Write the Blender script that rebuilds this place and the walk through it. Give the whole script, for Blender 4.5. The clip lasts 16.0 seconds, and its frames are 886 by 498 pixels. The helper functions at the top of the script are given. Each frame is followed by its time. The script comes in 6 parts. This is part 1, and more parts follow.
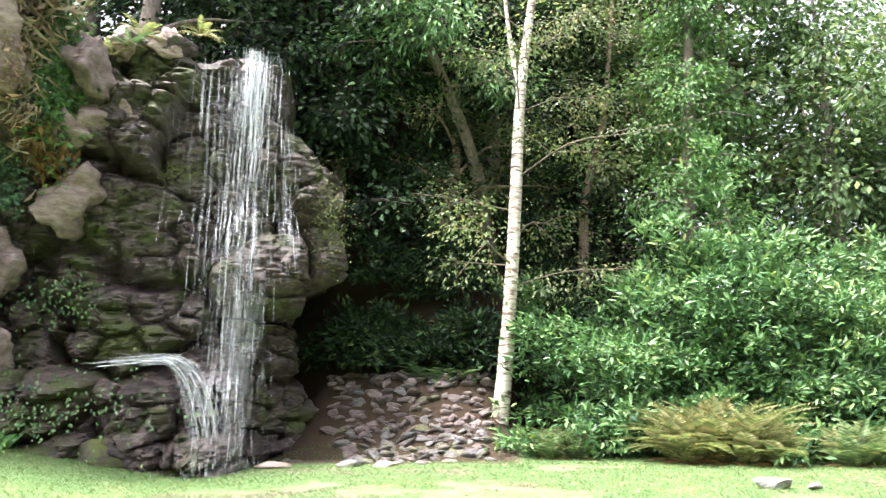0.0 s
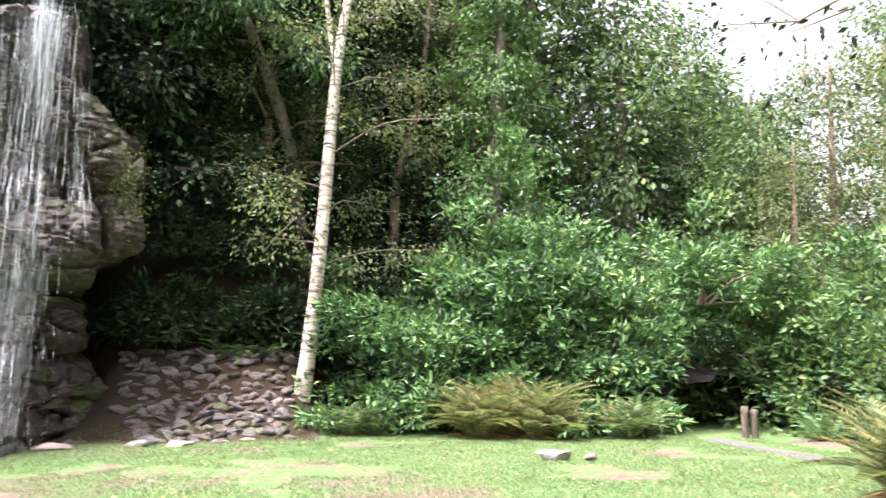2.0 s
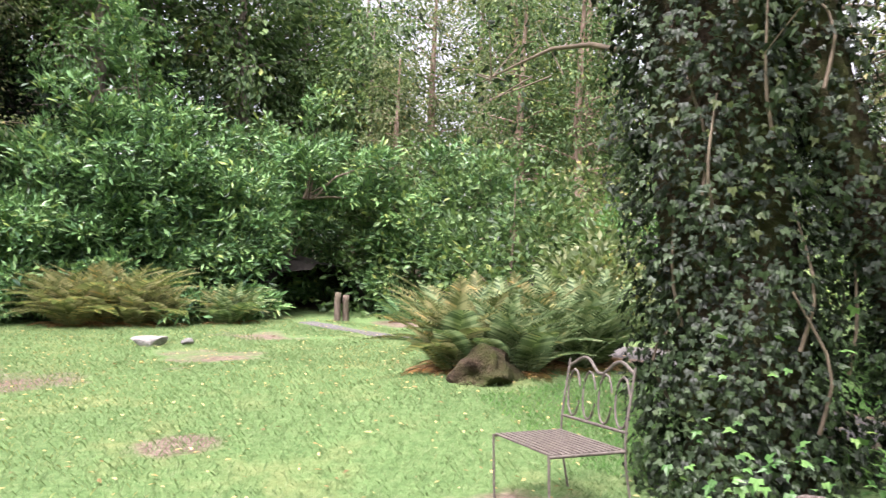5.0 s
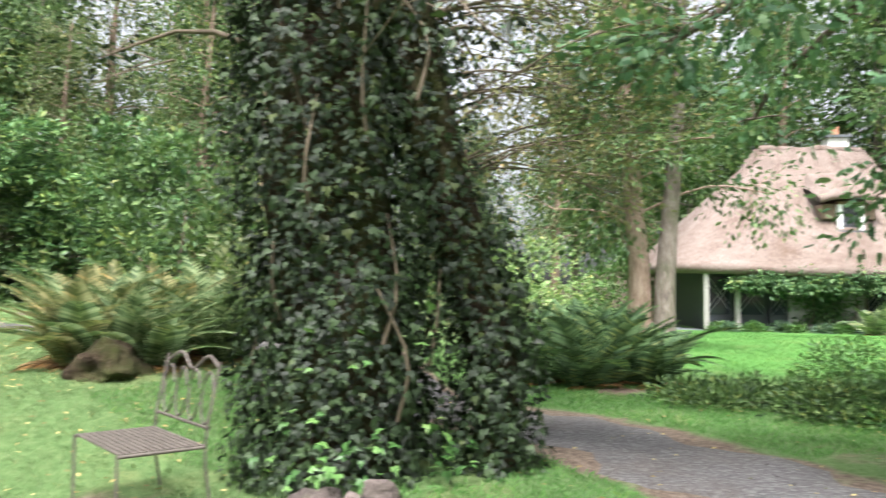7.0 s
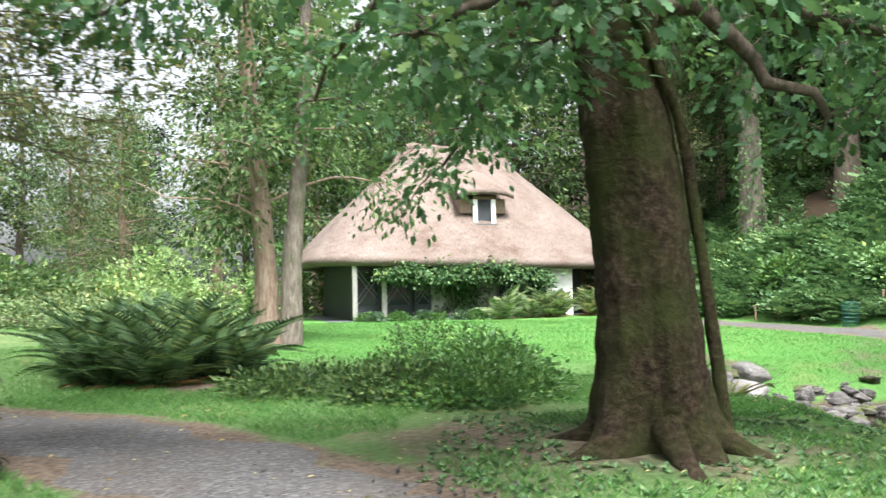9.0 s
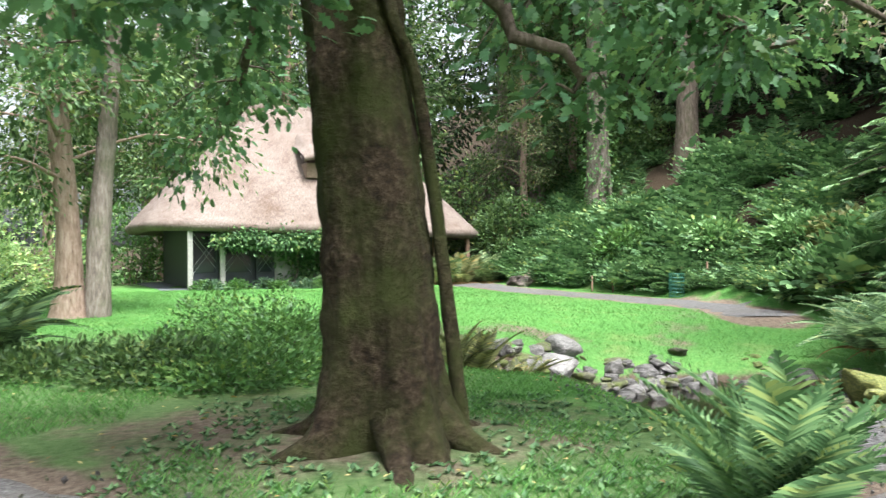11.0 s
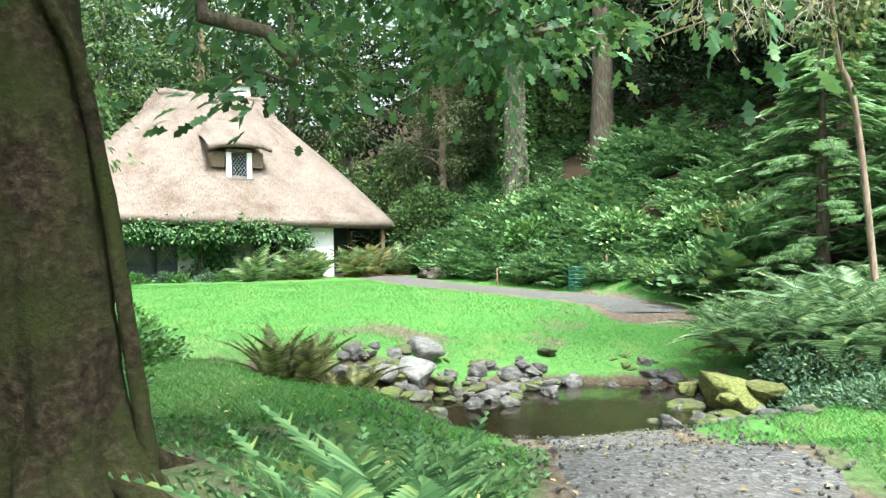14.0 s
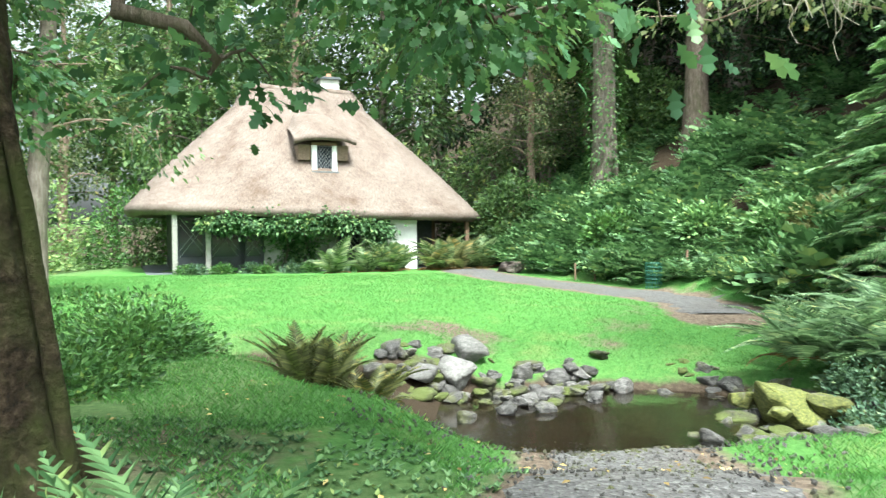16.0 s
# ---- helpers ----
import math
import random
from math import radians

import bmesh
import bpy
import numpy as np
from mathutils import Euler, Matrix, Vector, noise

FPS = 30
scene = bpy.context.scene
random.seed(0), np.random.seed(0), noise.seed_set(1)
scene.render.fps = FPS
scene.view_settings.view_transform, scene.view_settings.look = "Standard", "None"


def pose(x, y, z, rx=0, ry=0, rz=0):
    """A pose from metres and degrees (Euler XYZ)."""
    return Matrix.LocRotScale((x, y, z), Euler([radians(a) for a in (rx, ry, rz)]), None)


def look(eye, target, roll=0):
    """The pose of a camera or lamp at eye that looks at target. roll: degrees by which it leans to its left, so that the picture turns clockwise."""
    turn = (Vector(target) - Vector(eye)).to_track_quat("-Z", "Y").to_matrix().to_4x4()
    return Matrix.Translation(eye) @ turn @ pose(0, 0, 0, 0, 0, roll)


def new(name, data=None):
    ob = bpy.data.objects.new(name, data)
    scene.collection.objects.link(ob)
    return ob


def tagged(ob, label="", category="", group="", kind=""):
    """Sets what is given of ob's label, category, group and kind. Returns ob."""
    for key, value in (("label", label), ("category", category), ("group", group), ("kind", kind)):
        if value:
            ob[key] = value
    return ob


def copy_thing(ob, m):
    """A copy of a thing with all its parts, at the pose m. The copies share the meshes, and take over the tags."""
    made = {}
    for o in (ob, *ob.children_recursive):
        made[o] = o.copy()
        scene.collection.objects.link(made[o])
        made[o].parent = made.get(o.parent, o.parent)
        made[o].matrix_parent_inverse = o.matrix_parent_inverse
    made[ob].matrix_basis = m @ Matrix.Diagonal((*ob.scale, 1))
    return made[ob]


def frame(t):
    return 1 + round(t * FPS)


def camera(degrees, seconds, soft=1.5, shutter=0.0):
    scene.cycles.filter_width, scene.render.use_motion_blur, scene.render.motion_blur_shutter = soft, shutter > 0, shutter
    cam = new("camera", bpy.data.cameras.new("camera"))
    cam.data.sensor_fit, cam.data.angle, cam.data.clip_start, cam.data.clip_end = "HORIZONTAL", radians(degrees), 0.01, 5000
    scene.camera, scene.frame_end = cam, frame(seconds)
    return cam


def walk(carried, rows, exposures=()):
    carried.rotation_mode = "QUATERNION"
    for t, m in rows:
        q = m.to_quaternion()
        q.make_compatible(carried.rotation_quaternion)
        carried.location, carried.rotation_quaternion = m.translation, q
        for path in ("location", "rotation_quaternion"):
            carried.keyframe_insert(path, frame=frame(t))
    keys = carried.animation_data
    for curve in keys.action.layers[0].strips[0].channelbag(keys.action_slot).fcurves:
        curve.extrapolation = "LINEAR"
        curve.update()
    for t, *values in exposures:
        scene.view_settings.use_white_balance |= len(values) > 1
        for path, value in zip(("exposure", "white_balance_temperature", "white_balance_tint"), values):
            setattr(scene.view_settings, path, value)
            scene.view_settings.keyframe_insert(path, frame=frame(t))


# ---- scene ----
cam = camera(57.5, 16.0, soft=1.3, shutter=0.4)
PATH = [
    (0.0, pose(1.982, 2.813, 1.523, 102.78, -0.52, -1.43)),
    (0.5, pose(2.018, 2.812, 1.523, 102.53, -0.63, -4.11)),
    (1.0, pose(2.033, 2.792, 1.523, 102.22, -0.49, -6.90)),
    (1.5, pose(2.090, 2.779, 1.520, 101.75, -0.25, -10.53)),
    (2.0, pose(2.108, 2.776, 1.518, 101.33, -0.08, -14.71)),
    (2.5, pose(2.155, 2.742, 1.521, 100.72, -0.30, -20.03)),
    (3.0, pose(2.139, 2.717, 1.510, 99.58, -0.55, -25.89)),
    (3.5, pose(2.110, 2.632, 1.504, 98.04, 0.08, -29.07)),
    (4.0, pose(2.136, 2.526, 1.485, 96.20, 0.85, -33.55)),
    (4.2, pose(2.128, 2.491, 1.471, 95.39, 0.80, -35.50)),
    (6.3, pose(2.384, 1.992, 1.528, 91.86, -0.46, -50.89)),
    (6.5, pose(2.436, 1.936, 1.525, 92.03, -0.44, -53.55)),
    (7.0, pose(2.634, 1.752, 1.513, 92.82, -0.59, -61.59)),
    (7.5, pose(2.855, 1.506, 1.523, 93.15, -0.03, -67.80)),
    (8.0, pose(2.992, 1.089, 1.483, 93.29, -0.04, -72.11)),
    (8.5, pose(3.152, 0.720, 1.434, 92.65, 1.43, -78.20)),
    (9.0, pose(3.602, 0.470, 1.374, 92.64, 1.19, -82.65)),
    (9.5, pose(3.910, 0.222, 1.359, 92.22, 1.58, -84.73)),
    (10.0, pose(4.075, -0.030, 1.360, 91.07, 1.30, -86.66)),
    (12.3, pose(4.510, -1.021, 1.531, 89.97, 0.51, -95.73)),
    (12.5, pose(4.487, -1.132, 1.543, 89.81, 0.55, -95.92)),
    (13.0, pose(4.665, -1.399, 1.521, 89.27, 0.53, -96.07)),
    (13.5, pose(4.835, -1.610, 1.528, 89.18, 1.27, -95.93)),
    (14.0, pose(4.914, -1.852, 1.534, 89.17, 0.73, -94.58)),
    (14.5, pose(4.850, -1.995, 1.603, 88.80, 0.32, -93.66)),
    (15.0, pose(5.089, -2.260, 1.532, 89.03, -0.51, -92.87)),
    (15.5, pose(5.153, -2.530, 1.536, 88.97, 0.31, -90.52)),
    (16.0, pose(5.249, -2.768, 1.604, 88.55, 0.48, -86.70)),
]
walk(cam, PATH, exposures=[(0.0, 2.78, 6200, 15), (1.5, 2.57, 6250, 20), (3.0, 2.12, 6300, 24), (6.5, 1.88, 6350, 23), (7.4, 1.78, 6200, 3), (8.5, 1.8, 6250, 8), (10.0, 1.76, 6200, 9), (12.5, 1.94, 6050, 0), (16.0, 1.94, 6050, -4)])

# ---- light: a bright overcast sky ----
world = bpy.data.worlds.new("overcast_sky")
scene.world = world
world.use_nodes = True
wn, wl = world.node_tree.nodes, world.node_tree.links
bg = wn["Background"]
sky = wn.new("ShaderNodeTexSky")
sky.sky_type = "NISHITA"
sky.sun_disc = False
sky.sun_elevation, sky.sun_rotation = radians(64), radians(245.4)
sky.air_density, sky.dust_density, sky.ozone_density = 1.0, 6.0, 1.0
pale = wn.new("ShaderNodeHueSaturation")
pale.inputs["Saturation"].default_value = 0.18
pale.inputs["Value"].default_value = 1.0
wl.new(sky.outputs[0], pale.inputs["Color"])
wl.new(pale.outputs[0], bg.inputs["Color"])
bg.inputs["Strength"].default_value = 0.12
sun_data = bpy.data.lights.new("sun", "SUN")
sun_data.energy, sun_data.angle, sun_data.color = 3.1, radians(14), (1.0, 0.96, 0.9)
sun = new("sun", sun_data)
sun.matrix_world = look((0, 0, 40), (17.5, 8, 0))

# ---- materials ----
def shader(name):
    m = bpy.data.materials.new(name)
    m.use_nodes = True
    return m, m.node_tree.nodes, m.node_tree.links, m.node_tree.nodes["Principled BSDF"]


def ramp_node(nodes, stops):
    r = nodes.new("ShaderNodeValToRGB")
    e = r.color_ramp.elements
    while len(e) < len(stops):
        e.new(0.5)
    for k, (p, c) in enumerate(stops):
        e[k].position, e[k].color = p, (*c, 1)
    return r


def noise_node(nodes, links, scale, detail=5.0, rough=0.6, vec=None):
    n = nodes.new("ShaderNodeTexNoise")
    n.inputs["Scale"].default_value, n.inputs["Detail"].default_value, n.inputs["Roughness"].default_value = scale, detail, rough
    if vec is not None:
        links.new(vec, n.inputs["Vector"])
    return n


def mix_node(nodes, links, fac, a, b, kind="MIX"):
    m = nodes.new("ShaderNodeMix")
    m.data_type, m.blend_type = "RGBA", kind
    for sock, v in ((m.inputs[0], fac), (m.inputs[6], a), (m.inputs[7], b)):
        if isinstance(v, (int, float)):
            sock.default_value = v
        elif isinstance(v, tuple):
            sock.default_value = (*v, 1)
        else:
            links.new(v, sock)
    return m.outputs[2]


def bump_to(nodes, links, b, height, strength, dist):
    n = nodes.new("ShaderNodeBump")
    n.inputs["Strength"].default_value, n.inputs["Distance"].default_value = strength, dist
    links.new(height, n.inputs["Height"])
    links.new(n.outputs[0], b.inputs["Normal"])


def leaf_material(name, dark, mid, light, rough=0.5, through_light=0.35, patch=0.35, glow=0.4):
    """Leaves: each its own shade, drifting in patches over the crown, some light passing through."""
    m, n, l, b = shader(name)
    geo = n.new("ShaderNodeNewGeometry")
    r = ramp_node(n, [(0.0, dark), (0.45, mid), (0.93, light), (1.0, tuple(min(1, c * k) for c, k in zip(light, (1.5, 1.15, 0.9))))])
    big = noise_node(n, l, 0.45, 2, 0.5, geo.outputs["Position"])
    add = n.new("ShaderNodeMath")
    add.operation = "MULTIPLY_ADD"
    l.new(big.outputs[0], add.inputs[0])
    add.inputs[1].default_value = 2 * patch
    sub = n.new("ShaderNodeMath")
    sub.operation = "SUBTRACT"
    l.new(geo.outputs["Random Per Island"], sub.inputs[0])
    sub.inputs[1].default_value = patch
    l.new(sub.outputs[0], add.inputs[2])
    l.new(add.outputs[0], r.inputs[0])
    l.new(r.outputs[0], b.inputs["Base Color"])
    b.inputs["Roughness"].default_value = rough
    b.inputs["Specular IOR Level"].default_value = 0.35
    tr = n.new("ShaderNodeBsdfTranslucent")
    tint = mix_node(n, l, glow, r.outputs[0], (0.2, 0.32, 0.06), "MIX")
    l.new(tint, tr.inputs[0])
    mx = n.new("ShaderNodeMixShader")
    mx.inputs[0].default_value = through_light
    l.new(b.outputs[0], mx.inputs[1])
    l.new(tr.outputs[0], mx.inputs[2])
    l.new(mx.outputs[0], n["Material Output"].inputs[0])
    return m


def bark_material(name, a, b_, c, moss=(0.06, 0.09, 0.03), moss_amount=0.4, ridge=0.02, scale=6.0, stretch=0.22, moss_from=0.5):
    m, n, l, b = shader(name)
    geo = n.new("ShaderNodeNewGeometry")
    mp = n.new("ShaderNodeMapping")
    mp.inputs["Scale"].default_value = (1, 1, stretch)
    l.new(geo.outputs["Position"], mp.inputs[0])
    fine = noise_node(n, l, scale * 3, 8, 0.7, mp.outputs[0])
    r = ramp_node(n, [(0.3, a), (0.5, b_), (0.72, c)])
    l.new(fine.outputs[0], r.inputs[0])
    patches = noise_node(n, l, 1.7, 6, 0.65, geo.outputs["Position"])
    pr = ramp_node(n, [(moss_from, (0, 0, 0)), (moss_from + 0.18, (moss_amount,) * 3)])
    l.new(patches.outputs[0], pr.inputs[0])
    l.new(mix_node(n, l, pr.outputs[0], r.outputs[0], moss), b.inputs["Base Color"])
    b.inputs["Roughness"].default_value = 0.95
    b.inputs["Specular IOR Level"].default_value = 0.2
    bump_to(n, l, b, fine.outputs[0], 1.0, ridge)
    return m


def birch_material():
    m, n, l, b = shader("birch_bark")
    geo = n.new("ShaderNodeNewGeometry")
    mp = n.new("ShaderNodeMapping")
    mp.inputs["Scale"].default_value = (1.2, 1.2, 5.5)
    l.new(geo.outputs["Position"], mp.inputs[0])
    bands = noise_node(n, l, 2.2, 5, 0.65, mp.outputs[0])
    r = ramp_node(n, [(0.34, (0.03, 0.025, 0.02)), (0.42, (0.24, 0.19, 0.15)), (0.5, (0.56, 0.5, 0.43)), (0.75, (0.72, 0.68, 0.62))])
    l.new(bands.outputs[0], r.inputs[0])
    big = noise_node(n, l, 0.9, 4, 0.6, geo.outputs["Position"])
    br = ramp_node(n, [(0.5, (0, 0, 0)), (0.75, (0.6, 0.6, 0.6))])
    l.new(big.outputs[0], br.inputs[0])
    l.new(mix_node(n, l, br.outputs[0], r.outputs[0], (0.24, 0.16, 0.1)), b.inputs["Base Color"])
    b.inputs["Roughness"].default_value = 0.75
    bump_to(n, l, b, bands.outputs[0], 0.5, 0.01)
    return m


def rock_material(name, a, b_, c, moss=(0.1, 0.12, 0.02), moss_lo=0.56, rough=0.8, scale=1.0, moss_amount=0.85):
    m, n, l, b = shader(name)
    geo = n.new("ShaderNodeNewGeometry")
    info = n.new("ShaderNodeObjectInfo")
    mp = n.new("ShaderNodeMapping")
    mp.inputs["Scale"].default_value = (1, 1, 2.6)
    l.new(geo.outputs["Position"], mp.inputs[0])
    grain = noise_node(n, l, 3.2 * scale, 9, 0.72, mp.outputs[0])
    r = ramp_node(n, [(0.3, a), (0.5, b_), (0.7, c)])
    l.new(grain.outputs[0], r.inputs[0])
    hue = n.new("ShaderNodeHueSaturation")
    mr = n.new("ShaderNodeMapRange")
    mr.inputs[3].default_value, mr.inputs[4].default_value = 0.65, 1.3
    l.new(info.outputs["Random"], mr.inputs[0])
    l.new(mr.outputs[0], hue.inputs["Value"])
    l.new(r.outputs[0], hue.inputs["Color"])
    spots = noise_node(n, l, 0.75 * scale, 6, 0.65, geo.outputs["Position"])
    sr = ramp_node(n, [(moss_lo, (0, 0, 0)), (moss_lo + 0.12, (moss_amount,) * 3)])
    l.new(spots.outputs[0], sr.inputs[0])
    l.new(mix_node(n, l, sr.outputs[0], hue.outputs[0], moss), b.inputs["Base Color"])
    b.inputs["Roughness"].default_value = rough
    bump_to(n, l, b, grain.outputs[0], 1.0, 0.12 / scale)
    return m


def plain_material(name, colour, rough=0.7, metal=0.0, vary=0.25, scale=8.0, bump=0.004):
    m, n, l, b = shader(name)
    geo = n.new("ShaderNodeNewGeometry")
    g = noise_node(n, l, scale, 7, 0.65, geo.outputs["Position"])
    r = ramp_node(n, [(0.3, tuple(c * (1 - vary) for c in colour)), (0.7, tuple(min(1, c * (1 + vary)) for c in colour))])
    l.new(g.outputs[0], r.inputs[0])
    l.new(r.outputs[0], b.inputs["Base Color"])
    b.inputs["Roughness"].default_value, b.inputs["Metallic"].default_value = rough, metal
    bump_to(n, l, b, g.outputs[0], 0.6, bump)
    return m


def thatch_material():
    m, n, l, b = shader("weathered_thatch")
    uv = n.new("ShaderNodeUVMap")
    mp = n.new("ShaderNodeMapping")
    mp.inputs["Scale"].default_value = (1, 0.22, 1)
    l.new(uv.outputs[0], mp.inputs[0])
    straw = noise_node(n, l, 30, 6, 0.7, mp.outputs[0])
    coarse = noise_node(n, l, 0.7, 7, 0.7, uv.outputs[0])
    r = ramp_node(n, [(0.3, (0.09, 0.069, 0.06)), (0.5, (0.17, 0.136, 0.12)), (0.7, (0.25, 0.209, 0.19))])
    l.new(straw.outputs[0], r.inputs[0])
    cr = ramp_node(n, [(0.34, (0.62, 0.52, 0.44)), (0.48, (0.95, 0.9, 0.86)), (0.65, (1.15, 1.14, 1.13))])
    l.new(coarse.outputs[0], cr.inputs[0])
    l.new(mix_node(n, l, 1.0, r.outputs[0], cr.outputs[0], "MULTIPLY"), b.inputs["Base Color"])
    b.inputs["Roughness"].default_value = 0.95
    bump_to(n, l, b, straw.outputs[0], 1.0, 0.03)
    return m


def ground_material():
    m, n, l, b = shader("turf_and_earth")
    geo = n.new("ShaderNodeNewGeometry")
    pos = geo.outputs["Position"]
    wear = n.new("ShaderNodeAttribute")
    wear.attribute_name = "bare_earth"
    lush = n.new("ShaderNodeAttribute")
    lush.attribute_name = "lush"
    fine = noise_node(n, l, 14, 8, 0.75, pos)
    mid = noise_node(n, l, 1.3, 6, 0.65, pos)
    turf = ramp_node(n, [(0.3, (0.05, 0.095, 0.03)), (0.5, (0.095, 0.16, 0.056)), (0.72, (0.165, 0.22, 0.095))])
    l.new(fine.outputs[0], turf.inputs[0])
    rich = ramp_node(n, [(0.3, (0.05, 0.15, 0.032)), (0.7, (0.11, 0.25, 0.06))])
    l.new(fine.outputs[0], rich.inputs[0])
    t2 = mix_node(n, l, lush.outputs["Fac"], turf.outputs[0], rich.outputs[0])
    dryr = ramp_node(n, [(0.52, (0, 0, 0)), (0.7, (0.65, 0.65, 0.65))])
    l.new(mid.outputs[0], dryr.inputs[0])
    t3 = mix_node(n, l, dryr.outputs[0], t2, mix_node(n, l, 0.5, t2, (0.3, 0.27, 0.12)))
    earth = ramp_node(n, [(0.3, (0.06, 0.046, 0.034)), (0.5, (0.15, 0.112, 0.086)), (0.72, (0.27, 0.22, 0.18))])
    l.new(fine.outputs[0], earth.inputs[0])
    # near-black soil: woodland shade painted in, and the pool's wet mud
    shade_mud = n.new("ShaderNodeAttribute")
    shade_mud.attribute_name = "shade_and_mud"
    soil = mix_node(n, l, shade_mud.outputs["Fac"], earth.outputs[0], mix_node(n, l, fine.outputs[0], (0.02, 0.014, 0.009), (0.06, 0.042, 0.026)))
    add = n.new("ShaderNodeMath")
    add.operation = "ADD"
    l.new(wear.outputs["Fac"], add.inputs[0])
    l.new(mid.outputs[0], add.inputs[1])
    er = ramp_node(n, [(0.78, (0, 0, 0)), (1.0, (1, 1, 1))])
    l.new(add.outputs[0], er.inputs[0])
    l.new(mix_node(n, l, er.outputs[0], t3, soil), b.inputs["Base Color"])
    b.inputs["Roughness"].default_value = 0.95
    b.inputs["Specular IOR Level"].default_value = 0.15
    bump_to(n, l, b, fine.outputs[0], 1.0, 0.04)
    return m


def gravel_material():
    m, n, l, b = shader("gravel")
    geo = n.new("ShaderNodeNewGeometry")
    v = n.new("ShaderNodeTexVoronoi")
    v.inputs["Scale"].default_value = 34
    l.new(geo.outputs["Position"], v.inputs["Vector"])
    big = noise_node(n, l, 1.1, 6, 0.65, geo.outputs["Position"])
    r = ramp_node(n, [(0.0, (0.042, 0.039, 0.039)), (0.6, (0.09, 0.085, 0.086)), (1.0, (0.17, 0.163, 0.162))])
    l.new(v.outputs["Color"], r.inputs[0])
    br = ramp_node(n, [(0.46, (0, 0, 0)), (0.66, (0.4, 0.4, 0.4))])
    l.new(big.outputs[0], br.inputs[0])
    l.new(mix_node(n, l, br.outputs[0], r.outputs[0], (0.09, 0.07, 0.055)), b.inputs["Base Color"])
    b.inputs["Roughness"].default_value = 0.9
    bump_to(n, l, b, v.outputs["Distance"], 0.8, 0.02)
    return m


def water_material():
    m, n, l, b = shader("still_water")
    geo = n.new("ShaderNodeNewGeometry")
    w = noise_node(n, l, 5, 3, 0.5, geo.outputs["Position"])
    b.inputs["Base Color"].default_value = (0.8, 0.78, 0.66, 1)
    b.inputs["Transmission Weight"].default_value = 1.0
    b.inputs["Roughness"].default_value = 0.04
    b.inputs["IOR"].default_value = 1.33
    bump_to(n, l, b, w.outputs[0], 0.25, 0.02)
    return m


def spray_material():
    m, n, l, b = shader("falling_water")
    b.inputs["Base Color"].default_value = (0.85, 0.88, 0.92, 1)
    b.inputs["Roughness"].default_value = 0.25
    clear = n.new("ShaderNodeBsdfTransparent")
    geo = n.new("ShaderNodeNewGeometry")
    r = ramp_node(n, [(0.0, (0.04,) * 3), (0.8, (0.3,) * 3), (1.0, (0.7,) * 3)])
    l.new(geo.outputs["Random Per Island"], r.inputs[0])
    mx = n.new("ShaderNodeMixShader")
    l.new(r.outputs[0], mx.inputs[0])
    l.new(clear.outputs[0], mx.inputs[1])
    l.new(b.outputs[0], mx.inputs[2])
    l.new(mx.outputs[0], n["Material Output"].inputs[0])
    return m


LAUREL = leaf_material("laurel_leaves", (0.012, 0.042, 0.018), (0.085, 0.185, 0.066), (0.18, 0.315, 0.11), 0.42, 0.18, 0.25, 0.2)
# evergreen leaf colour taken near-black to stand in for woodland shade
DARKLEAF = leaf_material("shade_dark_evergreen_leaves", (0.005, 0.013, 0.006), (0.013, 0.032, 0.012), (0.036, 0.076, 0.024), 0.85, 0.15, 0.3, 0.03)
WOODLEAF = leaf_material("woodland_leaves", (0.02, 0.045, 0.014), (0.055, 0.11, 0.034), (0.14, 0.22, 0.075), 0.55, 0.35, 0.35, 0.2)
BIRCHLEAF = leaf_material("birch_leaves", (0.05, 0.076, 0.03), (0.105, 0.142, 0.06), (0.2, 0.22, 0.105), 0.55, 0.4, 0.3)
OAKLEAF = leaf_material("oak_leaves", (0.026, 0.065, 0.034), (0.065, 0.155, 0.072), (0.14, 0.27, 0.13), 0.5, 0.35, 0.25)
# dark ivy, its colour lowered further for the canopy's shade
IVYLEAF = leaf_material("shade_dimmed_ivy_leaves", (0.006, 0.01, 0.004), (0.013, 0.027, 0.009), (0.036, 0.064, 0.021), 0.55, 0.08, 0.3, 0.03)
BRIGHTIVY = leaf_material("bright_climber_leaves", (0.025, 0.065, 0.018), (0.06, 0.15, 0.04), (0.13, 0.25, 0.07), 0.45, 0.3, 0.25)
FERN = leaf_material("green_fern", (0.03, 0.075, 0.028), (0.085, 0.175, 0.07), (0.19, 0.31, 0.13), 0.55, 0.3, 0.3, 0.12)
NEARFERN = leaf_material("bright_fern", (0.05, 0.115, 0.035), (0.125, 0.245, 0.085), (0.24, 0.39, 0.155), 0.55, 0.3, 0.25, 0.15)
YELLOWFERN = leaf_material("yellowing_fern", (0.09, 0.1, 0.04), (0.2, 0.21, 0.09), (0.34, 0.31, 0.15), 0.6, 0.35, 0.25)
PALEFERN = leaf_material("pale_fern", (0.035, 0.065, 0.025), (0.12, 0.185, 0.075), (0.25, 0.31, 0.15), 0.6, 0.25, 0.25)
# darker copy of the fern colour, with the bank's shade put in
DARKFERN = leaf_material("shaded_fern", (0.012, 0.032, 0.012), (0.045, 0.095, 0.036), (0.12, 0.2, 0.08), 0.6, 0.2, 0.3, 0.2)
PALEGREENFERN = leaf_material("pale_bluish_fern", (0.06, 0.11, 0.055), (0.17, 0.28, 0.14), (0.31, 0.43, 0.24), 0.6, 0.3, 0.25, 0.2)
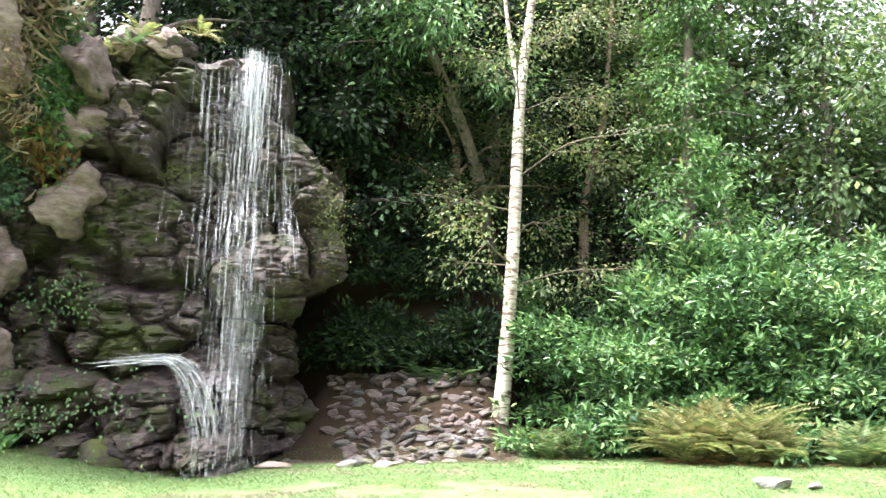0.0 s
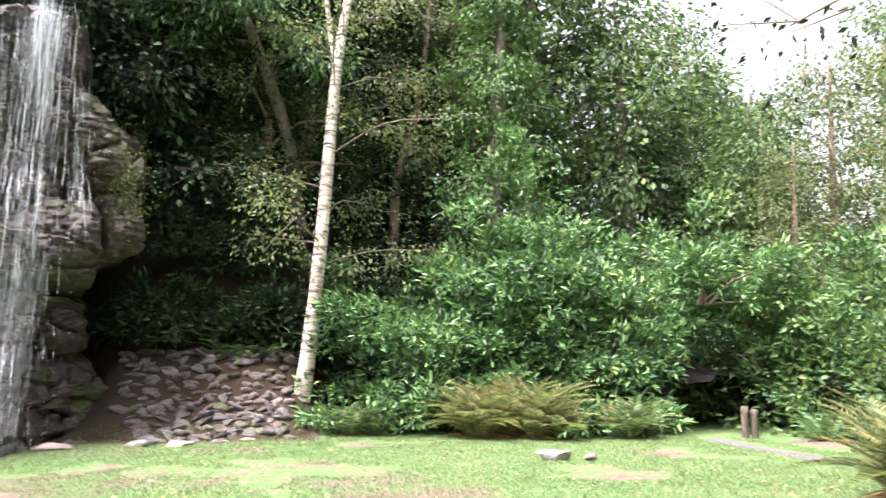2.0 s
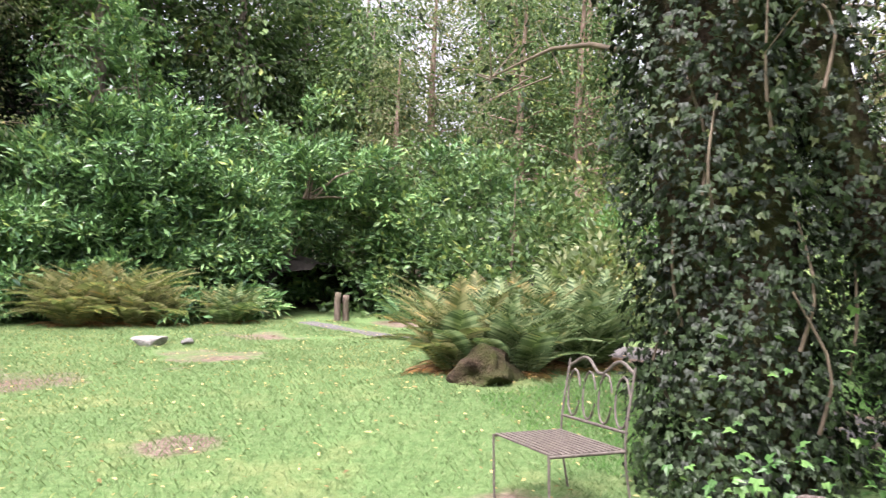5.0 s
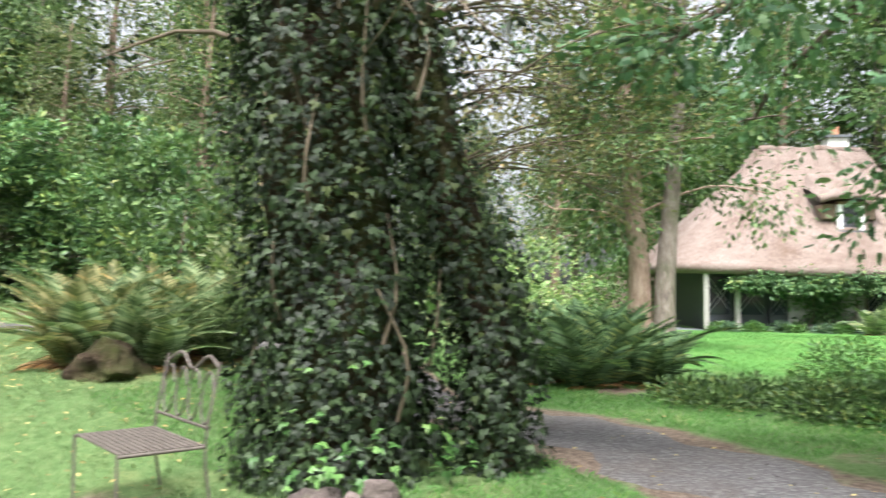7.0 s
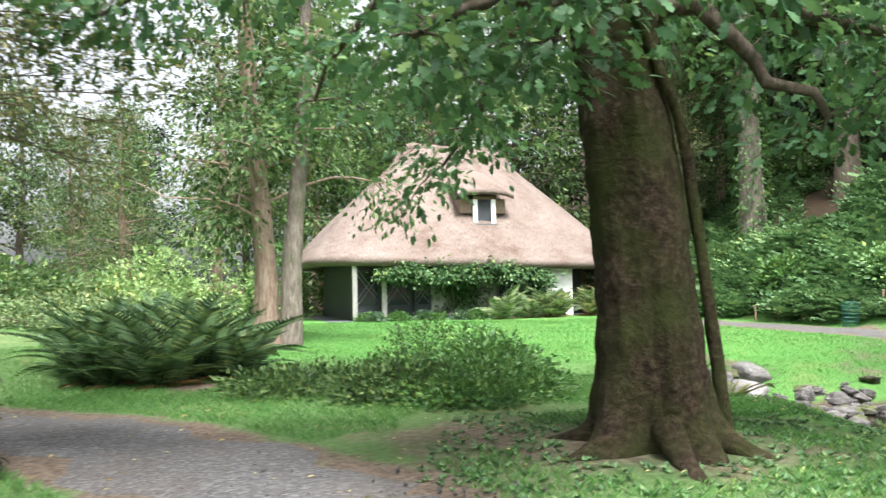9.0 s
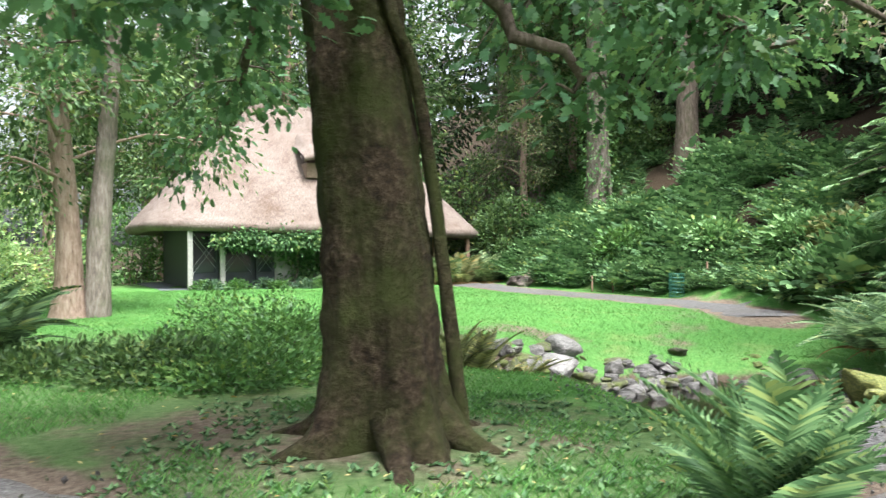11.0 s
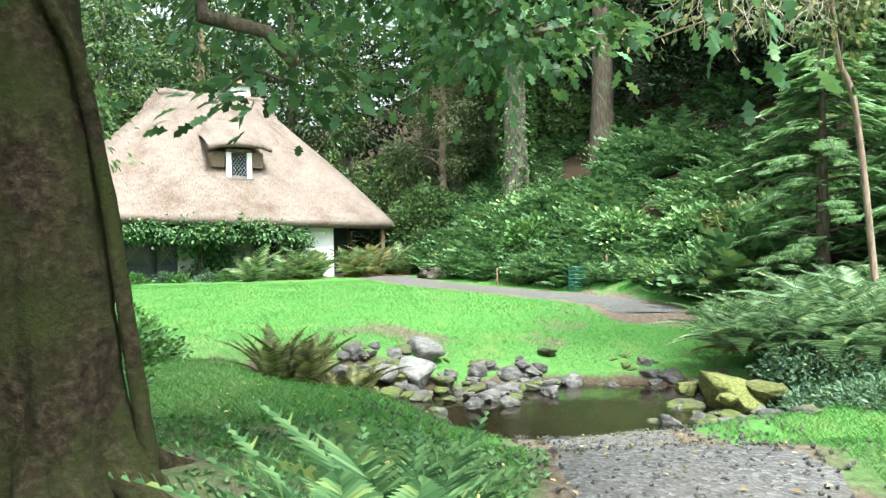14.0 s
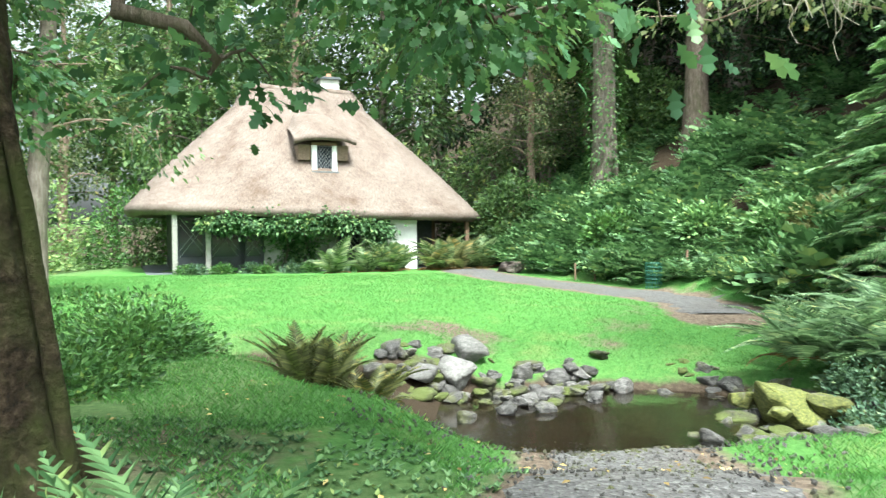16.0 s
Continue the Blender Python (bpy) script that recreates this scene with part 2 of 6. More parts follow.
BRONZEFERN = leaf_material("bronzed_fern", (0.03, 0.03, 0.012), (0.06, 0.07, 0.025), (0.14, 0.15, 0.05), 0.6, 0.2, 0.25)
# leaf colour lightened so the garden shrubs look sunlit
GARDENLEAF = leaf_material("sunlit_garden_leaves", (0.08, 0.15, 0.05), (0.18, 0.3, 0.1), (0.32, 0.42, 0.17), 0.55, 0.35, 0.25)
STRAW = leaf_material("dry_straw_stems", (0.14, 0.1, 0.065), (0.3, 0.23, 0.16), (0.46, 0.37, 0.27), 0.7, 0.2, 0.2)
MOSSLEAF = leaf_material("moss", (0.025, 0.04, 0.01), (0.06, 0.08, 0.018), (0.12, 0.125, 0.03), 0.8, 0.15, 0.3)
DRYFERN = leaf_material("dry_brown_fern", (0.09, 0.045, 0.018), (0.18, 0.095, 0.04), (0.28, 0.18, 0.08), 0.7, 0.2, 0.2)
CONIFER = leaf_material("conifer_sprays", (0.06, 0.13, 0.06), (0.17, 0.3, 0.14), (0.34, 0.5, 0.27), 0.55, 0.42, 0.25)
HERB = leaf_material("silvery_herb_leaves", (0.03, 0.07, 0.04), (0.07, 0.13, 0.08), (0.14, 0.22, 0.13), 0.6, 0.25, 0.2)
GRASS = leaf_material("grass_blades", (0.06, 0.11, 0.04), (0.115, 0.185, 0.072), (0.2, 0.255, 0.12), 0.6, 0.35, 0.35)
LUSHGRASS = leaf_material("lush_grass_blades", (0.04, 0.13, 0.03), (0.085, 0.23, 0.055), (0.15, 0.32, 0.085), 0.55, 0.4, 0.2)
LITTER = leaf_material("fallen_leaves", (0.12, 0.07, 0.03), (0.33, 0.24, 0.09), (0.55, 0.45, 0.2), 0.7, 0.2, 0.1)
BROWNBARK = bark_material("mossy_brown_bark", (0.006, 0.004, 0.003), (0.042, 0.028, 0.018), (0.12, 0.088, 0.058), (0.045, 0.055, 0.014), 0.85, 0.06, 6.0, 1.25, 0.42)
GREYBARK = bark_material("grey_bark", (0.08, 0.065, 0.055), (0.19, 0.155, 0.135), (0.34, 0.3, 0.27), (0.08, 0.1, 0.04), 0.5, 0.03, 6.0)
DUNBARK = bark_material("dun_bark", (0.045, 0.034, 0.027), (0.11, 0.085, 0.068), (0.2, 0.165, 0.14), (0.06, 0.075, 0.03), 0.5, 0.03, 6.0)
REDBARK = bark_material("reddish_bark", (0.12, 0.08, 0.06), (0.27, 0.19, 0.15), (0.42, 0.33, 0.28), (0.1, 0.1, 0.05), 0.35, 0.02, 6.0)
BIRCHBARK = birch_material()
CLIFFROCK = rock_material("damp_red_sandstone", (0.012, 0.01, 0.01), (0.085, 0.063, 0.057), (0.3, 0.235, 0.215), (0.06, 0.08, 0.016), 0.5, 0.42, 1.3, 0.8)
PINKROCK = rock_material("dry_pinkish_rock", (0.16, 0.11, 0.095), (0.32, 0.24, 0.215), (0.5, 0.41, 0.38), (0.13, 0.13, 0.05), 0.6, 0.8, 1.4, 0.6)
POOLROCK = rock_material("grey_stream_rock", (0.03, 0.027, 0.026), (0.09, 0.083, 0.08), (0.22, 0.205, 0.2), (0.11, 0.12, 0.025), 0.52, 0.55, 3.0, 0.7)
LAIDROCK = rock_material("laid_brown_stone", (0.05, 0.038, 0.034), (0.13, 0.1, 0.09), (0.24, 0.195, 0.18), (0.07, 0.08, 0.03), 0.56, 0.75, 2.0, 0.6)
PALEROCK = rock_material("pale_weathered_rock", (0.1, 0.092, 0.087), (0.21, 0.2, 0.192), (0.35, 0.335, 0.32), (0.14, 0.15, 0.06), 0.58, 0.8, 3.0, 0.5)
GREENMOSS = rock_material("green_mossy_rock", (0.025, 0.023, 0.02), (0.06, 0.058, 0.035), (0.12, 0.115, 0.075), (0.08, 0.1, 0.02), 0.42, 0.9, 3.0, 0.9)
MOSSROCK = rock_material("yellow_mossy_rock", (0.035, 0.04, 0.014), (0.115, 0.125, 0.032), (0.24, 0.235, 0.065), (0.16, 0.15, 0.12), 0.56, 0.95, 6.0, 0.7)
STEMWOOD = plain_material("twig_wood", (0.13, 0.1, 0.07), 0.85, 0, 0.4)
PALETWIG = plain_material("pale_bare_twig", (0.3, 0.26, 0.21), 0.85, 0, 0.3)
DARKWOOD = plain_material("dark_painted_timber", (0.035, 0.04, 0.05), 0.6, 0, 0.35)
TANREED = plain_material("tan_cut_reed", (0.24, 0.17, 0.13), 0.9, 0, 0.35, 18)
POSTWOOD = plain_material("weathered_grey_timber", (0.3, 0.29, 0.27), 0.85, 0, 0.3, 14)
BROWNWOOD = plain_material("brown_timber", (0.16, 0.1, 0.065), 0.85, 0, 0.35, 14)
OLDPLASTER = plain_material("weathered_plaster", (0.42, 0.41, 0.39), 0.9, 0, 0.3, 2.5)
LIMEWASH = plain_material("white_limewash", (0.85, 0.84, 0.82), 0.9, 0, 0.08, 5)
WHITEPAINT = plain_material("white_gloss_paint", (0.78, 0.79, 0.8), 0.45, 0, 0.05, 5)
TERRACOTTA = plain_material("terracotta", (0.5, 0.24, 0.15), 0.85)
SLATE = plain_material("slate_capping", (0.1, 0.11, 0.12), 0.8)
IRON = plain_material("rusty_painted_iron", (0.09, 0.075, 0.065), 0.7, 0.1, 0.5, 30)
GREENPAINT = plain_material("green_painted_metal", (0.03, 0.13, 0.09), 0.5, 0.1, 0.15)
# near-black colour standing in for shade inside the laurel gap
GAPSHADE = plain_material("gap_shade", (0.014, 0.011, 0.008), 0.95)
THATCH = thatch_material()
GROUND = ground_material()
GRAVEL = gravel_material()
WATER = water_material()
SPRAY = spray_material()
PANE, _n, _l, _b = shader("dark_window_glass")
_b.inputs["Base Color"].default_value = (0.02, 0.025, 0.035, 1)
_b.inputs["Roughness"].default_value = 0.05
LEAD = plain_material("lead_strip", (0.3, 0.31, 0.33), 0.5, 0.4)

# ---- building tools ----
def unit(v):
    v = np.asarray(v, float)
    return v / np.maximum(np.linalg.norm(v, axis=-1, keepdims=True), 1e-9)


def np_mesh(name, verts, faces, mat, smooth=False, uv=None):
    """A mesh from arrays; faces all have the same number of corners."""
    me = bpy.data.meshes.new(name)
    verts, faces = np.asarray(verts, np.float32), np.asarray(faces, np.int32)
    k = faces.shape[1]
    me.vertices.add(len(verts))
    me.vertices.foreach_set("co", verts.ravel())
    me.loops.add(faces.size)
    me.loops.foreach_set("vertex_index", faces.ravel())
    me.polygons.add(len(faces))
    me.polygons.foreach_set("loop_start", np.arange(0, faces.size, k, dtype=np.int32))
    me.polygons.foreach_set("use_smooth", np.full(len(faces), smooth))
    if uv is not None:
        layer = me.uv_layers.new(name="UVMap")
        layer.data.foreach_set("uv", np.asarray(uv, np.float32)[faces.ravel()].ravel())
    me.update(calc_edges=True)
    me.validate()
    me.materials.append(mat)
    return me


def put_part(name, me, parent, label=""):
    ob = new(name, me)
    ob.parent = parent
    return tagged(ob, label)


def part(name, bm, mat, parent=None, label="", smooth=False):
    me = bpy.data.meshes.new(name)
    bm.to_mesh(me)
    bm.free()
    for p in me.polygons:
        p.use_smooth = smooth
    me.materials.append(mat)
    ob = new(name, me)
    if parent:
        ob.parent = parent
    return tagged(ob, label)


def holder(name, at, label, category, group="", kind=""):
    ob = new(name)
    ob.empty_display_size = 0.2
    ob.location = at
    return tagged(ob, label, category, group, kind)


def box_bm(size, at=(0, 0, 0), bevel=0.01, turn=0.0):
    bm = bmesh.new()
    bmesh.ops.create_cube(bm, size=1, matrix=Matrix.Translation(at) @ Matrix.Rotation(turn, 4, "Z") @ Matrix.Diagonal((*size, 1)))
    if bevel:
        bmesh.ops.bevel(bm, geom=bm.edges[:], offset=bevel, segments=2, profile=0.6, affect="EDGES")
    return bm


def tube(points, radii, sides=8, wobble=0.0, rng=None):
    """Verts and quads of a tapered tube along points."""
    pts, radii = np.asarray(points, float), np.asarray(radii, float)
    t = unit(np.gradient(pts, axis=0))
    ref = np.where(np.abs(t[:, 2:3]) > 0.9, [[1.0, 0, 0]], [[0, 0, 1.0]])
    a = unit(np.cross(t, ref))
    b = np.cross(t, a)
    ang = np.linspace(0, 2 * np.pi, sides, endpoint=False)
    r = radii[:, None] * np.ones(sides)
    if wobble:
        r = r * (1 + wobble * (rng.random((len(pts), sides)) - 0.5))
    v = pts[:, None] + r[..., None] * (a[:, None] * np.cos(ang)[None, :, None] + b[:, None] * np.sin(ang)[None, :, None])
    n = len(pts)
    i, j = np.meshgrid(np.arange(n - 1), np.arange(sides), indexing="ij")
    i, j = i.ravel(), j.ravel()
    k = (j + 1) % sides
    return v.reshape(-1, 3), np.stack([i * sides + j, i * sides + k, (i + 1) * sides + k, (i + 1) * sides + j], 1)


def join(pieces):
    vs, fs, off = [], [], 0
    for v, f in pieces:
        vs.append(v)
        fs.append(f + off)
        off += len(v)
    return np.concatenate(vs), np.concatenate(fs)


# leaf outlines: along, across, out; and their triangles
BLADE = (np.array([[0, 0, 0], [0.45, 0.26, 0.07], [1, 0, -0.06], [0.45, -0.26, 0.07]]), np.array([[0, 1, 2], [0, 2, 3]]))
SLIM = (np.array([[0, 0, 0], [0.5, 0.17, 0.04], [1, 0, -0.1], [0.5, -0.17, 0.04]]), np.array([[0, 1, 2], [0, 2, 3]]))
IVY = (np.array([[0, 0, 0], [-0.08, 0.36, 0], [0.38, 0.46, -0.03], [0.42, 0.2, 0.04], [1, 0, -0.1], [0.42, -0.2, 0.04], [0.38, -0.46, -0.03], [-0.08, -0.36, 0]]),
       np.array([[0, 1, 3], [1, 2, 3], [0, 3, 4], [0, 4, 5], [0, 5, 7], [5, 6, 7]]))
OAK = (np.array([[0, 0, 0], [0.18, 0.1, 0], [0.3, 0.26, 0.03], [0.4, 0.13, 0.02], [0.58, 0.32, 0.02], [0.66, 0.15, 0], [0.84, 0.2, -0.04], [1, 0, -0.1],
                 [0.84, -0.2, -0.04], [0.66, -0.15, 0], [0.58, -0.32, 0.02], [0.4, -0.13, 0.02], [0.3, -0.26, 0.03], [0.18, -0.1, 0]]),
       np.array([[0, 1, 13], [1, 2, 3], [13, 11, 12], [1, 3, 13], [3, 11, 13], [3, 4, 5], [11, 9, 10], [3, 5, 11], [5, 9, 11], [5, 6, 7], [9, 7, 8], [5, 7, 9]]))
STRAND = (np.array([[0, 0.5, 0], [0, -0.5, 0], [1, -0.3, 0], [1, 0.3, 0]]) * [1, 0.02, 1], np.array([[0, 1, 2], [0, 2, 3]]))
GRASSBLADE = (np.array([[0, 0.06, 0], [0, -0.06, 0], [0.6, 0.0, 0.12], [1, 0, 0.42]]), np.array([[0, 1, 2], [0, 2, 3]]))


def frond(pairs=14, width=0.2, arch=0.45, tilt=0.25):
    """A fern frond: a stalk that arches over, with paired leaflets."""
    v, f = [], []
    for k in range(pairs):
        s = (k + 0.8) / pairs
        a, up = s, arch * (0.55 * s - s * s)
        w = width * math.sin(math.pi * min(1, 0.12 + 0.88 * s ** 0.7)) ** 0.8 + 0.01
        step = 0.75 / pairs
        for side in (1, -1):
            b = len(v)
            v += [(a - step * 0.5, 0, up), (a + step * 0.5, 0, up), (a + w * tilt + step * 0.5, side * w * 0.62, up - 0.1 * w), (a + w * tilt * 1.7, side * w, up - 0.28 * w)]
            f += [(b, b + 1, b + 2), (b, b + 2, b + 3)]
    b = len(v)
    v += [(0, 0.006, 0), (0, -0.006, 0), (0.5, 0, arch * 0.025)]
    f += [(b, b + 1, b + 2)]
    return np.array(v), np.array(f)


FROND = frond(24, 0.17, 0.6, 0.35)
FROND_SMALL = frond(8, 0.24, 0.7, 0.15)
FROND_FINE = frond(28, 0.2, 0.8, 0.35)
FROND_BROAD = frond(17, 0.26, 0.75, 0.3)
SPRAY_TWIG = frond(9, 0.42, 0.3, 0.45)


def scatter(template, at, along, out, size):
    """One leaf of the template at each place: verts and triangles."""
    tv, tf = template
    at, along = np.asarray(at, float), unit(along)
    side = unit(np.cross(out, along))
    out = np.cross(along, side)
    size = np.broadcast_to(np.asarray(size, float), (len(at),))[:, None, None]
    v = at[:, None] + size * (tv[None, :, 0:1] * along[:, None] + tv[None, :, 1:2] * side[:, None] + tv[None, :, 2:3] * out[:, None])
    f = tf[None] + (np.arange(len(at)) * len(tv))[:, None, None]
    return v.reshape(-1, 3), f.reshape(-1, 3)


def rand_dirs(rng, n):
    return unit(rng.normal(size=(n, 3)))


def clump_leaves(rng, centres, dirs, per, radius, size, template, flat=0.5, droop=0.15, mat=None, spread=0.25):
    """Leaves round twig ends."""
    n = len(centres) * per
    c, d = np.repeat(centres, per, 0), np.repeat(dirs, per, 0)
    off = rng.normal(size=(n, 3)) * radius * [1, 1, 0.7]
    at = c + off
    along = unit(off / max(radius, 1e-6) * 0.6 + d * 0.8 + rng.normal(size=(n, 3)) * 0.4 - [0, 0, droop * 2])
    out = unit(rng.normal(size=(n, 3)) * 0.6 + d * (1 - flat) + np.array([0, 0, 1.0]) * flat * 1.6)
    return scatter(template, at, along, out, size * (1 - spread + 2 * spread * rng.random(n)))


def spline(points, n):
    """A smooth line through a few points."""
    p = np.asarray(points, float)
    t = np.linspace(0, len(p) - 1, n)
    i = np.clip(t.astype(int), 0, len(p) - 2)
    u = (t - i)[:, None]
    m = np.gradient(p, axis=0)
    a, b, ma, mb = p[i], p[i + 1], m[i], m[i + 1]
    return (2 * u ** 3 - 3 * u ** 2 + 1) * a + (u ** 3 - 2 * u ** 2 + u) * ma + (-2 * u ** 3 + 3 * u ** 2) * b + (u ** 3 - u ** 2) * mb


def make_tree(name, label, trunk, radii, bark, leaf, seed, limbs=14, limb_len=3.0, low=0.35, rise=0.35, twigs=6, per=22, clump=0.4, size=0.16,
              template=BLADE, droop=0.2, flare=0.0, sides=12, group="", category="tree", toward=None, wobble=0.12, flat=0.5, thin=0.4, limb_bark=None):
    """A tree from its trunk's line: tapered trunk, limbs with twigs, and a crown of leaves at the twigs."""
    rng = np.random.default_rng(seed)
    base = np.array(trunk[0], float)
    line = spline(np.array(trunk, float) - base, 26)
    r = np.interp(np.linspace(0, 1, 26), np.linspace(0, 1, len(radii)), radii)
    r = r * (1 + flare * np.exp(-np.linspace(0, 1, 26) * 26 / 1.6))
    tree = holder(name, base, label, category, group)
    tv, tf = tube(line, r, sides, wobble, rng)
    put_part("trunk", np_mesh("trunk", tv, tf, bark, True), tree)
    wood, cs, ds = [], [], []
    height = np.linalg.norm(line[-1] - line[0])
    for k in range(limbs):
        s = low + (1 - low) * ((k + 0.5) / limbs) ** 0.9
        p = line[min(25, int(s * 25))]
        ang = k * 2.4 + rng.uniform(-0.5, 0.5)
        d = np.array([math.cos(ang), math.sin(ang), 0.0])
        if toward is not None and rng.random() < 0.65:
            d = unit(d * 0.8 + np.array(toward))
        ln = limb_len * (1.1 - 0.65 * (s - low) / (1 - low)) * rng.uniform(0.7, 1.25)
        end = p + d * ln + np.array([0, 0, ln * (rise + 0.4 * (s - 0.5))])
        midp = (p + end) / 2 + rng.normal(size=3) * ln * 0.07 + [0, 0, ln * 0.09]
        limb = spline([p, midp, end], 7)
        r0 = max(0.012, thin * np.interp(s, np.linspace(0, 1, len(radii)), radii))
        wood.append(tube(limb, np.linspace(r0, 0.012, 7), 6))
        for j in range(twigs):
            q = limb[int(rng.integers(2, 7))]
            td = unit(d * 0.6 + rng.normal(size=3) * [0.8, 0.8, 0.5] + [0, 0, 0.1 - droop])
            tl = ln * rng.uniform(0.18, 0.42)
            tip = q + td * tl
            wood.append(tube(np.array([q, (q + tip) / 2 + [0, 0, 0.04 * tl], tip]), [0.014, 0.01, 0.005], 4))
            for w in (0.45, 0.75, 1.0):
                cs.append(q + td * tl * w)
                ds.append(td)
    wv, wf = join(wood)
    tagged(put_part("branchwork", np_mesh("branchwork", wv, wf, limb_bark or bark, True), tree), kind="stuff")
    lv, lf = clump_leaves(rng, np.array(cs), np.array(ds), per, clump, size, template, flat, droop)
    put_part("crown", np_mesh("crown", lv, lf, leaf), tree)
    return tree


def make_shrub(name, label, at, radii, leaf, seed, tips=500, per=9, size=0.15, template=SLIM, clump=0.07, category="shrub", group="", lump=0.3, wood=True, droop=0.1, inner=0.35, low=-0.15, boughs=0):
    """A leafy shrub: twig ends over a lumpy mound, each with a whorl of leaves."""
    rng = np.random.default_rng(seed)
    d = rand_dirs(rng, tips * 2)
    d = d[d[:, 2] > low][:tips]
    amp = np.zeros(len(d))
    for k in range(7):
        amp += np.maximum(0, d @ unit(rng.normal(size=3)) - 0.55) * rng.uniform(-0.4, 1.0) * 2.2
    depth = np.where(rng.random(len(d)) < inner, rng.uniform(0.45, 0.9, len(d)), rng.uniform(0.88, 1.06, len(d)))
    rad = (1 + lump * amp) * depth
    c = d * rad[:, None] * np.array(radii) + np.array([0, 0, radii[2] * 0.12])
    if boughs:
        # twig ends gather on separate spreading boughs, with dark gaps between them
        e = rand_dirs(rng, boughs * 3)
        e = e[e[:, 2] > low][:boughs]
        lift = np.linspace(0.1, 1.0, len(e))
        rng.shuffle(lift)
        ep = e * np.array(radii) * rng.uniform(0.55, 1.3, (len(e), 1)) + np.array([0, 0, radii[2] * 0.1])
        pick = rng.integers(0, len(e), len(d))
        # each bough is a flat fan, longest outwards, its tips bending down
        fwd = unit(e * [1, 1, 0.25])[pick]
        lat = np.stack([-fwd[:, 1], fwd[:, 0], 0 * fwd[:, 0]], 1)
        g = rng.normal(size=(len(d), 3))
        reach = np.abs(g[:, :1])
        off = fwd * (0.42 * reach - 0.1) + lat * g[:, 1:2] * 0.34 * (1.25 - 0.35 * np.minimum(reach, 2)) + np.array([0, 0, 1.0]) * (g[:, 2:3] * 0.05 - 0.07 * reach ** 2 + 0.08)
        back = rng.random(len(d))[:, None] ** 2.2 * 0.4
        c = np.where(rng.random((len(d), 1)) < 0.06, c * 0.8, ep[pick] * (1 - back) + off)
        d = unit(np.where(np.linalg.norm(off, axis=1, keepdims=True) > 0, off * 0.8 + e[pick], d))
    c[:, 2] = np.maximum(c[:, 2], 0.03)
    shrub = holder(name, at, label, category, group)
    lv, lf = clump_leaves(rng, c, unit(d + [0, 0, 0.25]), per, clump, size, template, 0.35, droop)
    put_part("foliage", np_mesh("foliage", lv, lf, leaf), shrub)
    if wood:
        stems = []
        for k in range(9):
            e = c[int(rng.integers(len(c)))] * 0.9
            stems.append(tube(spline([np.array([rng.normal() * 0.1, rng.normal() * 0.1, -0.05]), e * [0.4, 0.4, 0.6], e], 5), np.linspace(0.035, 0.01, 5), 5))
        sv, sf = join(stems)
        tagged(put_part("stemwork", np_mesh("stemwork", sv, sf, STEMWOOD, True), shrub), kind="stuff")
    return shrub


def make_fern(name, label, at, seed, fronds=18, length=0.9, mat=None, dead=4, spread=1.0, group="ferns", template=None, up=0.75):
    """A fern: a shuttlecock of arching fronds over some dead ones."""
    rng = np.random.default_rng(seed)
    fern = holder(name, at, label, "fern", group)

    def ring(n, lift, ln):
        ang = np.arange(n) * 2.4 + rng.uniform(0, 1, n)
        tall = lift * (0.35 + 1.5 * np.arange(n) / n) * rng.uniform(0.8, 1.25, n)
        d = np.stack([np.cos(ang) * spread, np.sin(ang) * spread, tall], 1)
        o = np.stack([-np.cos(ang) * tall, -np.sin(ang) * tall, np.full(n, spread)], 1)
        at0 = np.stack([np.cos(ang), np.sin(ang), np.zeros(n)], 1) * 0.06 * rng.random((n, 1))
        return scatter(template or FROND, at0, d, o, ln * rng.uniform(0.65, 1.15, n))

    v, f = ring(fronds, up, length)
    put_part("fronds", np_mesh("fronds", v, f, mat or FERN), fern)
    if dead:
        v, f = ring(dead, 0.12, length * 0.6)
        put_part("dead_fronds", np_mesh("dead_fronds", v, f, DRYFERN), fern, "dry brown dead fronds")
    return fern


def rock_mesh(name, seed, mat, size=(1, 1, 1), rough=0.22, detail=3, flat=0.0):
    """A worn boulder: a ball cut by planes and roughened."""
    rng = np.random.default_rng(seed)
    bm = bmesh.new()
    bmesh.ops.create_icosphere(bm, subdivisions=detail, radius=1)
    planes = [(unit(rng.normal(size=3)), rng.uniform(0.5, 0.82)) for _ in range(15)]
    off = Vector(rng.uniform(-50, 50, 3))
    for v in bm.verts:
        p = np.array(v.co)
        for nrm, d in planes:
            over = p @ nrm - d
            if over > 0:
                p = p - nrm * over * 0.95
        k = 1 + rough * noise.fractal(Vector(p) * 1.6 + off, 0.9, 2.0, 4)
        v.co = Vector(p * k * np.array(size))
    me = bpy.data.meshes.new(name)
    bm.to_mesh(me)
    bm.free()
    for p in me.polygons:
        p.use_smooth = True
    me.materials.append(mat)
    return me


def smoothstep(a, b, x):
    t = np.clip((x - a) / (b - a), 0, 1)
    return t * t * (3 - 2 * t)


def fbm(x, y, seed=0, octaves=4):
    """Smooth noise over arrays, about -1 to 1."""
    out, amp = 0.0, 1.0
    rng = np.random.default_rng(seed)
    for k in range(octaves):
        for _ in range(3):
            a = rng.uniform(0, 2 * np.pi)
            fr = 2.0 ** k * rng.uniform(0.7, 1.3)
            out = out + amp / 3 * np.sin(fr * (x * math.cos(a) + y * math.sin(a)) + rng.uniform(0, 6.28))
        amp *= 0.55
    return out

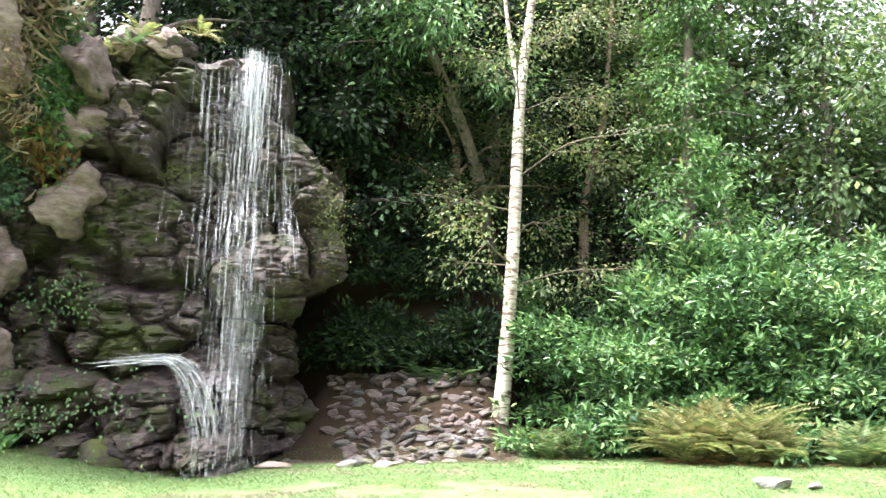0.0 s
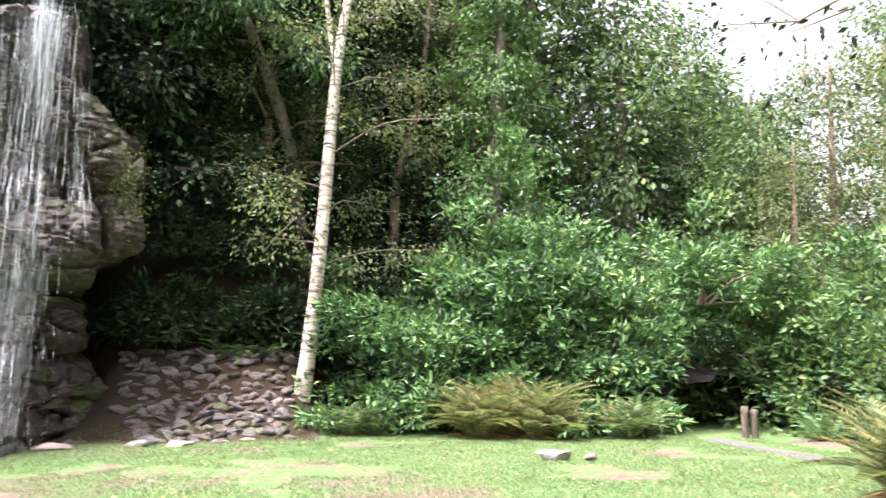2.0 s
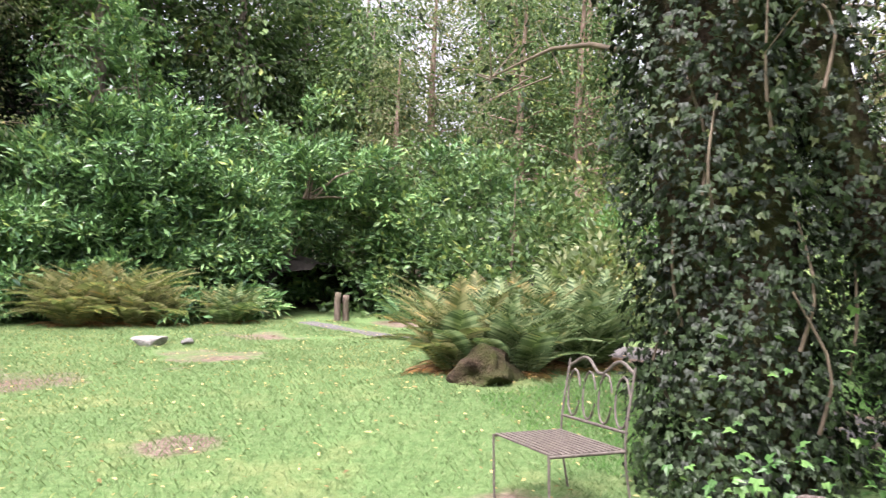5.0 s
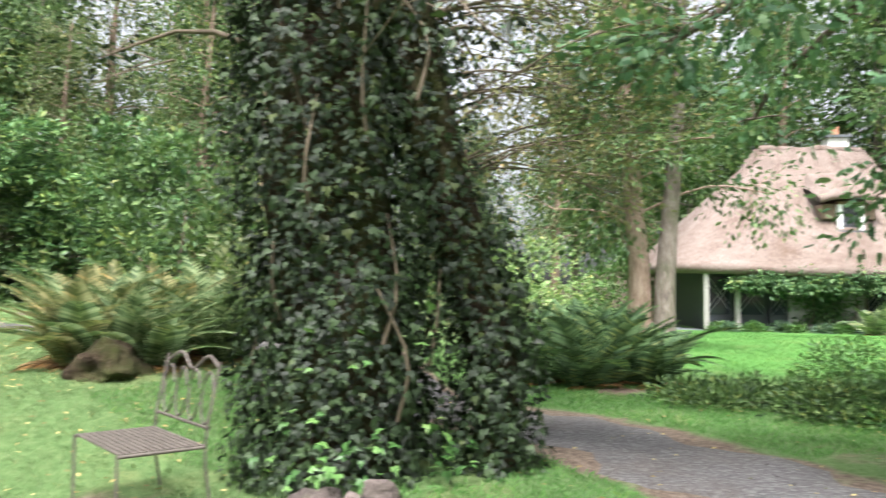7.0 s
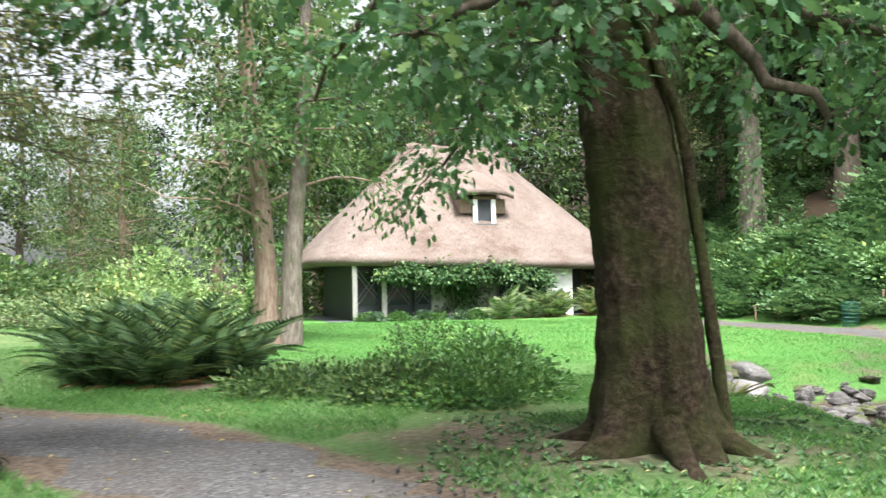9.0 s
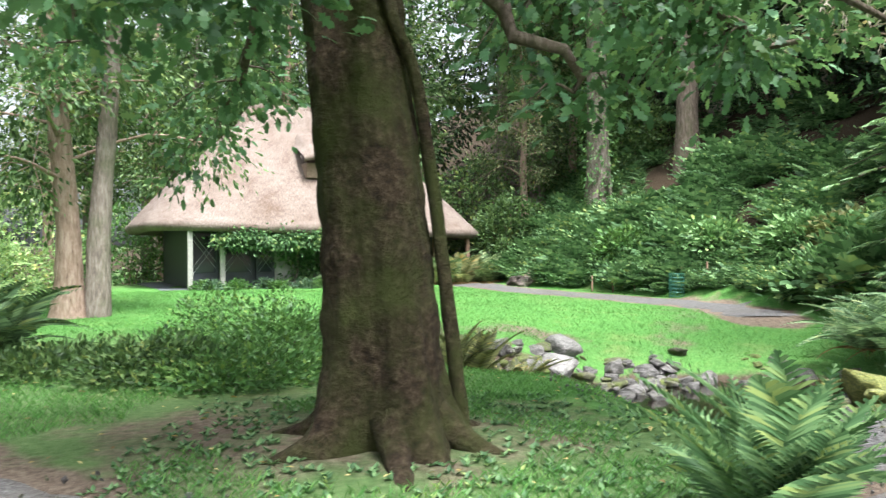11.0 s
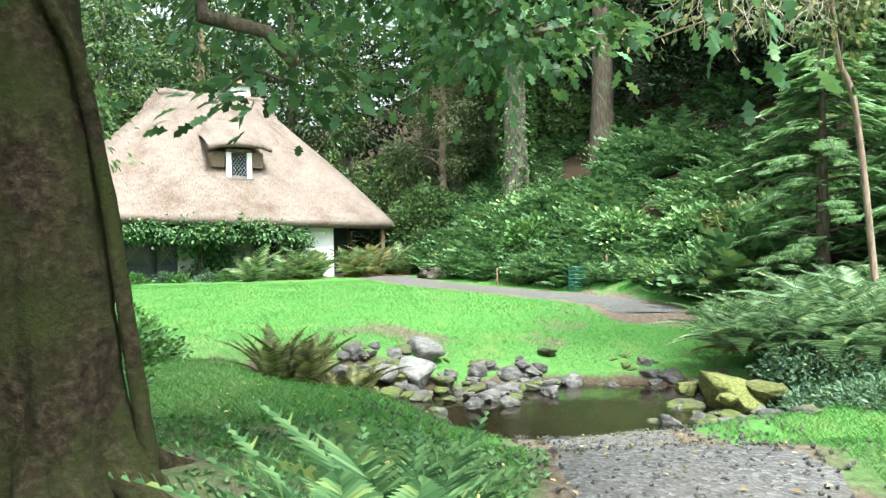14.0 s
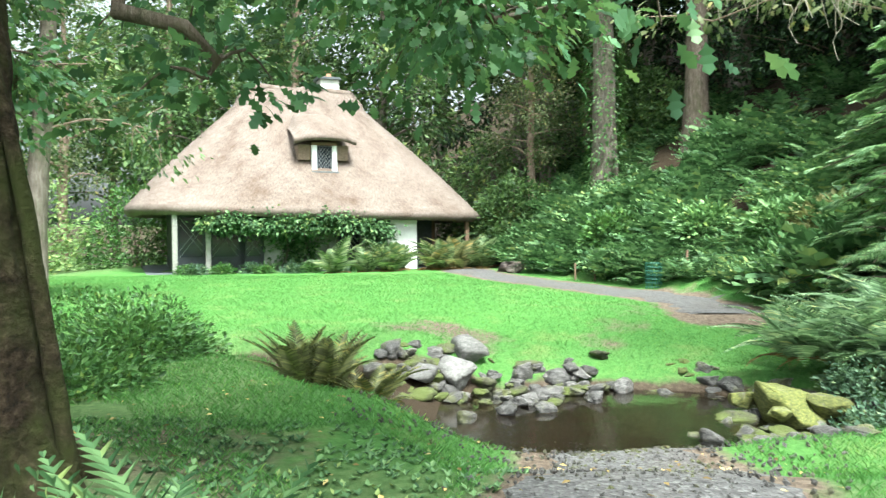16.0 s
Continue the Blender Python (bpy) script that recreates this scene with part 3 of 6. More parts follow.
# ---- ground ----
def pool_shape(x, y):
    """Below 1 inside the pool and the little stream that leaves it."""
    a = np.hypot((x - 14.1) / 1.85, (y + 3.8) / 3.0) + 0.1 * fbm(x * 1.1, y * 1.1, 5, 3)
    run = 14.9 + 0.35 * np.sin(y * 0.9)
    b = np.hypot((x - run) / 0.65, np.maximum(0, np.abs(y - 0.5) - 3.0) / 0.7)
    c = np.hypot((x - 13.6 - 0.2 * np.sin(y)) / 0.7, np.maximum(0, np.abs(y + 8.0) - 3.0) / 0.7)
    return np.minimum(np.minimum(a, b), c)


def hill_rise(x, y):
    s = (x - 16) * 0.37 - (y + 9.2) * 0.93
    s = np.maximum(0, s + 0.5 * fbm(x * 0.25, y * 0.25, 8, 3))
    return np.minimum(0.7 * s - 0.25 * smoothstep(0, 2, s), 16)


def height(x, y):
    x, y = np.asarray(x, float), np.asarray(y, float)
    z = 0.2 * smoothstep(4.5, 8, x) * smoothstep(14, 9, y) + 0.1 * smoothstep(18, 26, x)
    z = z + 0.025 * fbm(x * 0.9, y * 0.9, 2, 3) + 0.14 * np.exp(-((x - 9.1) ** 2 + (y + 0.2) ** 2) / 2.2)
    z = z - 0.42 * smoothstep(9.5, 11.5, x) * smoothstep(-1.6, -3.0, y) * smoothstep(-12, -6, y) * smoothstep(19, 16, x)
    z = z + 0.5 * smoothstep(-2.8, -6.0, x) * smoothstep(9, 15.5, y)
    west = smoothstep(4.5, 0.5, x)
    north = west * 8.3 * smoothstep(21.8, 25.5, y) + (1 - west) * np.maximum(0, y - 20.8) * 0.42 * smoothstep(15, 9, x)
    z = z + np.minimum(north, 14) + 0.1 * np.maximum(0, y - 24) * smoothstep(8, 16, x) * smoothstep(90, 40, y)
    z = z + 0.4 * west * smoothstep(20.5, 21.8, y) + 1.35 * np.clip((y - 18.9 - 0.1 * x) / 2.6, 0, 1) ** 1.2 * smoothstep(-2.2, -1.2, x) * smoothstep(3.4, 2.4, x)
    z = z + hill_rise(x, y)
    p = pool_shape(x, y)
    return z - 0.55 * smoothstep(1.25, 0.75, p)


def path_line(points, n=60):
    return spline([(*p, 0) for p in points], n)[:, :2]


PATH_NEAR = path_line([(10.3, 17.4), (10.2, 13.5), (11.0, 9.0), (10.1, 5.0), (8.8, 2.8), (7.4, 1.5), (5.9, 0.2), (6.2, -2.2), (8.2, -3.3), (10.5, -3.8), (12.3, -3.8)], 120)
PATH_FAR = path_line([(34, -1.5), (28.5, -2.4), (24.0, -4.4), (21.6, -6.0), (19.8, -6.6), (18.6, -6.5)], 70)


def gap(x, y, line):
    d = np.full(np.shape(x), 1e9)
    for px, py in line:
        d = np.minimum(d, np.hypot(x - px, y - py))
    return d


def worn_patch(x, y):
    """Ragged worn earth on the waterfall lawn, 0 to 1."""
    reach = np.hypot((x - 0.8) * 0.5, (y - 14.2) * 0.8) + 3.0 * fbm(x * 1.1, y * 1.1, 61, 4)
    return smoothstep(1.9, 0.8, reach)


def build_ground():
    n = 330
    s = np.linspace(-1, 1, n)
    ax = 10 + 2.3 * np.sinh(6 * s)
    ay = 4 + 2.3 * np.sinh(6 * s)
    x, y = [g.ravel() for g in np.meshgrid(ax, ay, indexing="ij")]
    z = height(x, y)
    i, j = [g.ravel() for g in np.meshgrid(np.arange(n - 1), np.arange(n - 1), indexing="ij")]
    f = np.stack([i * n + j, (i + 1) * n + j, (i + 1) * n + j + 1, i * n + j + 1], 1)
    me = np_mesh("ground", np.stack([x, y, z], 1), f, GROUND, True)
    bare = np.zeros(len(x))
    for line, w in ((PATH_NEAR, 0.9), (PATH_FAR, 0.8)):
        bare = np.maximum(bare, 0.62 * smoothstep(w + 0.35, w - 0.2, gap(x, y, line) + 0.8 * smoothstep(8, 13, y)))
    bare = np.maximum(bare, 0.4 * smoothstep(2.6, 1.0, np.hypot(x - 9.6, (y - 0.2) * 0.8)))
    bare = np.maximum(bare, 0.62 * smoothstep(1.5, 0.5, np.hypot((x - 5.2) * 0.8, (y - 5.9) * 1.2)))
    bare = np.maximum(bare, 0.4 * worn_patch(x, y))
    bare = np.maximum(bare, 0.40 * np.exp(-((y - 17.4) / 1.0) ** 2) * smoothstep(5, 1, x))
    bare = np.maximum(bare, 0.55 * smoothstep(19.3, 21.5, y) * smoothstep(60, 40, y))
    bare = np.maximum(bare, 0.6 * smoothstep(0.0, 0.8, hill_rise(x, y)))
    bare = np.maximum(bare, 0.9 * smoothstep(1.13, 0.95, pool_shape(x, y)))
    bare = np.maximum(bare, 0.5 * smoothstep(1.5, 0.5, np.hypot((x - 17.1) / 0.8, (y + 2.0) / 1.2)))
    bare = np.maximum(bare, 0.34 * smoothstep(1.0, 0.3, np.abs((y + 5.2) - (x - 19) * -0.35)) * smoothstep(16, 17, x) * smoothstep(22, 21, x))
    apron = smoothstep(-2.9, -2.0, x) * smoothstep(3.2, 2.5, x) * smoothstep(18.5, 18.9, y)
    bare = np.maximum(bare, 0.95 * apron)
    bare = np.maximum(bare, 0.5 * smoothstep(0.5, 0.9, fbm(x * 0.9, y * 0.9, 77, 3)) * (y < 19) * (y > 4))
    # soil darkened as shade under woods and hillside, as mud at apron and pool
    shade_and_mud = np.maximum(np.maximum(apron, np.maximum(smoothstep(1.2, 0.9, pool_shape(x, y)), smoothstep(19.6, 21.2, y))), smoothstep(0.4, 1.6, hill_rise(x, y)))
    lush = np.maximum(smoothstep(14.5, 17.5, x) * smoothstep(12, 8, y), 0.8 * smoothstep(9.3, 10.6, x) * smoothstep(-0.6, -1.6, y))
    bare = np.maximum(bare, 0.6 * smoothstep(1.3, 0.5, np.hypot((x - 30.0) / 1.2, y + 4.2)))
    for key, val in (("bare_earth", bare), ("lush", lush), ("shade_and_mud", shade_and_mud)):
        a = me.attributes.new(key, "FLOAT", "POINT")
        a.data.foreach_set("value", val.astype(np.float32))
    tagged(new("ground", me), "rolling lawn turf with bare earth patches", "ground", kind="structure")


def build_path(name, line, width, seed, label):
    rng = np.random.default_rng(seed)
    t = unit(np.gradient(line, axis=0))
    nrm = np.stack([-t[:, 1], t[:, 0]], 1)
    m = 9
    k = np.linspace(-1, 1, m)
    edge = width * (1 + 0.16 * np.sin(np.arange(len(line)) * 0.7) + 0.1 * rng.normal(size=len(line)))
    edge = edge * (1 - 0.7 * smoothstep(8, 13, line[:, 1]))
    p = line[:, None] + nrm[:, None] * (k[None, :] * edge[:, None])[..., None]
    x, y = p[..., 0].ravel(), p[..., 1].ravel()
    z = height(x, y) + 0.022 - 0.05 * (np.abs(np.tile(k, len(line))) ** 4)
    i, j = [g.ravel() for g in np.meshgrid(np.arange(len(line) - 1), np.arange(m - 1), indexing="ij")]
    f = np.stack([i * m + j, (i + 1) * m + j, (i + 1) * m + j + 1, i * m + j + 1], 1)
    tagged(new(name, np_mesh(name, np.stack([x, y, z], 1), f, GRAVEL, True)), label, "path", kind="structure")


build_ground()
build_path("path_1", PATH_NEAR, 0.85, 3, "grey gravel footpath with worn edges")
build_path("path_2", PATH_FAR, 0.75, 4, "grey gravel footpath beside the hillside")


def build_water():
    n = 60
    x, y = [g.ravel() for g in np.meshgrid(np.linspace(12, 17, n), np.linspace(-10, 3.6, 2 * n), indexing="ij")]
    i, j = [g.ravel() for g in np.meshgrid(np.arange(n - 1), np.arange(2 * n - 1), indexing="ij")]
    f = np.stack([i * 2 * n + j, (i + 1) * 2 * n + j, (i + 1) * 2 * n + j + 1, i * 2 * n + j + 1], 1)
    keep = pool_shape(x, y)[f].min(1) < 1.2
    tagged(new("water", np_mesh("water", np.stack([x, y, np.full(len(x), -0.5)], 1), f[keep], WATER, True)), "still dark water of the stream pool", "water", kind="structure")


build_water()

# ---- the cliff and its waterfall ----
FOOT = np.array([-2.65, 18.95])          # foot of the fall
AX_U, AX_W = np.array([0.961, 0.274]), np.array([-0.274, 0.961])


def cliff_xyz(u, w, z):
    u, w, z = np.broadcast_arrays(u, w, z)
    p = FOOT + u[..., None] * AX_U + w[..., None] * AX_W
    return np.concatenate([p, z[..., None]], -1)


def cliff_top(u):
    return 8.3 + 0.9 * smoothstep(-3.0, -4.0, u) + 0.25 * np.sin(u * 2.1) * smoothstep(0, -1, u) - 2.2 * smoothstep(0.75, 1.5, u) - 0.6 * smoothstep(1.6, 2.3, u)


def cliff_right(z):
    """How far the cliff reaches towards its right-hand corner at each height."""
    return 0.7 + 1.1 * smoothstep(7.2, 5.9, z) - 0.95 * smoothstep(3.9, 3.3, z) + 0.45 * smoothstep(2.2, 1.2, z)


def cliff_lean(u, z):
    """Bulges and hollows of the face; smaller is nearer to the lawn."""
    w = 0.25 * np.sin(u * 0.8) - 1.6 * smoothstep(-3.0, -4.2, u) * smoothstep(5.2, 6.4, z)
    w = w - 0.12 * smoothstep(3.2, 3.6, z) * smoothstep(4.8, 4.2, z) * smoothstep(-1.8, -0.8, u) + 1.3 * smoothstep(3.2, 2.4, z) * smoothstep(-0.4, 0.9, u)
    w = w - 1.0 * smoothstep(2.0, 1.4, z) * smoothstep(0.9, -0.6, u) * smoothstep(-5.5, -3.5, u)
    w = w - 1.6 * smoothstep(-5, -11, u) - 0.35 * smoothstep(1.0, 0.2, z)
    return w


def blocks(s, t, seed, scale, stretch):
    """Broken stone courses: how far each block stands out, with the joints cut in."""
    rng = np.random.default_rng(seed)
    a = s * scale + 0.35 * fbm(s * 0.9, t * 0.9, seed + 1, 3)
    b = t * scale * stretch + 0.35 * fbm(s * 0.8, t * 1.1, seed + 2, 3)
    ia, ib = np.floor(a).astype(int), np.floor(b).astype(int)
    table = rng.random((128, 128, 3))
    best, second, face = np.full(s.shape, 9.0), np.full(s.shape, 9.0), np.zeros(s.shape)
    for da in (-1, 0, 1):
        for db in (-1, 0, 1):
            r = table[(ia + da) % 128, (ib + db) % 128]
            d = np.hypot(ia + da + r[..., 0] - a, ib + db + r[..., 1] - b)
            near = d < best
            second = np.where(near, best, np.minimum(second, d))
            face = np.where(near, r[..., 2], face)
            best = np.minimum(best, d)
    return face * smoothstep(0.0, 0.16, second - best) + 0.25 * smoothstep(0, 0.4, second - best)


def build_cliff():
    ns, nt = 420, 300
    s = np.linspace(-13, 8, ns)[:, None] * np.ones(nt)
    t = np.linspace(-0.4, 12.5, nt)[None, :] * np.ones((ns, 1))
    z = np.minimum(t, cliff_top(s))
    right = cliff_right(z) + 0.2 * fbm(z * 1.3, z * 0.7, 4, 3)
    round_s = np.clip((s - right + 0.5) / 1.0, 0, 1)
    u = np.where(s > right - 0.5, right - 0.5 + 0.5 * np.sin(round_s * np.pi / 2), s)
    w = cliff_lean(u, z) + np.maximum(0, t - cliff_top(s)) + 0.5 * (1 - np.cos(round_s * np.pi / 2)) + np.maximum(0, s - right - 0.5)
    depth = 0.85 * blocks(s, t, 11, 0.55, 1.0) + 0.34 * blocks(s, t, 21, 1.15, 1.5) + 0.12 * blocks(s, t, 41, 2.6, 2.4) + 0.07 * fbm(s * 3, t * 8, 9, 5) + 0.035 * fbm(s * 11, t * 17, 29, 4) + 0.1 * fbm(s * 1.2, t * 3.5, 19, 3)
    depth = depth - 0.5
    ku = np.sin(round_s * np.pi / 2)
    over = smoothstep(-0.2, 0.3, t - cliff_top(s))
    p = cliff_xyz(u + 0.55 * depth * ku, w - depth * (1 - 0.8 * ku) * (1 - over), z + 0.6 * depth * over)
    i, j = [g.ravel() for g in np.meshgrid(np.arange(ns - 1), np.arange(nt - 1), indexing="ij")]
    f = np.stack([i * nt + j, (i + 1) * nt + j, (i + 1) * nt + j + 1, i * nt + j + 1], 1)
    cliff = holder("rock_cliff", (0, 0, 0), "dark wet mossy sandstone cliff behind the waterfall", "cliff", kind="structure")
    put_part("rock_face", np_mesh("rock_face", p.reshape(-1, 3), f, CLIFFROCK), cliff)
    rng = np.random.default_rng(5)
    meshes = [rock_mesh("boulder", 40 + k, CLIFFROCK, (1, 0.7, 0.62), 0.4, 4) for k in range(7)]
    spots = []
    for k in range(22):
        z0 = rng.uniform(0, 1) ** 2.2 * 3.4
        spots.append((rng.uniform(-7.5, -1.6), z0, rng.uniform(0.3, 0.55)))
    spots += [(rng.uniform(-1.2, 1.6), rng.uniform(0.0, 0.9), rng.uniform(0.25, 0.5)) for _ in range(10)]
    spots += [(-3.2, 5.0, 0.6), (-2.6, 6.6, 0.6), (-2.3, 8.35, 0.5), (-1.5, 8.35, 0.45), (-2.9, 7.5, 0.6)]
    for u0, z0, r in spots:
        ob = put_part("boulder", meshes[int(rng.integers(7))], cliff)
        ob.location = cliff_xyz(u0, cliff_lean(np.array(u0), np.array(z0)) + 0.05, z0)
        ob.rotation_euler = rng.uniform(-0.4, 0.4), rng.uniform(-0.4, 0.4), rng.uniform(0, 6.28)
        ob.scale = (r, r, r)
    pink = [rock_mesh("dry_boulder", 60 + k, PINKROCK, (1, 0.8, 0.95), 0.42, 4) for k in range(2)]
    for k, (u0, w0, z0, r) in enumerate(((-4.75, -2.5, 7.5, 1.25), (-2.95, -0.9, 7.5, 0.75), (-2.95, -0.75, 6.6, 0.6), (-6.8, -2.8, 8.4, 1.4), (-3.3, -0.6, 5.0, 0.8), (-3.5, -0.9, 6.3, 0.55), (-2.4, -0.5, 6.9, 0.5), (-1.6, -0.2, 8.45, 0.4), (-2.5, -0.3, 8.4, 0.45), (-4.6, -0.9, 3.6, 0.75), (-4.4, -1.0, 2.2, 0.6))):
        ob = put_part("dry_boulder", pink[k % 2], cliff, "dry pinkish bare boulder")
        ob.location = cliff_xyz(u0, w0, z0)
        ob.rotation_euler = 0.2, 0.1, k * 1.9
        ob.scale = (r, r, r)


def fall_front(u, z):
    """Where the falling water hangs before the face."""
    w = np.minimum(cliff_lean(u, z), cliff_lean(u, np.minimum(z + 0.8, 8.3)))
    return np.minimum(w, cliff_lean(u, np.minimum(z + 2.0, 8.3))) - 0.42 - 0.5 * smoothstep(5.4, 4.3, z)


def build_fall():
    rng = np.random.default_rng(12)
    pieces = []

    def strand(u0, u1, top, bottom, wide):
        k = max(4, int((top - bottom) / 0.25))
        zz = np.linspace(top, bottom, k)
        h = (8.3 - zz) / 8.3
        u = u0 + (u1 - u0) * h + 0.02 * np.cumsum(rng.normal(size=k)) * 0.7
        w = fall_front(u, zz) + rng.normal() * 0.1
        taper = np.sin(np.linspace(0.12, 3.0, k)) ** 0.5
        pieces.append(tube(cliff_xyz(u, w, zz), np.maximum(0.002, wide * taper), 3))

    for k in range(500):
        top = 8.35 - rng.random() ** 1.35 * 7.6
        h = (8.35 - top) / 8.3
        rib = 0.11 * round(rng.normal(0.0, 2.0))
        strand(0.22 + rib * 0.9 + rng.normal() * 0.05, -0.2 + rib * 1.3 + rng.normal() * 0.07, top, max(0.05, top - rng.uniform(0.15, 0.9 + 0.9 * (1 - h))), rng.uniform(0.002, 0.006 + 0.01 * (1 - h) * rng.random()))
    for k in range(150):
        top = 4.3 - rng.random() * 3.6
        rib = 0.12 * round(rng.normal(0.0, 1.7))
        strand(0.1 + rib, -0.25 + rib * 1.5 + rng.normal() * 0.06, top, max(0.05, top - rng.uniform(0.2, 1.1)), rng.uniform(0.002, 0.006))
    for k in range(45):
        strand(rng.normal(0.08, 0.12), rng.normal(-0.05, 0.3), 8.4, rng.uniform(5.5, 7.8), rng.uniform(0.005, 0.018))
    for k in range(190):
        top = 8.1 - rng.random() ** 1.5 * 4.6
        rib = 0.13 * round(rng.normal(0.0, 2.4))
        strand(-0.62 + rib, -0.8 + rib * 1.3, top, max(0.1, top - rng.uniform(0.15, 1.3)), rng.uniform(0.002, 0.007))
    for k in range(120):
        top = 7.0 - rng.random() * 2.8
        strand(rng.normal(0.8, 0.1), rng.normal(0.9, 0.15), top, top - rng.uniform(0.15, 0.9), rng.uniform(0.002, 0.006))
    for k in range(170):
        # a side jet runs off a low boulder, then drops and joins the fall
        q = np.linspace(0, 1, 22)
        drift = rng.normal() * 0.09
        u = -2.5 + (2.0 + rng.normal() * 0.12) * (1 - (1 - q) ** 1.6) + drift
        zz = 1.9 + 0.1 * np.sin(q * 3.1) - 1.95 * np.maximum(0, (q - 0.42) / 0.58) ** 2.2 + rng.normal() * 0.05
        a = int(21 * rng.random() ** 0.8 * 0.8)
        b = min(22, a + 4 + int(rng.integers(0, 6)))
        pieces.append(tube(cliff_xyz(u, np.full(22, -1.75) + rng.normal() * 0.1, np.maximum(zz, 0.03))[a:b], np.full(b - a, rng.uniform(0.002, 0.007)), 3))
    for k in range(900):
        # drops and spray
        z0 = 8.2 * rng.random() ** 1.8
        u0 = rng.normal(0.0 - 0.35 * (1 - z0 / 8.3), 0.45)
        w0 = float(fall_front(np.array(u0), np.array(z0))) - rng.random() * 0.35
        ln = rng.uniform(0.04, 0.16)
        pieces.append(tube(cliff_xyz(np.full(3, u0), np.full(3, w0), np.array([z0 + ln, z0 + ln / 2, z0])), [0.001, rng.uniform(0.003, 0.008), 0.001], 3))
    v, f = join(pieces)
    v[:, 2] = np.maximum(v[:, 2], 0.02)
    fall = tagged(new("waterfall", np_mesh("waterfall", v, f, SPRAY, True)), "white strands of water falling down a rock cliff", "waterfall", kind="stuff")
    return fall


build_cliff()
build_fall()


def build_rubble():
    """Stone apron to the side of the fall, and the stones along the lawn's edge."""
    rng = np.random.default_rng(31)
    meshes = [rock_mesh("stone", 80 + k, POOLROCK if k < 2 else CLIFFROCK, (1, 0.8, 0.5), 0.18, 2) for k in range(4)]
    meshes += [rock_mesh("stone", 90 + k, LAIDROCK, (1, 0.75, 0.5), 0.3, 2) for k in range(3)]
    apron = holder("stone_apron", (0, 0, 0), "sloping apron of laid brown and grey stones", "stone bank", kind="structure")
    n = 0
    for a in np.linspace(0, 1, 17):
        for b in np.linspace(0, 1, 13):
            x = -1.3 + 3.5 * a + rng.normal() * 0.07 + 0.9 * (1 - b) * (1 - a)
            y = 18.9 + 2.6 * b + 0.4 * a + rng.normal() * 0.06
            z = float(height(x, y)) - 0.03
            ob = put_part("stone", meshes[int(rng.integers(0, 4)) if b < 0.45 or rng.random() < 0.25 else int(rng.integers(4, 7))], apron)
            ob.location = x, y, z
            ob.rotation_euler = rng.normal() * 0.2 + 0.45, rng.normal() * 0.25, rng.uniform(0, 6.28)
            r = rng.uniform(0.17, 0.3)
            ob.scale = (r, r, r * 0.75)
            n += 1
    kerb = [rock_mesh("edging_stone", 110 + k, PALEROCK if k % 2 else PINKROCK, (1, 0.6, 0.3), 0.12, 3) for k in range(4)]
    for k, (x, y, r) in enumerate(((0.35, 18.3, 0.3), (-0.35, 18.35, 0.34), (-1.75, 18.1, 0.4), (-3.0, 17.75, 0.3), (-3.7, 17.6, 0.35), (-4.4, 17.4, 0.3), (1.5, 18.9, 0.2), (1.0, 18.6, 0.2))):
        ob = new("edging_stone", kerb[k % 4])
        ob.location, ob.scale, ob.rotation_euler = (x, y, 0.03), (r, r, r), (0, 0, 0.25 + 0.3 * math.sin(k * 3))
        tagged(ob, "flat pale stone edging the lawn by the waterfall", "stone", "edging stones")
    for k in range(26):
        ob = new("wet_stone", meshes[k % 4])
        r = rng.uniform(0.08, 0.2)
        ob.location = rng.uniform(-2.6, 1.2), rng.uniform(18.5, 19.2), 0.02
        ob.scale, ob.rotation_euler = (r, r, r), (rng.normal() * 0.3, 0, rng.uniform(0, 6))
        tagged(ob, "small dark wet stone at the waterfall's foot", "stone", "wet stones")
    moss = new("mossy_boulder", rock_mesh("mossy_boulder", 130, GREENMOSS, (0.6, 0.45, 0.42), 0.15, 3))
    moss.location = *(FOOT - 2.3 * AX_U - 1.6 * AX_W), 0.2
    tagged(moss, "bright green mossy boulder by the waterfall", "boulder")
    lawn = [rock_mesh("lawn_stone", 140 + k, PALEROCK, (1, 0.7, 0.45), 0.12, 3) for k in range(2)]
    for k, (x, y, r) in enumerate(((6.3, 15.0, 0.34), (6.75, 14.75, 0.15))):
        ob = new("lawn_stone", lawn[k])
        ob.location, ob.scale, ob.rotation_euler = (x, y, 0.05), (r, r, r), (0, 0, -0.4 + k)
        tagged(ob, "smooth pale grey stone lying in the lawn", "stone", "lawn stones")


build_rubble()


def build_cliff_plants():
    """Hanging ivy, dry grass, ferns and docks on the ledges of the cliff."""
    rg = np.random.default_rng(61)

    def leaves(name, label, n, u, z, du, dz, out, template, size, mat, category, droop=1.0):
        uu, zz = rg.normal(u, du, n), rg.normal(z, dz, n)
        ww = cliff_lean(uu, np.clip(zz, 0, 9)) - out - rg.random(n) * 0.25
        p = cliff_xyz(uu, ww, zz)
        face = np.r_[-AX_W, 0.0]
        al = unit(np.array([0, 0, -droop]) + face * 0.5 + rg.normal(size=(n, 3)) * 0.5)
        v, f = scatter(template, p, al, unit(face + [0, 0, 0.4] + rg.normal(size=(n, 3)) * 0.3), rg.uniform(0.6, 1.3, n) * size)
        base = cliff_xyz(np.array(u), cliff_lean(np.array(u), np.array(min(z, 9.0))) - out, np.array(z))
        ob = holder(name, base, label, category)
        tagged(put_part("foliage", np_mesh("foliage", v - base, f, mat), ob), kind="stuff")

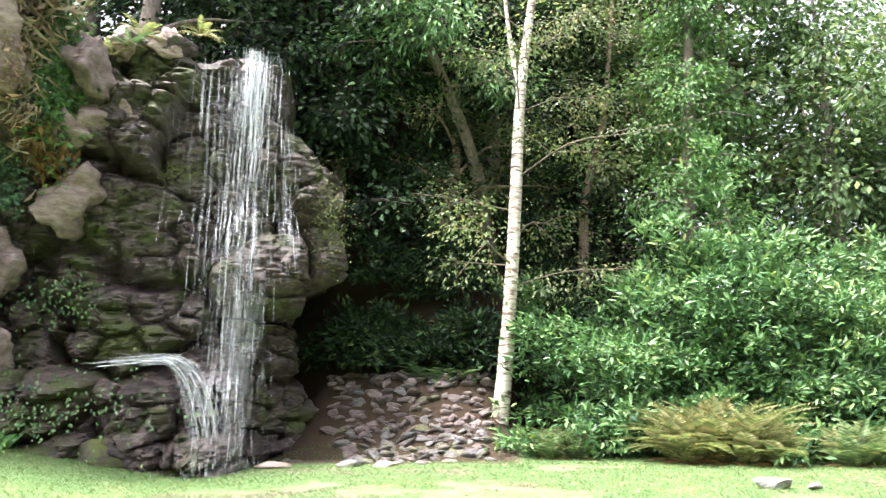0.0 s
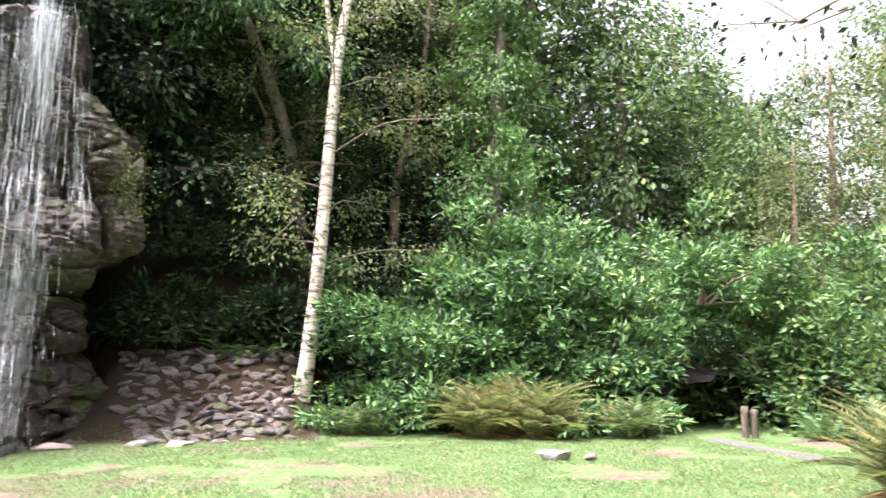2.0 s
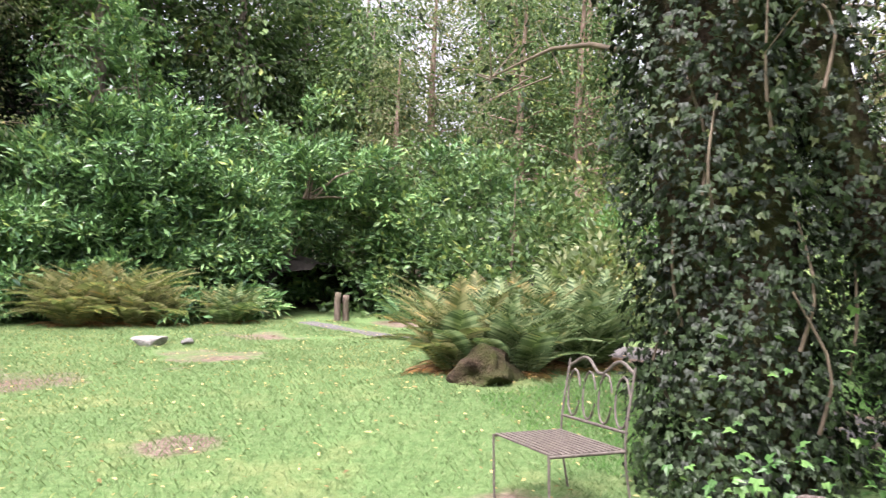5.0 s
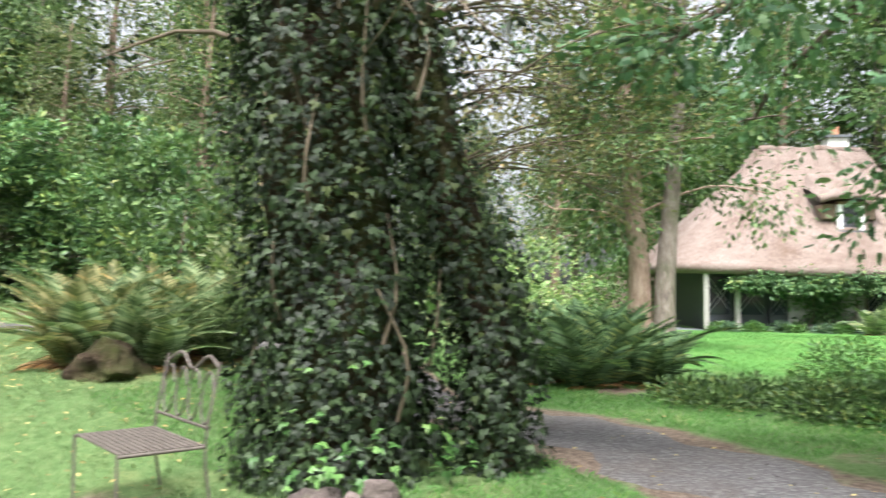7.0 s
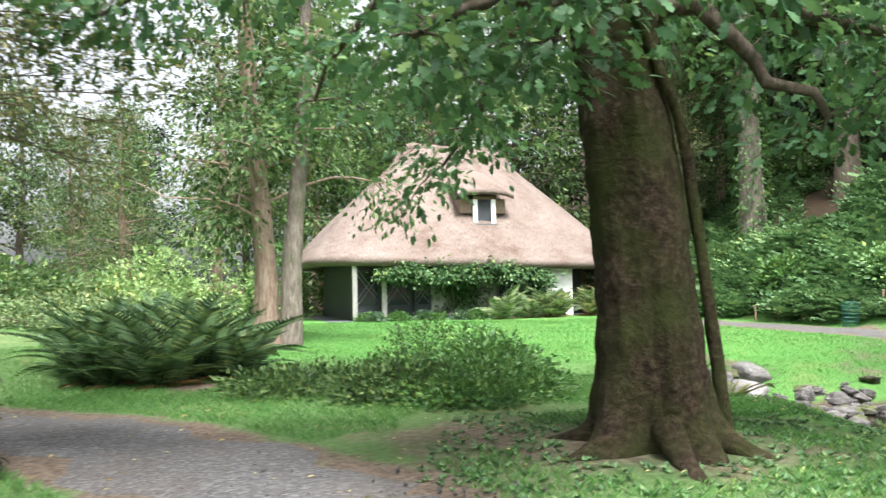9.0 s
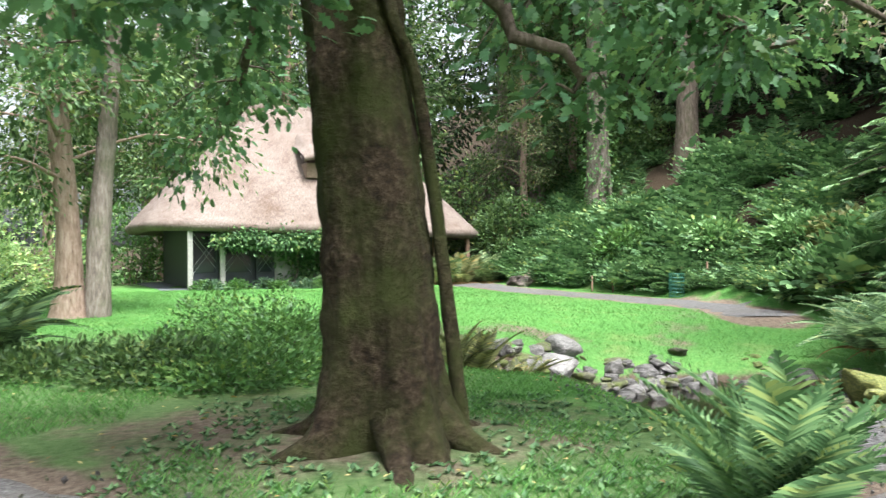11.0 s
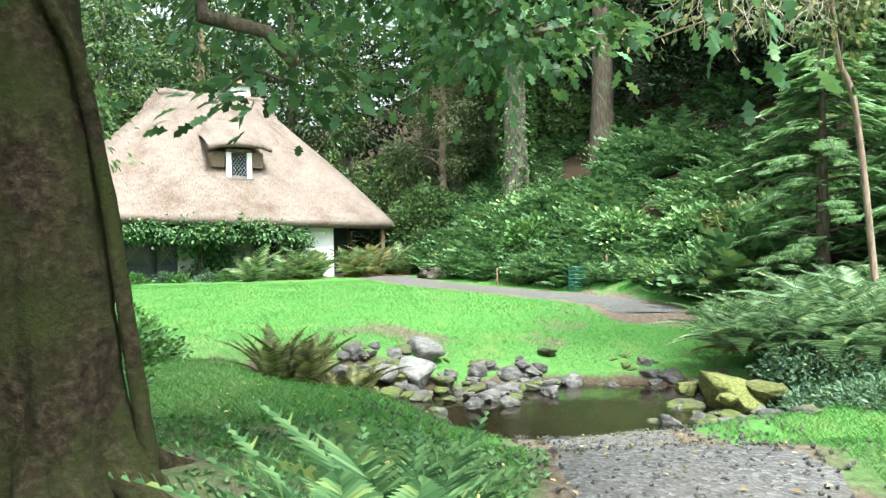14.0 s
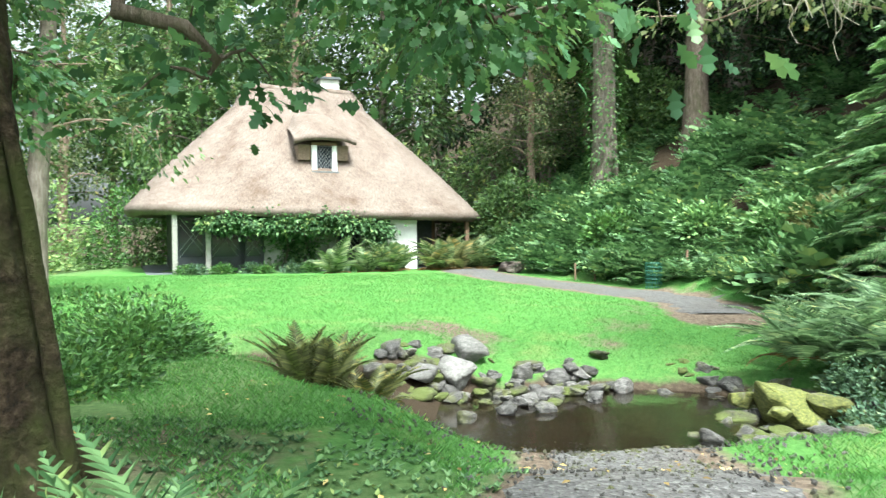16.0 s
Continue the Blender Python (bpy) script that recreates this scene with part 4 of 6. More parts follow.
    leaves("hanging_ivy", "dark ivy hanging down the cliff", 2200, -3.45, 7.4, 0.2, 0.75, 0.75, IVY, 0.11, BRIGHTIVY, "ivy")
    leaves("dry_grass", "dry straw-brown grass hanging over the boulder", 1300, -4.1, 8.7, 0.4, 0.5, 0.8, (GRASSBLADE[0], GRASSBLADE[1]), 0.5, STRAW, "dry grass")
    leaves("dry_grass", "dry brown trailing stems on the cliff", 420, -3.85, 7.3, 0.13, 0.8, 0.9, (GRASSBLADE[0], GRASSBLADE[1]), 0.4, STRAW, "dry grass")
    leaves("cliff_shrub", "small grey-green shrub on the cliff", 500, -4.3, 5.2, 0.22, 0.3, 0.9, BLADE, 0.12, HERB, "shrub", 0.2)
    leaves("red_dock", "rusty red seeding dock on a ledge", 260, -3.6, 5.75, 0.2, 0.22, 0.7, SLIM, 0.2, DRYFERN, "plant", -1.0)
    leaves("moss_cushion", "green moss and small leaves on the wet ledge", 900, 1.7, 4.9, 0.22, 0.5, 0.3, BLADE, 0.05, MOSSLEAF, "moss")
    leaves("moss_cushion", "green moss and small leaves behind the water", 600, -1.2, 5.6, 0.3, 0.15, 0.35, BLADE, 0.04, MOSSLEAF, "moss")
    leaves("ledge_plant", "low green leaves in a crack of the rock", 220, -3.2, 3.1, 0.5, 0.25, 0.6, BLADE, 0.08, FERN, "plant")
    leaves("ledge_plant", "low green leaves near the cliff's foot", 420, -3.6, 1.2, 1.2, 0.35, 0.9, BLADE, 0.08, FERN, "plant")
    for k, (u, z) in enumerate(((-2.35, 8.2), (-2.7, 8.0), (-2.1, 8.45), (-1.0, 8.6))):
        p = cliff_xyz(np.array(u), cliff_lean(np.array(u), np.array(8.0)) - 0.35, np.array(z))
        make_fern("fern", "small yellow-green fern on the cliff ledge", tuple(p), 860 + k, 10, 0.6, YELLOWFERN if k else FERN, 3, group="cliff ferns", up=0.5)


build_cliff_plants()

# ---- the thatched cottage ----
EL, ER = np.array([27.5, 7.5]), np.array([32.46, -3.23])      # ends of the front eave
HE = (ER - EL) / np.linalg.norm(ER - EL)                      # along the front
HB = np.array([-HE[1], HE[0]])
if HB[0] < 0:
    HB = -HB                                                  # away from the lawn
HW, HD, HG = float(np.linalg.norm(ER - EL)), 8.6, 0.3
HTURN = math.atan2(HE[1], HE[0])


def hp(a, b, z):
    """House coordinates: a metres along the front from its left end, b metres back, z above its floor."""
    p = EL + HE * a + HB * b
    return (float(p[0]), float(p[1]), HG + z)


def build_house():
    rng = np.random.default_rng(3)
    house = holder("cottage", (0, 0, 0), "white limewashed cottage with a steep thatched hip roof", "house")
    na, nv = 220, 60
    ang = np.linspace(0, 2 * np.pi, na, endpoint=False)
    ca, cb = HW / 2, HD / 2
    # rounded rectangle of the eave, shrinking to the ridge
    def ring(k, ea, eb, sq):
        c, s = np.cos(ang), np.sin(ang)
        m = (np.abs(c) ** sq + np.abs(s) ** sq) ** (-1 / sq)
        return ca + ea * c * m, cb + eb * s * m
    verts, uvs = [], []
    arc = np.cumsum(np.r_[0, np.full(na - 1, 2 * (HW + HD) / na)])
    for k in range(nv):
        q = k / (nv - 1)
        ea = ca * (1 - q) + 1.9 * q
        eb = cb * (1 - q) + 0.12 * q
        z = 1.95 + 4.25 * (0.80 * q + 0.2 * q ** 2.2)
        swell = 0.3 * math.sin(math.pi * min(1, q * 1.15)) * 1.0
        a, b = ring(k, ea + swell, eb + swell, 4.5 - 1.5 * q)
        dip = (0.12 - 0.3 * (a / HW)) * (1 - q)
        ridge = 0.0 if q < 0.9 else 0.1
        zz = z + dip + ridge + 0.03 * np.sin(arc * 1.3 + q * 3) * (1 - q)
        jit = rng.normal(size=na) * 0.012
        p = EL + np.outer(a + jit, HE) + np.outer(b + jit, HB)
        verts.append(np.c_[p, HG + zz])
        uvs.append(np.c_[arc, np.full(na, q * 5.5)])
    low = []
    for dz, shrink in ((-0.12, -0.03), (-0.26, 0.06), (-0.26, 0.4), (-0.1, 0.7)):
        a, b = ring(0, ca - shrink, cb - shrink, 4.5)
        p = EL + np.outer(a, HE) + np.outer(b, HB)
        low.append(np.c_[p, HG + 2.07 + dz - 0.3 * (a / HW)])
        uvs.insert(0, np.c_[arc, np.full(na, -0.2 * len(low))])
    verts = low[::-1] + verts
    nn = len(verts)
    v, uv = np.concatenate(verts), np.concatenate(uvs)
    i, j = [g.ravel() for g in np.meshgrid(np.arange(nn - 1), np.arange(na), indexing="ij")]
    j2 = (j + 1) % na
    f = np.stack([i * na + j, i * na + j2, (i + 1) * na + j2, (i + 1) * na + j], 1)
    roof = put_part("roof", np_mesh("roof", v, f, THATCH, True, uv), house, "thick weathered straw-coloured thatch")
    top = [hp(ca - 1.8 + 3.6 * k / 12, cb, 6.2 + 0.05 + 0.04 * math.sin(k)) for k in range(13)]
    tv, tf = tube(top, [0.16 + 0.02 * math.sin(k * 2) for k in range(13)], 10)
    put_part("ridge_cap", np_mesh("ridge_cap", tv, tf, THATCH, True, np.c_[tv[:, 0] * 3, tv[:, 1] * 3]), roof)

    def box(name, a, b, z, sa, sb, sz, mat, parent=house, label="", bev=0.012):
        return part(name, box_bm((sa, sb, sz), hp(a, b, z), bev, HTURN), mat, parent, label)

    # walls, set back under the eave
    box("wall", 6.25, 1.3, 1.0, 4.4, 0.3, 2.1, OLDPLASTER, label="weathered grey plaster front wall")
    box("wall", 9.0, 4.3, 1.0, 0.3, 6.2, 2.1, LIMEWASH)
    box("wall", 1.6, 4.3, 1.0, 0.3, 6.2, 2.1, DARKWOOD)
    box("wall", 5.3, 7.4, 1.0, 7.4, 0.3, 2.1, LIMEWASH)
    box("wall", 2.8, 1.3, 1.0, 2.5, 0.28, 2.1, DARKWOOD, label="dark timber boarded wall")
    box("wall", 8.4, 0.75, 0.9, 1.0, 0.6, 1.9, LIMEWASH, label="bright white limewashed wall end")
    box("floor", 5.3, 4.3, -0.1, 9.5, 7.0, 0.24, SLATE, label="low stone plinth")
    for a in (1.35, 2.3):
        post = box("post", a, 0.55, 0.95, 0.15, 0.15, 2.0, POSTWOOD, label="weathered grey tree-trunk veranda post")
    for a in (10.0, 10.8):
        box("post", a, 0.75 + 1.2 * (a < 10.5), 0.95, 0.13, 0.13, 2.0, BROWNWOOD, label="rustic brown porch post")
    box("porch_beam", 9.9, 0.75, 1.66, 2.0, 0.14, 0.16, BROWNWOOD)
    # added dark panel paints the shade within the porch opening
    box("porch_back", 9.4, 1.9, 0.95, 1.1, 0.12, 2.0, DARKWOOD, label="dark panel standing in for the shade inside the porch")
    # doors and leaded windows of the veranda
    for a, wd in ((1.85, 0.8), (2.85, 0.9), (3.7, 0.55), (6.75, 0.75)):
        door = box("window" if a > 5 else "door", a, 1.06, 0.95, wd, 0.08, 1.8 if a < 5 else 1.2, DARKWOOD)
        pane = box("pane", a, 1.01, 1.1, wd - 0.14, 0.02, 1.2 if a < 5 else 0.9, PANE, door, bev=0)
        bars = []
        for k in range(-3, 8):
            for sg in (1, -1):
                x0, x1 = -wd / 2 + 0.07, wd / 2 - 0.07
                z0 = 0.5 + k * 0.2
                z1 = z0 + sg * (x1 - x0) * 1.3
                if 0.45 < min(z0, z1) and max(z0, z1) < 1.75:
                    bars.append(tube([hp(a + x0, 0.995, z0), hp(a + x1, 0.995, z1)], [0.009, 0.009], 4))
        if bars:
            bv, bf = join(bars)
            put_part("lead_bars", np_mesh("lead_bars", bv, bf, LEAD), door)
    # eyebrow dormer
    da, db, dz = 6.03, 1.28, 3.6
    dormer = part("dormer", box_bm((0.7, 0.9, 0.9), hp(da, db + 0.5, dz), 0.01, HTURN), LIMEWASH, house, "small dormer under a straight thatched hood")
    for x in (-0.33, 0.33):
        part("window_frame", box_bm((0.16, 0.12, 0.84), hp(da + x, db - 0.02, dz), 0.01, HTURN), WHITEPAINT, dormer)
    part("window_head", box_bm((0.82, 0.12, 0.1), hp(da, db - 0.02, dz + 0.47), 0.01, HTURN), BROWNWOOD, dormer)
    for x in (-0.62, 0.62):
        part("cheek", box_bm((0.42, 0.8, 0.5), hp(da + x, db + 0.47, dz + 0.2), 0.04, HTURN), TANREED, dormer, "brown reveal beside the window")
    part("window_sill", box_bm((0.9, 0.22, 0.06), hp(da, db - 0.06, dz - 0.45), 0.01, HTURN), SLATE, dormer, "slate sill")
    part("pane", box_bm((0.52, 0.03, 0.8), hp(da, db + 0.01, dz), 0, HTURN), PANE, dormer)
    part("casement", box_bm((0.05, 0.05, 0.8), hp(da - 0.235, db - 0.01, dz), 0.005, HTURN), DARKWOOD, dormer)
    part("casement", box_bm((0.05, 0.05, 0.8), hp(da + 0.235, db - 0.01, dz), 0.005, HTURN), DARKWOOD, dormer)
    bars = []
    for k in range(-3, 4):
        for sg in (1, -1):
            c = k * 0.14
            pts = [(x, c + sg * x * 1.3) for x in np.linspace(-0.22, 0.22, 12)]
            pts = [q for q in pts if abs(q[1]) < 0.38]
            if len(pts) > 1:
                bars.append(tube([hp(da + q[0], db - 0.02, dz + q[1]) for q in pts], [0.006] * len(pts), 4))
    bv, bf = join(bars)
    put_part("lead_bars", np_mesh("lead_bars", bv, bf, LEAD), dormer)
    # eyebrow of thatch over the dormer
    m, n2 = 26, 12
    ev, eu = [], []
    for q, drop in [(k / (n2 - 1), 0.0) for k in range(n2)] + [(0.02, 0.17), (0.3, 0.13)]:
        for i2 in range(m):
            x = -1 + 2 * i2 / (m - 1)
            side = smoothstep(0.62, 1.0, abs(x))
            half = 1.02 - 0.12 * q
            ev.append(hp(da + x * half, db - 0.34 + 2.3 * q + 0.05 * side * (1 - q), dz + 0.68 + 0.03 * math.cos(3 * x) + 1.0 * q + 0.1 * math.sin(math.pi * q) - (0.07 + 0.4 * q) * side - drop))
            eu.append((x * 1.2, q * 2 - drop))
    ef = [(k * m + i2, k * m + i2 + 1, (k + 1) * m + i2 + 1, (k + 1) * m + i2) for k in range(n2 - 1) for i2 in range(m - 1)]
    b0, b1 = n2 * m, n2 * m + m
    ef += [(b0 + i2, b0 + i2 + 1, i2 + 1, i2) for i2 in range(m - 1)] + [(b1 + i2, b1 + i2 + 1, b0 + i2 + 1, b0 + i2) for i2 in range(m - 1)]
    put_part("eyebrow", np_mesh("eyebrow", np.array(ev), np.array(ef), THATCH, True, np.array(eu)), dormer)
    # chimneys
    for a, b, tall, wide in ((7.0, 4.7, 6.75, 0.7),):
        ch = box("chimney", a, b, tall - 1.2, wide, 0.6, 2.4, LIMEWASH, label="whitewashed chimney")
        if a > 5:
            box("capping", a, b, tall + 0.04, wide + 0.2, 0.8, 0.09, SLATE, ch)
            pv, pf = tube([hp(a, b, tall + 0.08), hp(a, b, tall + 0.3), hp(a, b, tall + 0.42)], [0.14, 0.12, 0.14], 12)
            put_part("chimney_pot", np_mesh("chimney_pot", pv, pf, TERRACOTTA, True), ch, "terracotta chimney pot")
    # climber along the eave and up the wall
    rng = np.random.default_rng(8)
    heads = np.array([2.5, 2.9, 3.5, 4.1, 4.5, 4.9, 5.4, 5.8, 6.3, 6.7, 7.4, 7.6])
    n = 560
    a = heads[rng.integers(0, len(heads), n)] + rng.normal(size=n) * 0.19
    z = 1.62 + rng.normal(size=n) * 0.13 - 0.3 * rng.random(n) ** 3 - 0.25 * (a > 7.1)
    extra = rng.normal(5.05, 0.35, 120), rng.uniform(0.05, 1.4, 120)
    a, z = np.r_[a, extra[0]], np.r_[z, extra[1]]
    b = np.where(np.arange(len(a)) < n, rng.uniform(0.0, 0.6, len(a)), rng.uniform(0.9, 1.1, len(a)))
    c = np.array([hp(x, y, q) for x, y, q in zip(a, b, z)])
    d = np.tile(np.r_[-HB * 0.8, 0.2], (len(c), 1)) + rng.normal(size=(len(c), 3)) * 0.4
    climber = holder("climbing_plant", hp(5, 0.8, 0), "leafy green climber hanging along the cottage eave", "climber")
    lv, lf = clump_leaves(rng, c - np.array(climber.location), unit(d), 12, 0.11, 0.15, BLADE, 0.3, 0.35)
    put_part("foliage", np_mesh("foliage", lv, lf, FERN), climber)
    stems = [tube(spline([hp(x, 0.95, 0), hp(x + 0.15, 0.9, 0.9), hp(x - 0.3, 0.6, 1.75)], 6) - np.array(climber.location), np.linspace(0.05, 0.02, 6), 6) for x in (4.6, 5.2, 5.9, 6.2)]
    sv, sf = join(stems)
    put_part("stems", np_mesh("stems", sv, sf, GREYBARK, True), climber)


build_house()

# ---- trees round the waterfall lawn ----
def gz(x, y):
    return float(height(x, y))


make_tree("birch_tree", "slender birch with peeling white bark and a forked stem", [(2.55, 20.9, 0.6), (2.75, 20.85, 2.4), (2.95, 20.85, 4.7), (3.25, 21.2, 8.6), (3.75, 21.5, 12.0), (4.0, 21.6, 15)], [0.2, 0.16, 0.145, 0.12, 0.08, 0.03],
          BIRCHBARK, BIRCHLEAF, 1, limbs=22, limb_len=2.6, low=0.3, rise=0.25, twigs=6, per=24, clump=0.3, size=0.1, droop=0.4, group="birches", thin=0.16, limb_bark=STEMWOOD)
fork = spline([(3.2, 21.2, 8.5), (3.0, 21.2, 9.6), (2.8, 21.1, 12)], 8)
fork_tree = bpy.data.objects["birch_tree"]
fv, ff = tube(fork - np.array(fork_tree.location), np.linspace(0.08, 0.03, 8), 8)
put_part("second_stem", np_mesh("second_stem", fv, ff, BIRCHBARK, True), fork_tree)
make_tree("birch_tree", "thin young birch half hidden by laurels", [(5.0, 25.5, 1.6), (5.15, 25.5, 4.5), (5.3, 25.5, 6.8), (5.9, 25.4, 9.2), (6.4, 25.4, 14)], [0.17, 0.15, 0.13, 0.1, 0.03],
          REDBARK, BIRCHLEAF, 2, limbs=20, limb_len=2.6, low=0.4, rise=0.25, twigs=6, per=22, clump=0.32, size=0.11, droop=0.35, group="birches", thin=0.16, limb_bark=STEMWOOD)
make_tree("leaning_tree", "brown leaning trunk under dark evergreens", [(0.2, 23.8, 3.0), (0.65, 23.8, 4.4), (1.2, 23.8, 5.6), (1.6, 23.8, 7.2), (1.7, 24, 10)], [0.2, 0.18, 0.16, 0.13, 0.06],
          REDBARK, BIRCHLEAF, 3, limbs=13, limb_len=2.0, low=0.5, twigs=6, per=20, clump=0.3, size=0.12)
make_tree("overhanging_tree", "broad-leaved tree leaning out over the dark hollow", [(2.6, 24.6, 4.0), (2.2, 23.8, 7.0), (1.2, 22.6, 9.6), (0.2, 21.8, 11.6)], [0.2, 0.17, 0.13, 0.05],
          GREYBARK, LAUREL, 6, limbs=17, limb_len=2.1, low=0.62, rise=-0.1, twigs=6, per=16, clump=0.26, size=0.21, template=SLIM, droop=0.35, toward=(-0.3, -0.5, 0))
make_tree("cliff_top_tree", "pale lichen-grey trunk growing on the cliff top", [(-5.4, 20.2, 8.2), (-5.45, 20.2, 9.4), (-5.3, 20.4, 12), (-5.2, 20.6, 15)], [0.26, 0.22, 0.18, 0.08],
          GREYBARK, DARKLEAF, 4, limbs=14, limb_len=3.2, low=0.35, twigs=6, per=20, clump=0.4, size=0.18)
make_tree("ivy_clad_tree", "tall tree clothed in bright green leaves", [(7.5, 23.4, 1.0), (7.55, 23.4, 5), (7.8, 23.4, 9), (8.0, 23.4, 14)], [0.25, 0.2, 0.16, 0.05],
          GREYBARK, BRIGHTIVY, 5, limbs=40, limb_len=1.5, low=0.25, rise=0.05, twigs=5, per=22, clump=0.26, size=0.14, droop=0.5)

# laurels along the lawn's far edge
rng = np.random.default_rng(77)
for k, (x, y, rx, ry, rz) in enumerate(((4.3, 21.6, 1.7, 1.5, 2.7), (6.2, 21.2, 2.0, 1.7, 4.0), (8.2, 20.8, 2.1, 1.8, 5.4), (9.4, 21.0, 1.7, 1.6, 4.6), (7.2, 19.9, 1.6, 1.2, 2.6), (8.9, 19.2, 1.25, 1.1, 2.5), (5.2, 20.5, 1.4, 1.1, 2.3), (12.3, 22.6, 1.7, 1.5, 4.6), (14.2, 19.3, 1.3, 1.3, 3.2), (14.6, 18.0, 1.8, 1.5, 3.3))):
    make_shrub("laurel", "dense glossy green laurel bush at the lawn's edge", (x, y, gz(x, y) - 0.2), (rx, ry, rz), LAUREL, 200 + k, tips=int(300 * rz ** 0.5 * rx), per=11, size=0.2, clump=0.08, group="laurels", lump=0.4, boughs=int(7.5 * rz ** 0.6 * rx))
# the bough that hangs over the mouth of the shade
make_shrub("laurel", "laurel bough arching over a dark gap", (11.1, 18.9, 2.75), (2.0, 1.2, 1.1), LAUREL, 230, tips=760, per=10, size=0.18, clump=0.1, group="laurels", low=-0.35, boughs=14)

# evergreen undergrowth on the slope beside the cliff; near-black leaves paint its shade
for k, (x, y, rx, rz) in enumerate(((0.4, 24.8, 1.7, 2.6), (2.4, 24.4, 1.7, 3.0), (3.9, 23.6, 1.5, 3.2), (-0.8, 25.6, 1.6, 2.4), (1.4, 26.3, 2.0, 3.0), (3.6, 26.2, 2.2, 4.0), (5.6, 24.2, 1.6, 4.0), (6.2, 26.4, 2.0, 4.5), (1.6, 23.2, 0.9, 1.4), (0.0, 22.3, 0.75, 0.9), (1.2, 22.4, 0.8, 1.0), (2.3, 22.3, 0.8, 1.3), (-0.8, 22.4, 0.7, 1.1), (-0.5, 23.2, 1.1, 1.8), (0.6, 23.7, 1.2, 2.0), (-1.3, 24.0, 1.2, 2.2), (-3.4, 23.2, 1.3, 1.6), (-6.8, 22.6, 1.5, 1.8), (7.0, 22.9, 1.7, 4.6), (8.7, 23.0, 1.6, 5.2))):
    make_shrub("evergreen_shrub", "evergreen shrub, leaves near-black for the slope's shade", (x, y, gz(x, y) - 0.3), (rx, rx, rz), DARKLEAF, 240 + k, tips=520, per=9, size=0.2, clump=0.1, group="evergreen shrubs", lump=0.4, boughs=16)
# the dark wood behind; its evergreens have shade put into the leaf colour
woods = []
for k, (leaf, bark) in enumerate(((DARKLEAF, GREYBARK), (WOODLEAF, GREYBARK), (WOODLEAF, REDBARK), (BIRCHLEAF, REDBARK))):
    t = make_tree("woodland_tree", ("tall evergreen tree behind, leaves darkened for the wood's shade", "tall leafy broadleaf tree in the wood behind", "slender tree with reddish bark and fine leaves", "airy birch with reddish trunk")[k],
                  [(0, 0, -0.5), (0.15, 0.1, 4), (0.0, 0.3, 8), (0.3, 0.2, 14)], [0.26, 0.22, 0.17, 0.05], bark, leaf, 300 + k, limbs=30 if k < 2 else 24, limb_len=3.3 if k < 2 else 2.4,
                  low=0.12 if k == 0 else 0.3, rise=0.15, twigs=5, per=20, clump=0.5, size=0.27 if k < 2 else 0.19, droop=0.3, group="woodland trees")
    t.location = (-2 + 3 * k, 40, 9)
    woods.append(t)


def plant(kind, x, y, s=1.0, sink=0.3, z=None):
    rz = (x * 12.9 + y * 7.3) % 6.28
    c = copy_thing(woods[kind], Matrix.Translation((x, y, (gz(x, y) if z is None else z) - sink)) @ Matrix.Rotation(rz, 4, "Z"))
    c.scale = (s, s, s)
    return c


# some cliff-top evergreens are added to keep light off the recess
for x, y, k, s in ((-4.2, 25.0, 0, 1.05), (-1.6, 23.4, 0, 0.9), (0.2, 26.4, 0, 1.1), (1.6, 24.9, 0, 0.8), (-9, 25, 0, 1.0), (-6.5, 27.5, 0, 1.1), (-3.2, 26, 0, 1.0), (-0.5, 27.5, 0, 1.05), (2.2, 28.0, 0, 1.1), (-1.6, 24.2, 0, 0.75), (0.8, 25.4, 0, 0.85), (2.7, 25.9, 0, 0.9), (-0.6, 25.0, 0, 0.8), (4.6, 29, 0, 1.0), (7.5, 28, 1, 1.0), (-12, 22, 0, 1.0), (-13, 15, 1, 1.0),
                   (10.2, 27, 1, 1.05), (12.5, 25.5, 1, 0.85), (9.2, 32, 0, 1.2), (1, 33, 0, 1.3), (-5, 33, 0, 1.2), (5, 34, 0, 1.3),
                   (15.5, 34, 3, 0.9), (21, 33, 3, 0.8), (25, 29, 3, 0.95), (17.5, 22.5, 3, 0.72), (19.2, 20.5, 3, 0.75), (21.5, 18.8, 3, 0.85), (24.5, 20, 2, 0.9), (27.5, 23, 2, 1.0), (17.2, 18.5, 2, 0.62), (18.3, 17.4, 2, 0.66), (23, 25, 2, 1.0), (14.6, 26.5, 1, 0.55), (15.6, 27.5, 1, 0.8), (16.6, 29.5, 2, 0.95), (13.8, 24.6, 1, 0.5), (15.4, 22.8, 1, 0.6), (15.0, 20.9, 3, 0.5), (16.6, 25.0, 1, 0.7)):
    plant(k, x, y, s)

# ---- between the lawn and the cottage ----
def build_ivy_trunk():
    rng = np.random.default_rng(9)
    base = np.array([7.6, 5.2, gz(7.6, 5.2)])
    tree = holder("ivy_covered_tree", base, "old tree trunk smothered in dark glossy ivy, dimmed for shade", "tree")
    stems = [(spline([(0, 0, -0.2), (-0.1, 0.15, 2.0), (-0.15, 0.2, 5), (0, 0.1, 9)], 24), np.linspace(0.58, 0.52, 24)),
             (spline([(0.52, -0.95, -0.2), (0.5, -0.9, 0.9), (0.3, -0.62, 2.0), (0.05, -0.25, 3.8)], 16), np.linspace(0.2, 0.28, 16))]
    pieces = [tube(p, r * 0.8, 14, 0.25, rng) for p, r in stems]
    v, f = join(pieces)
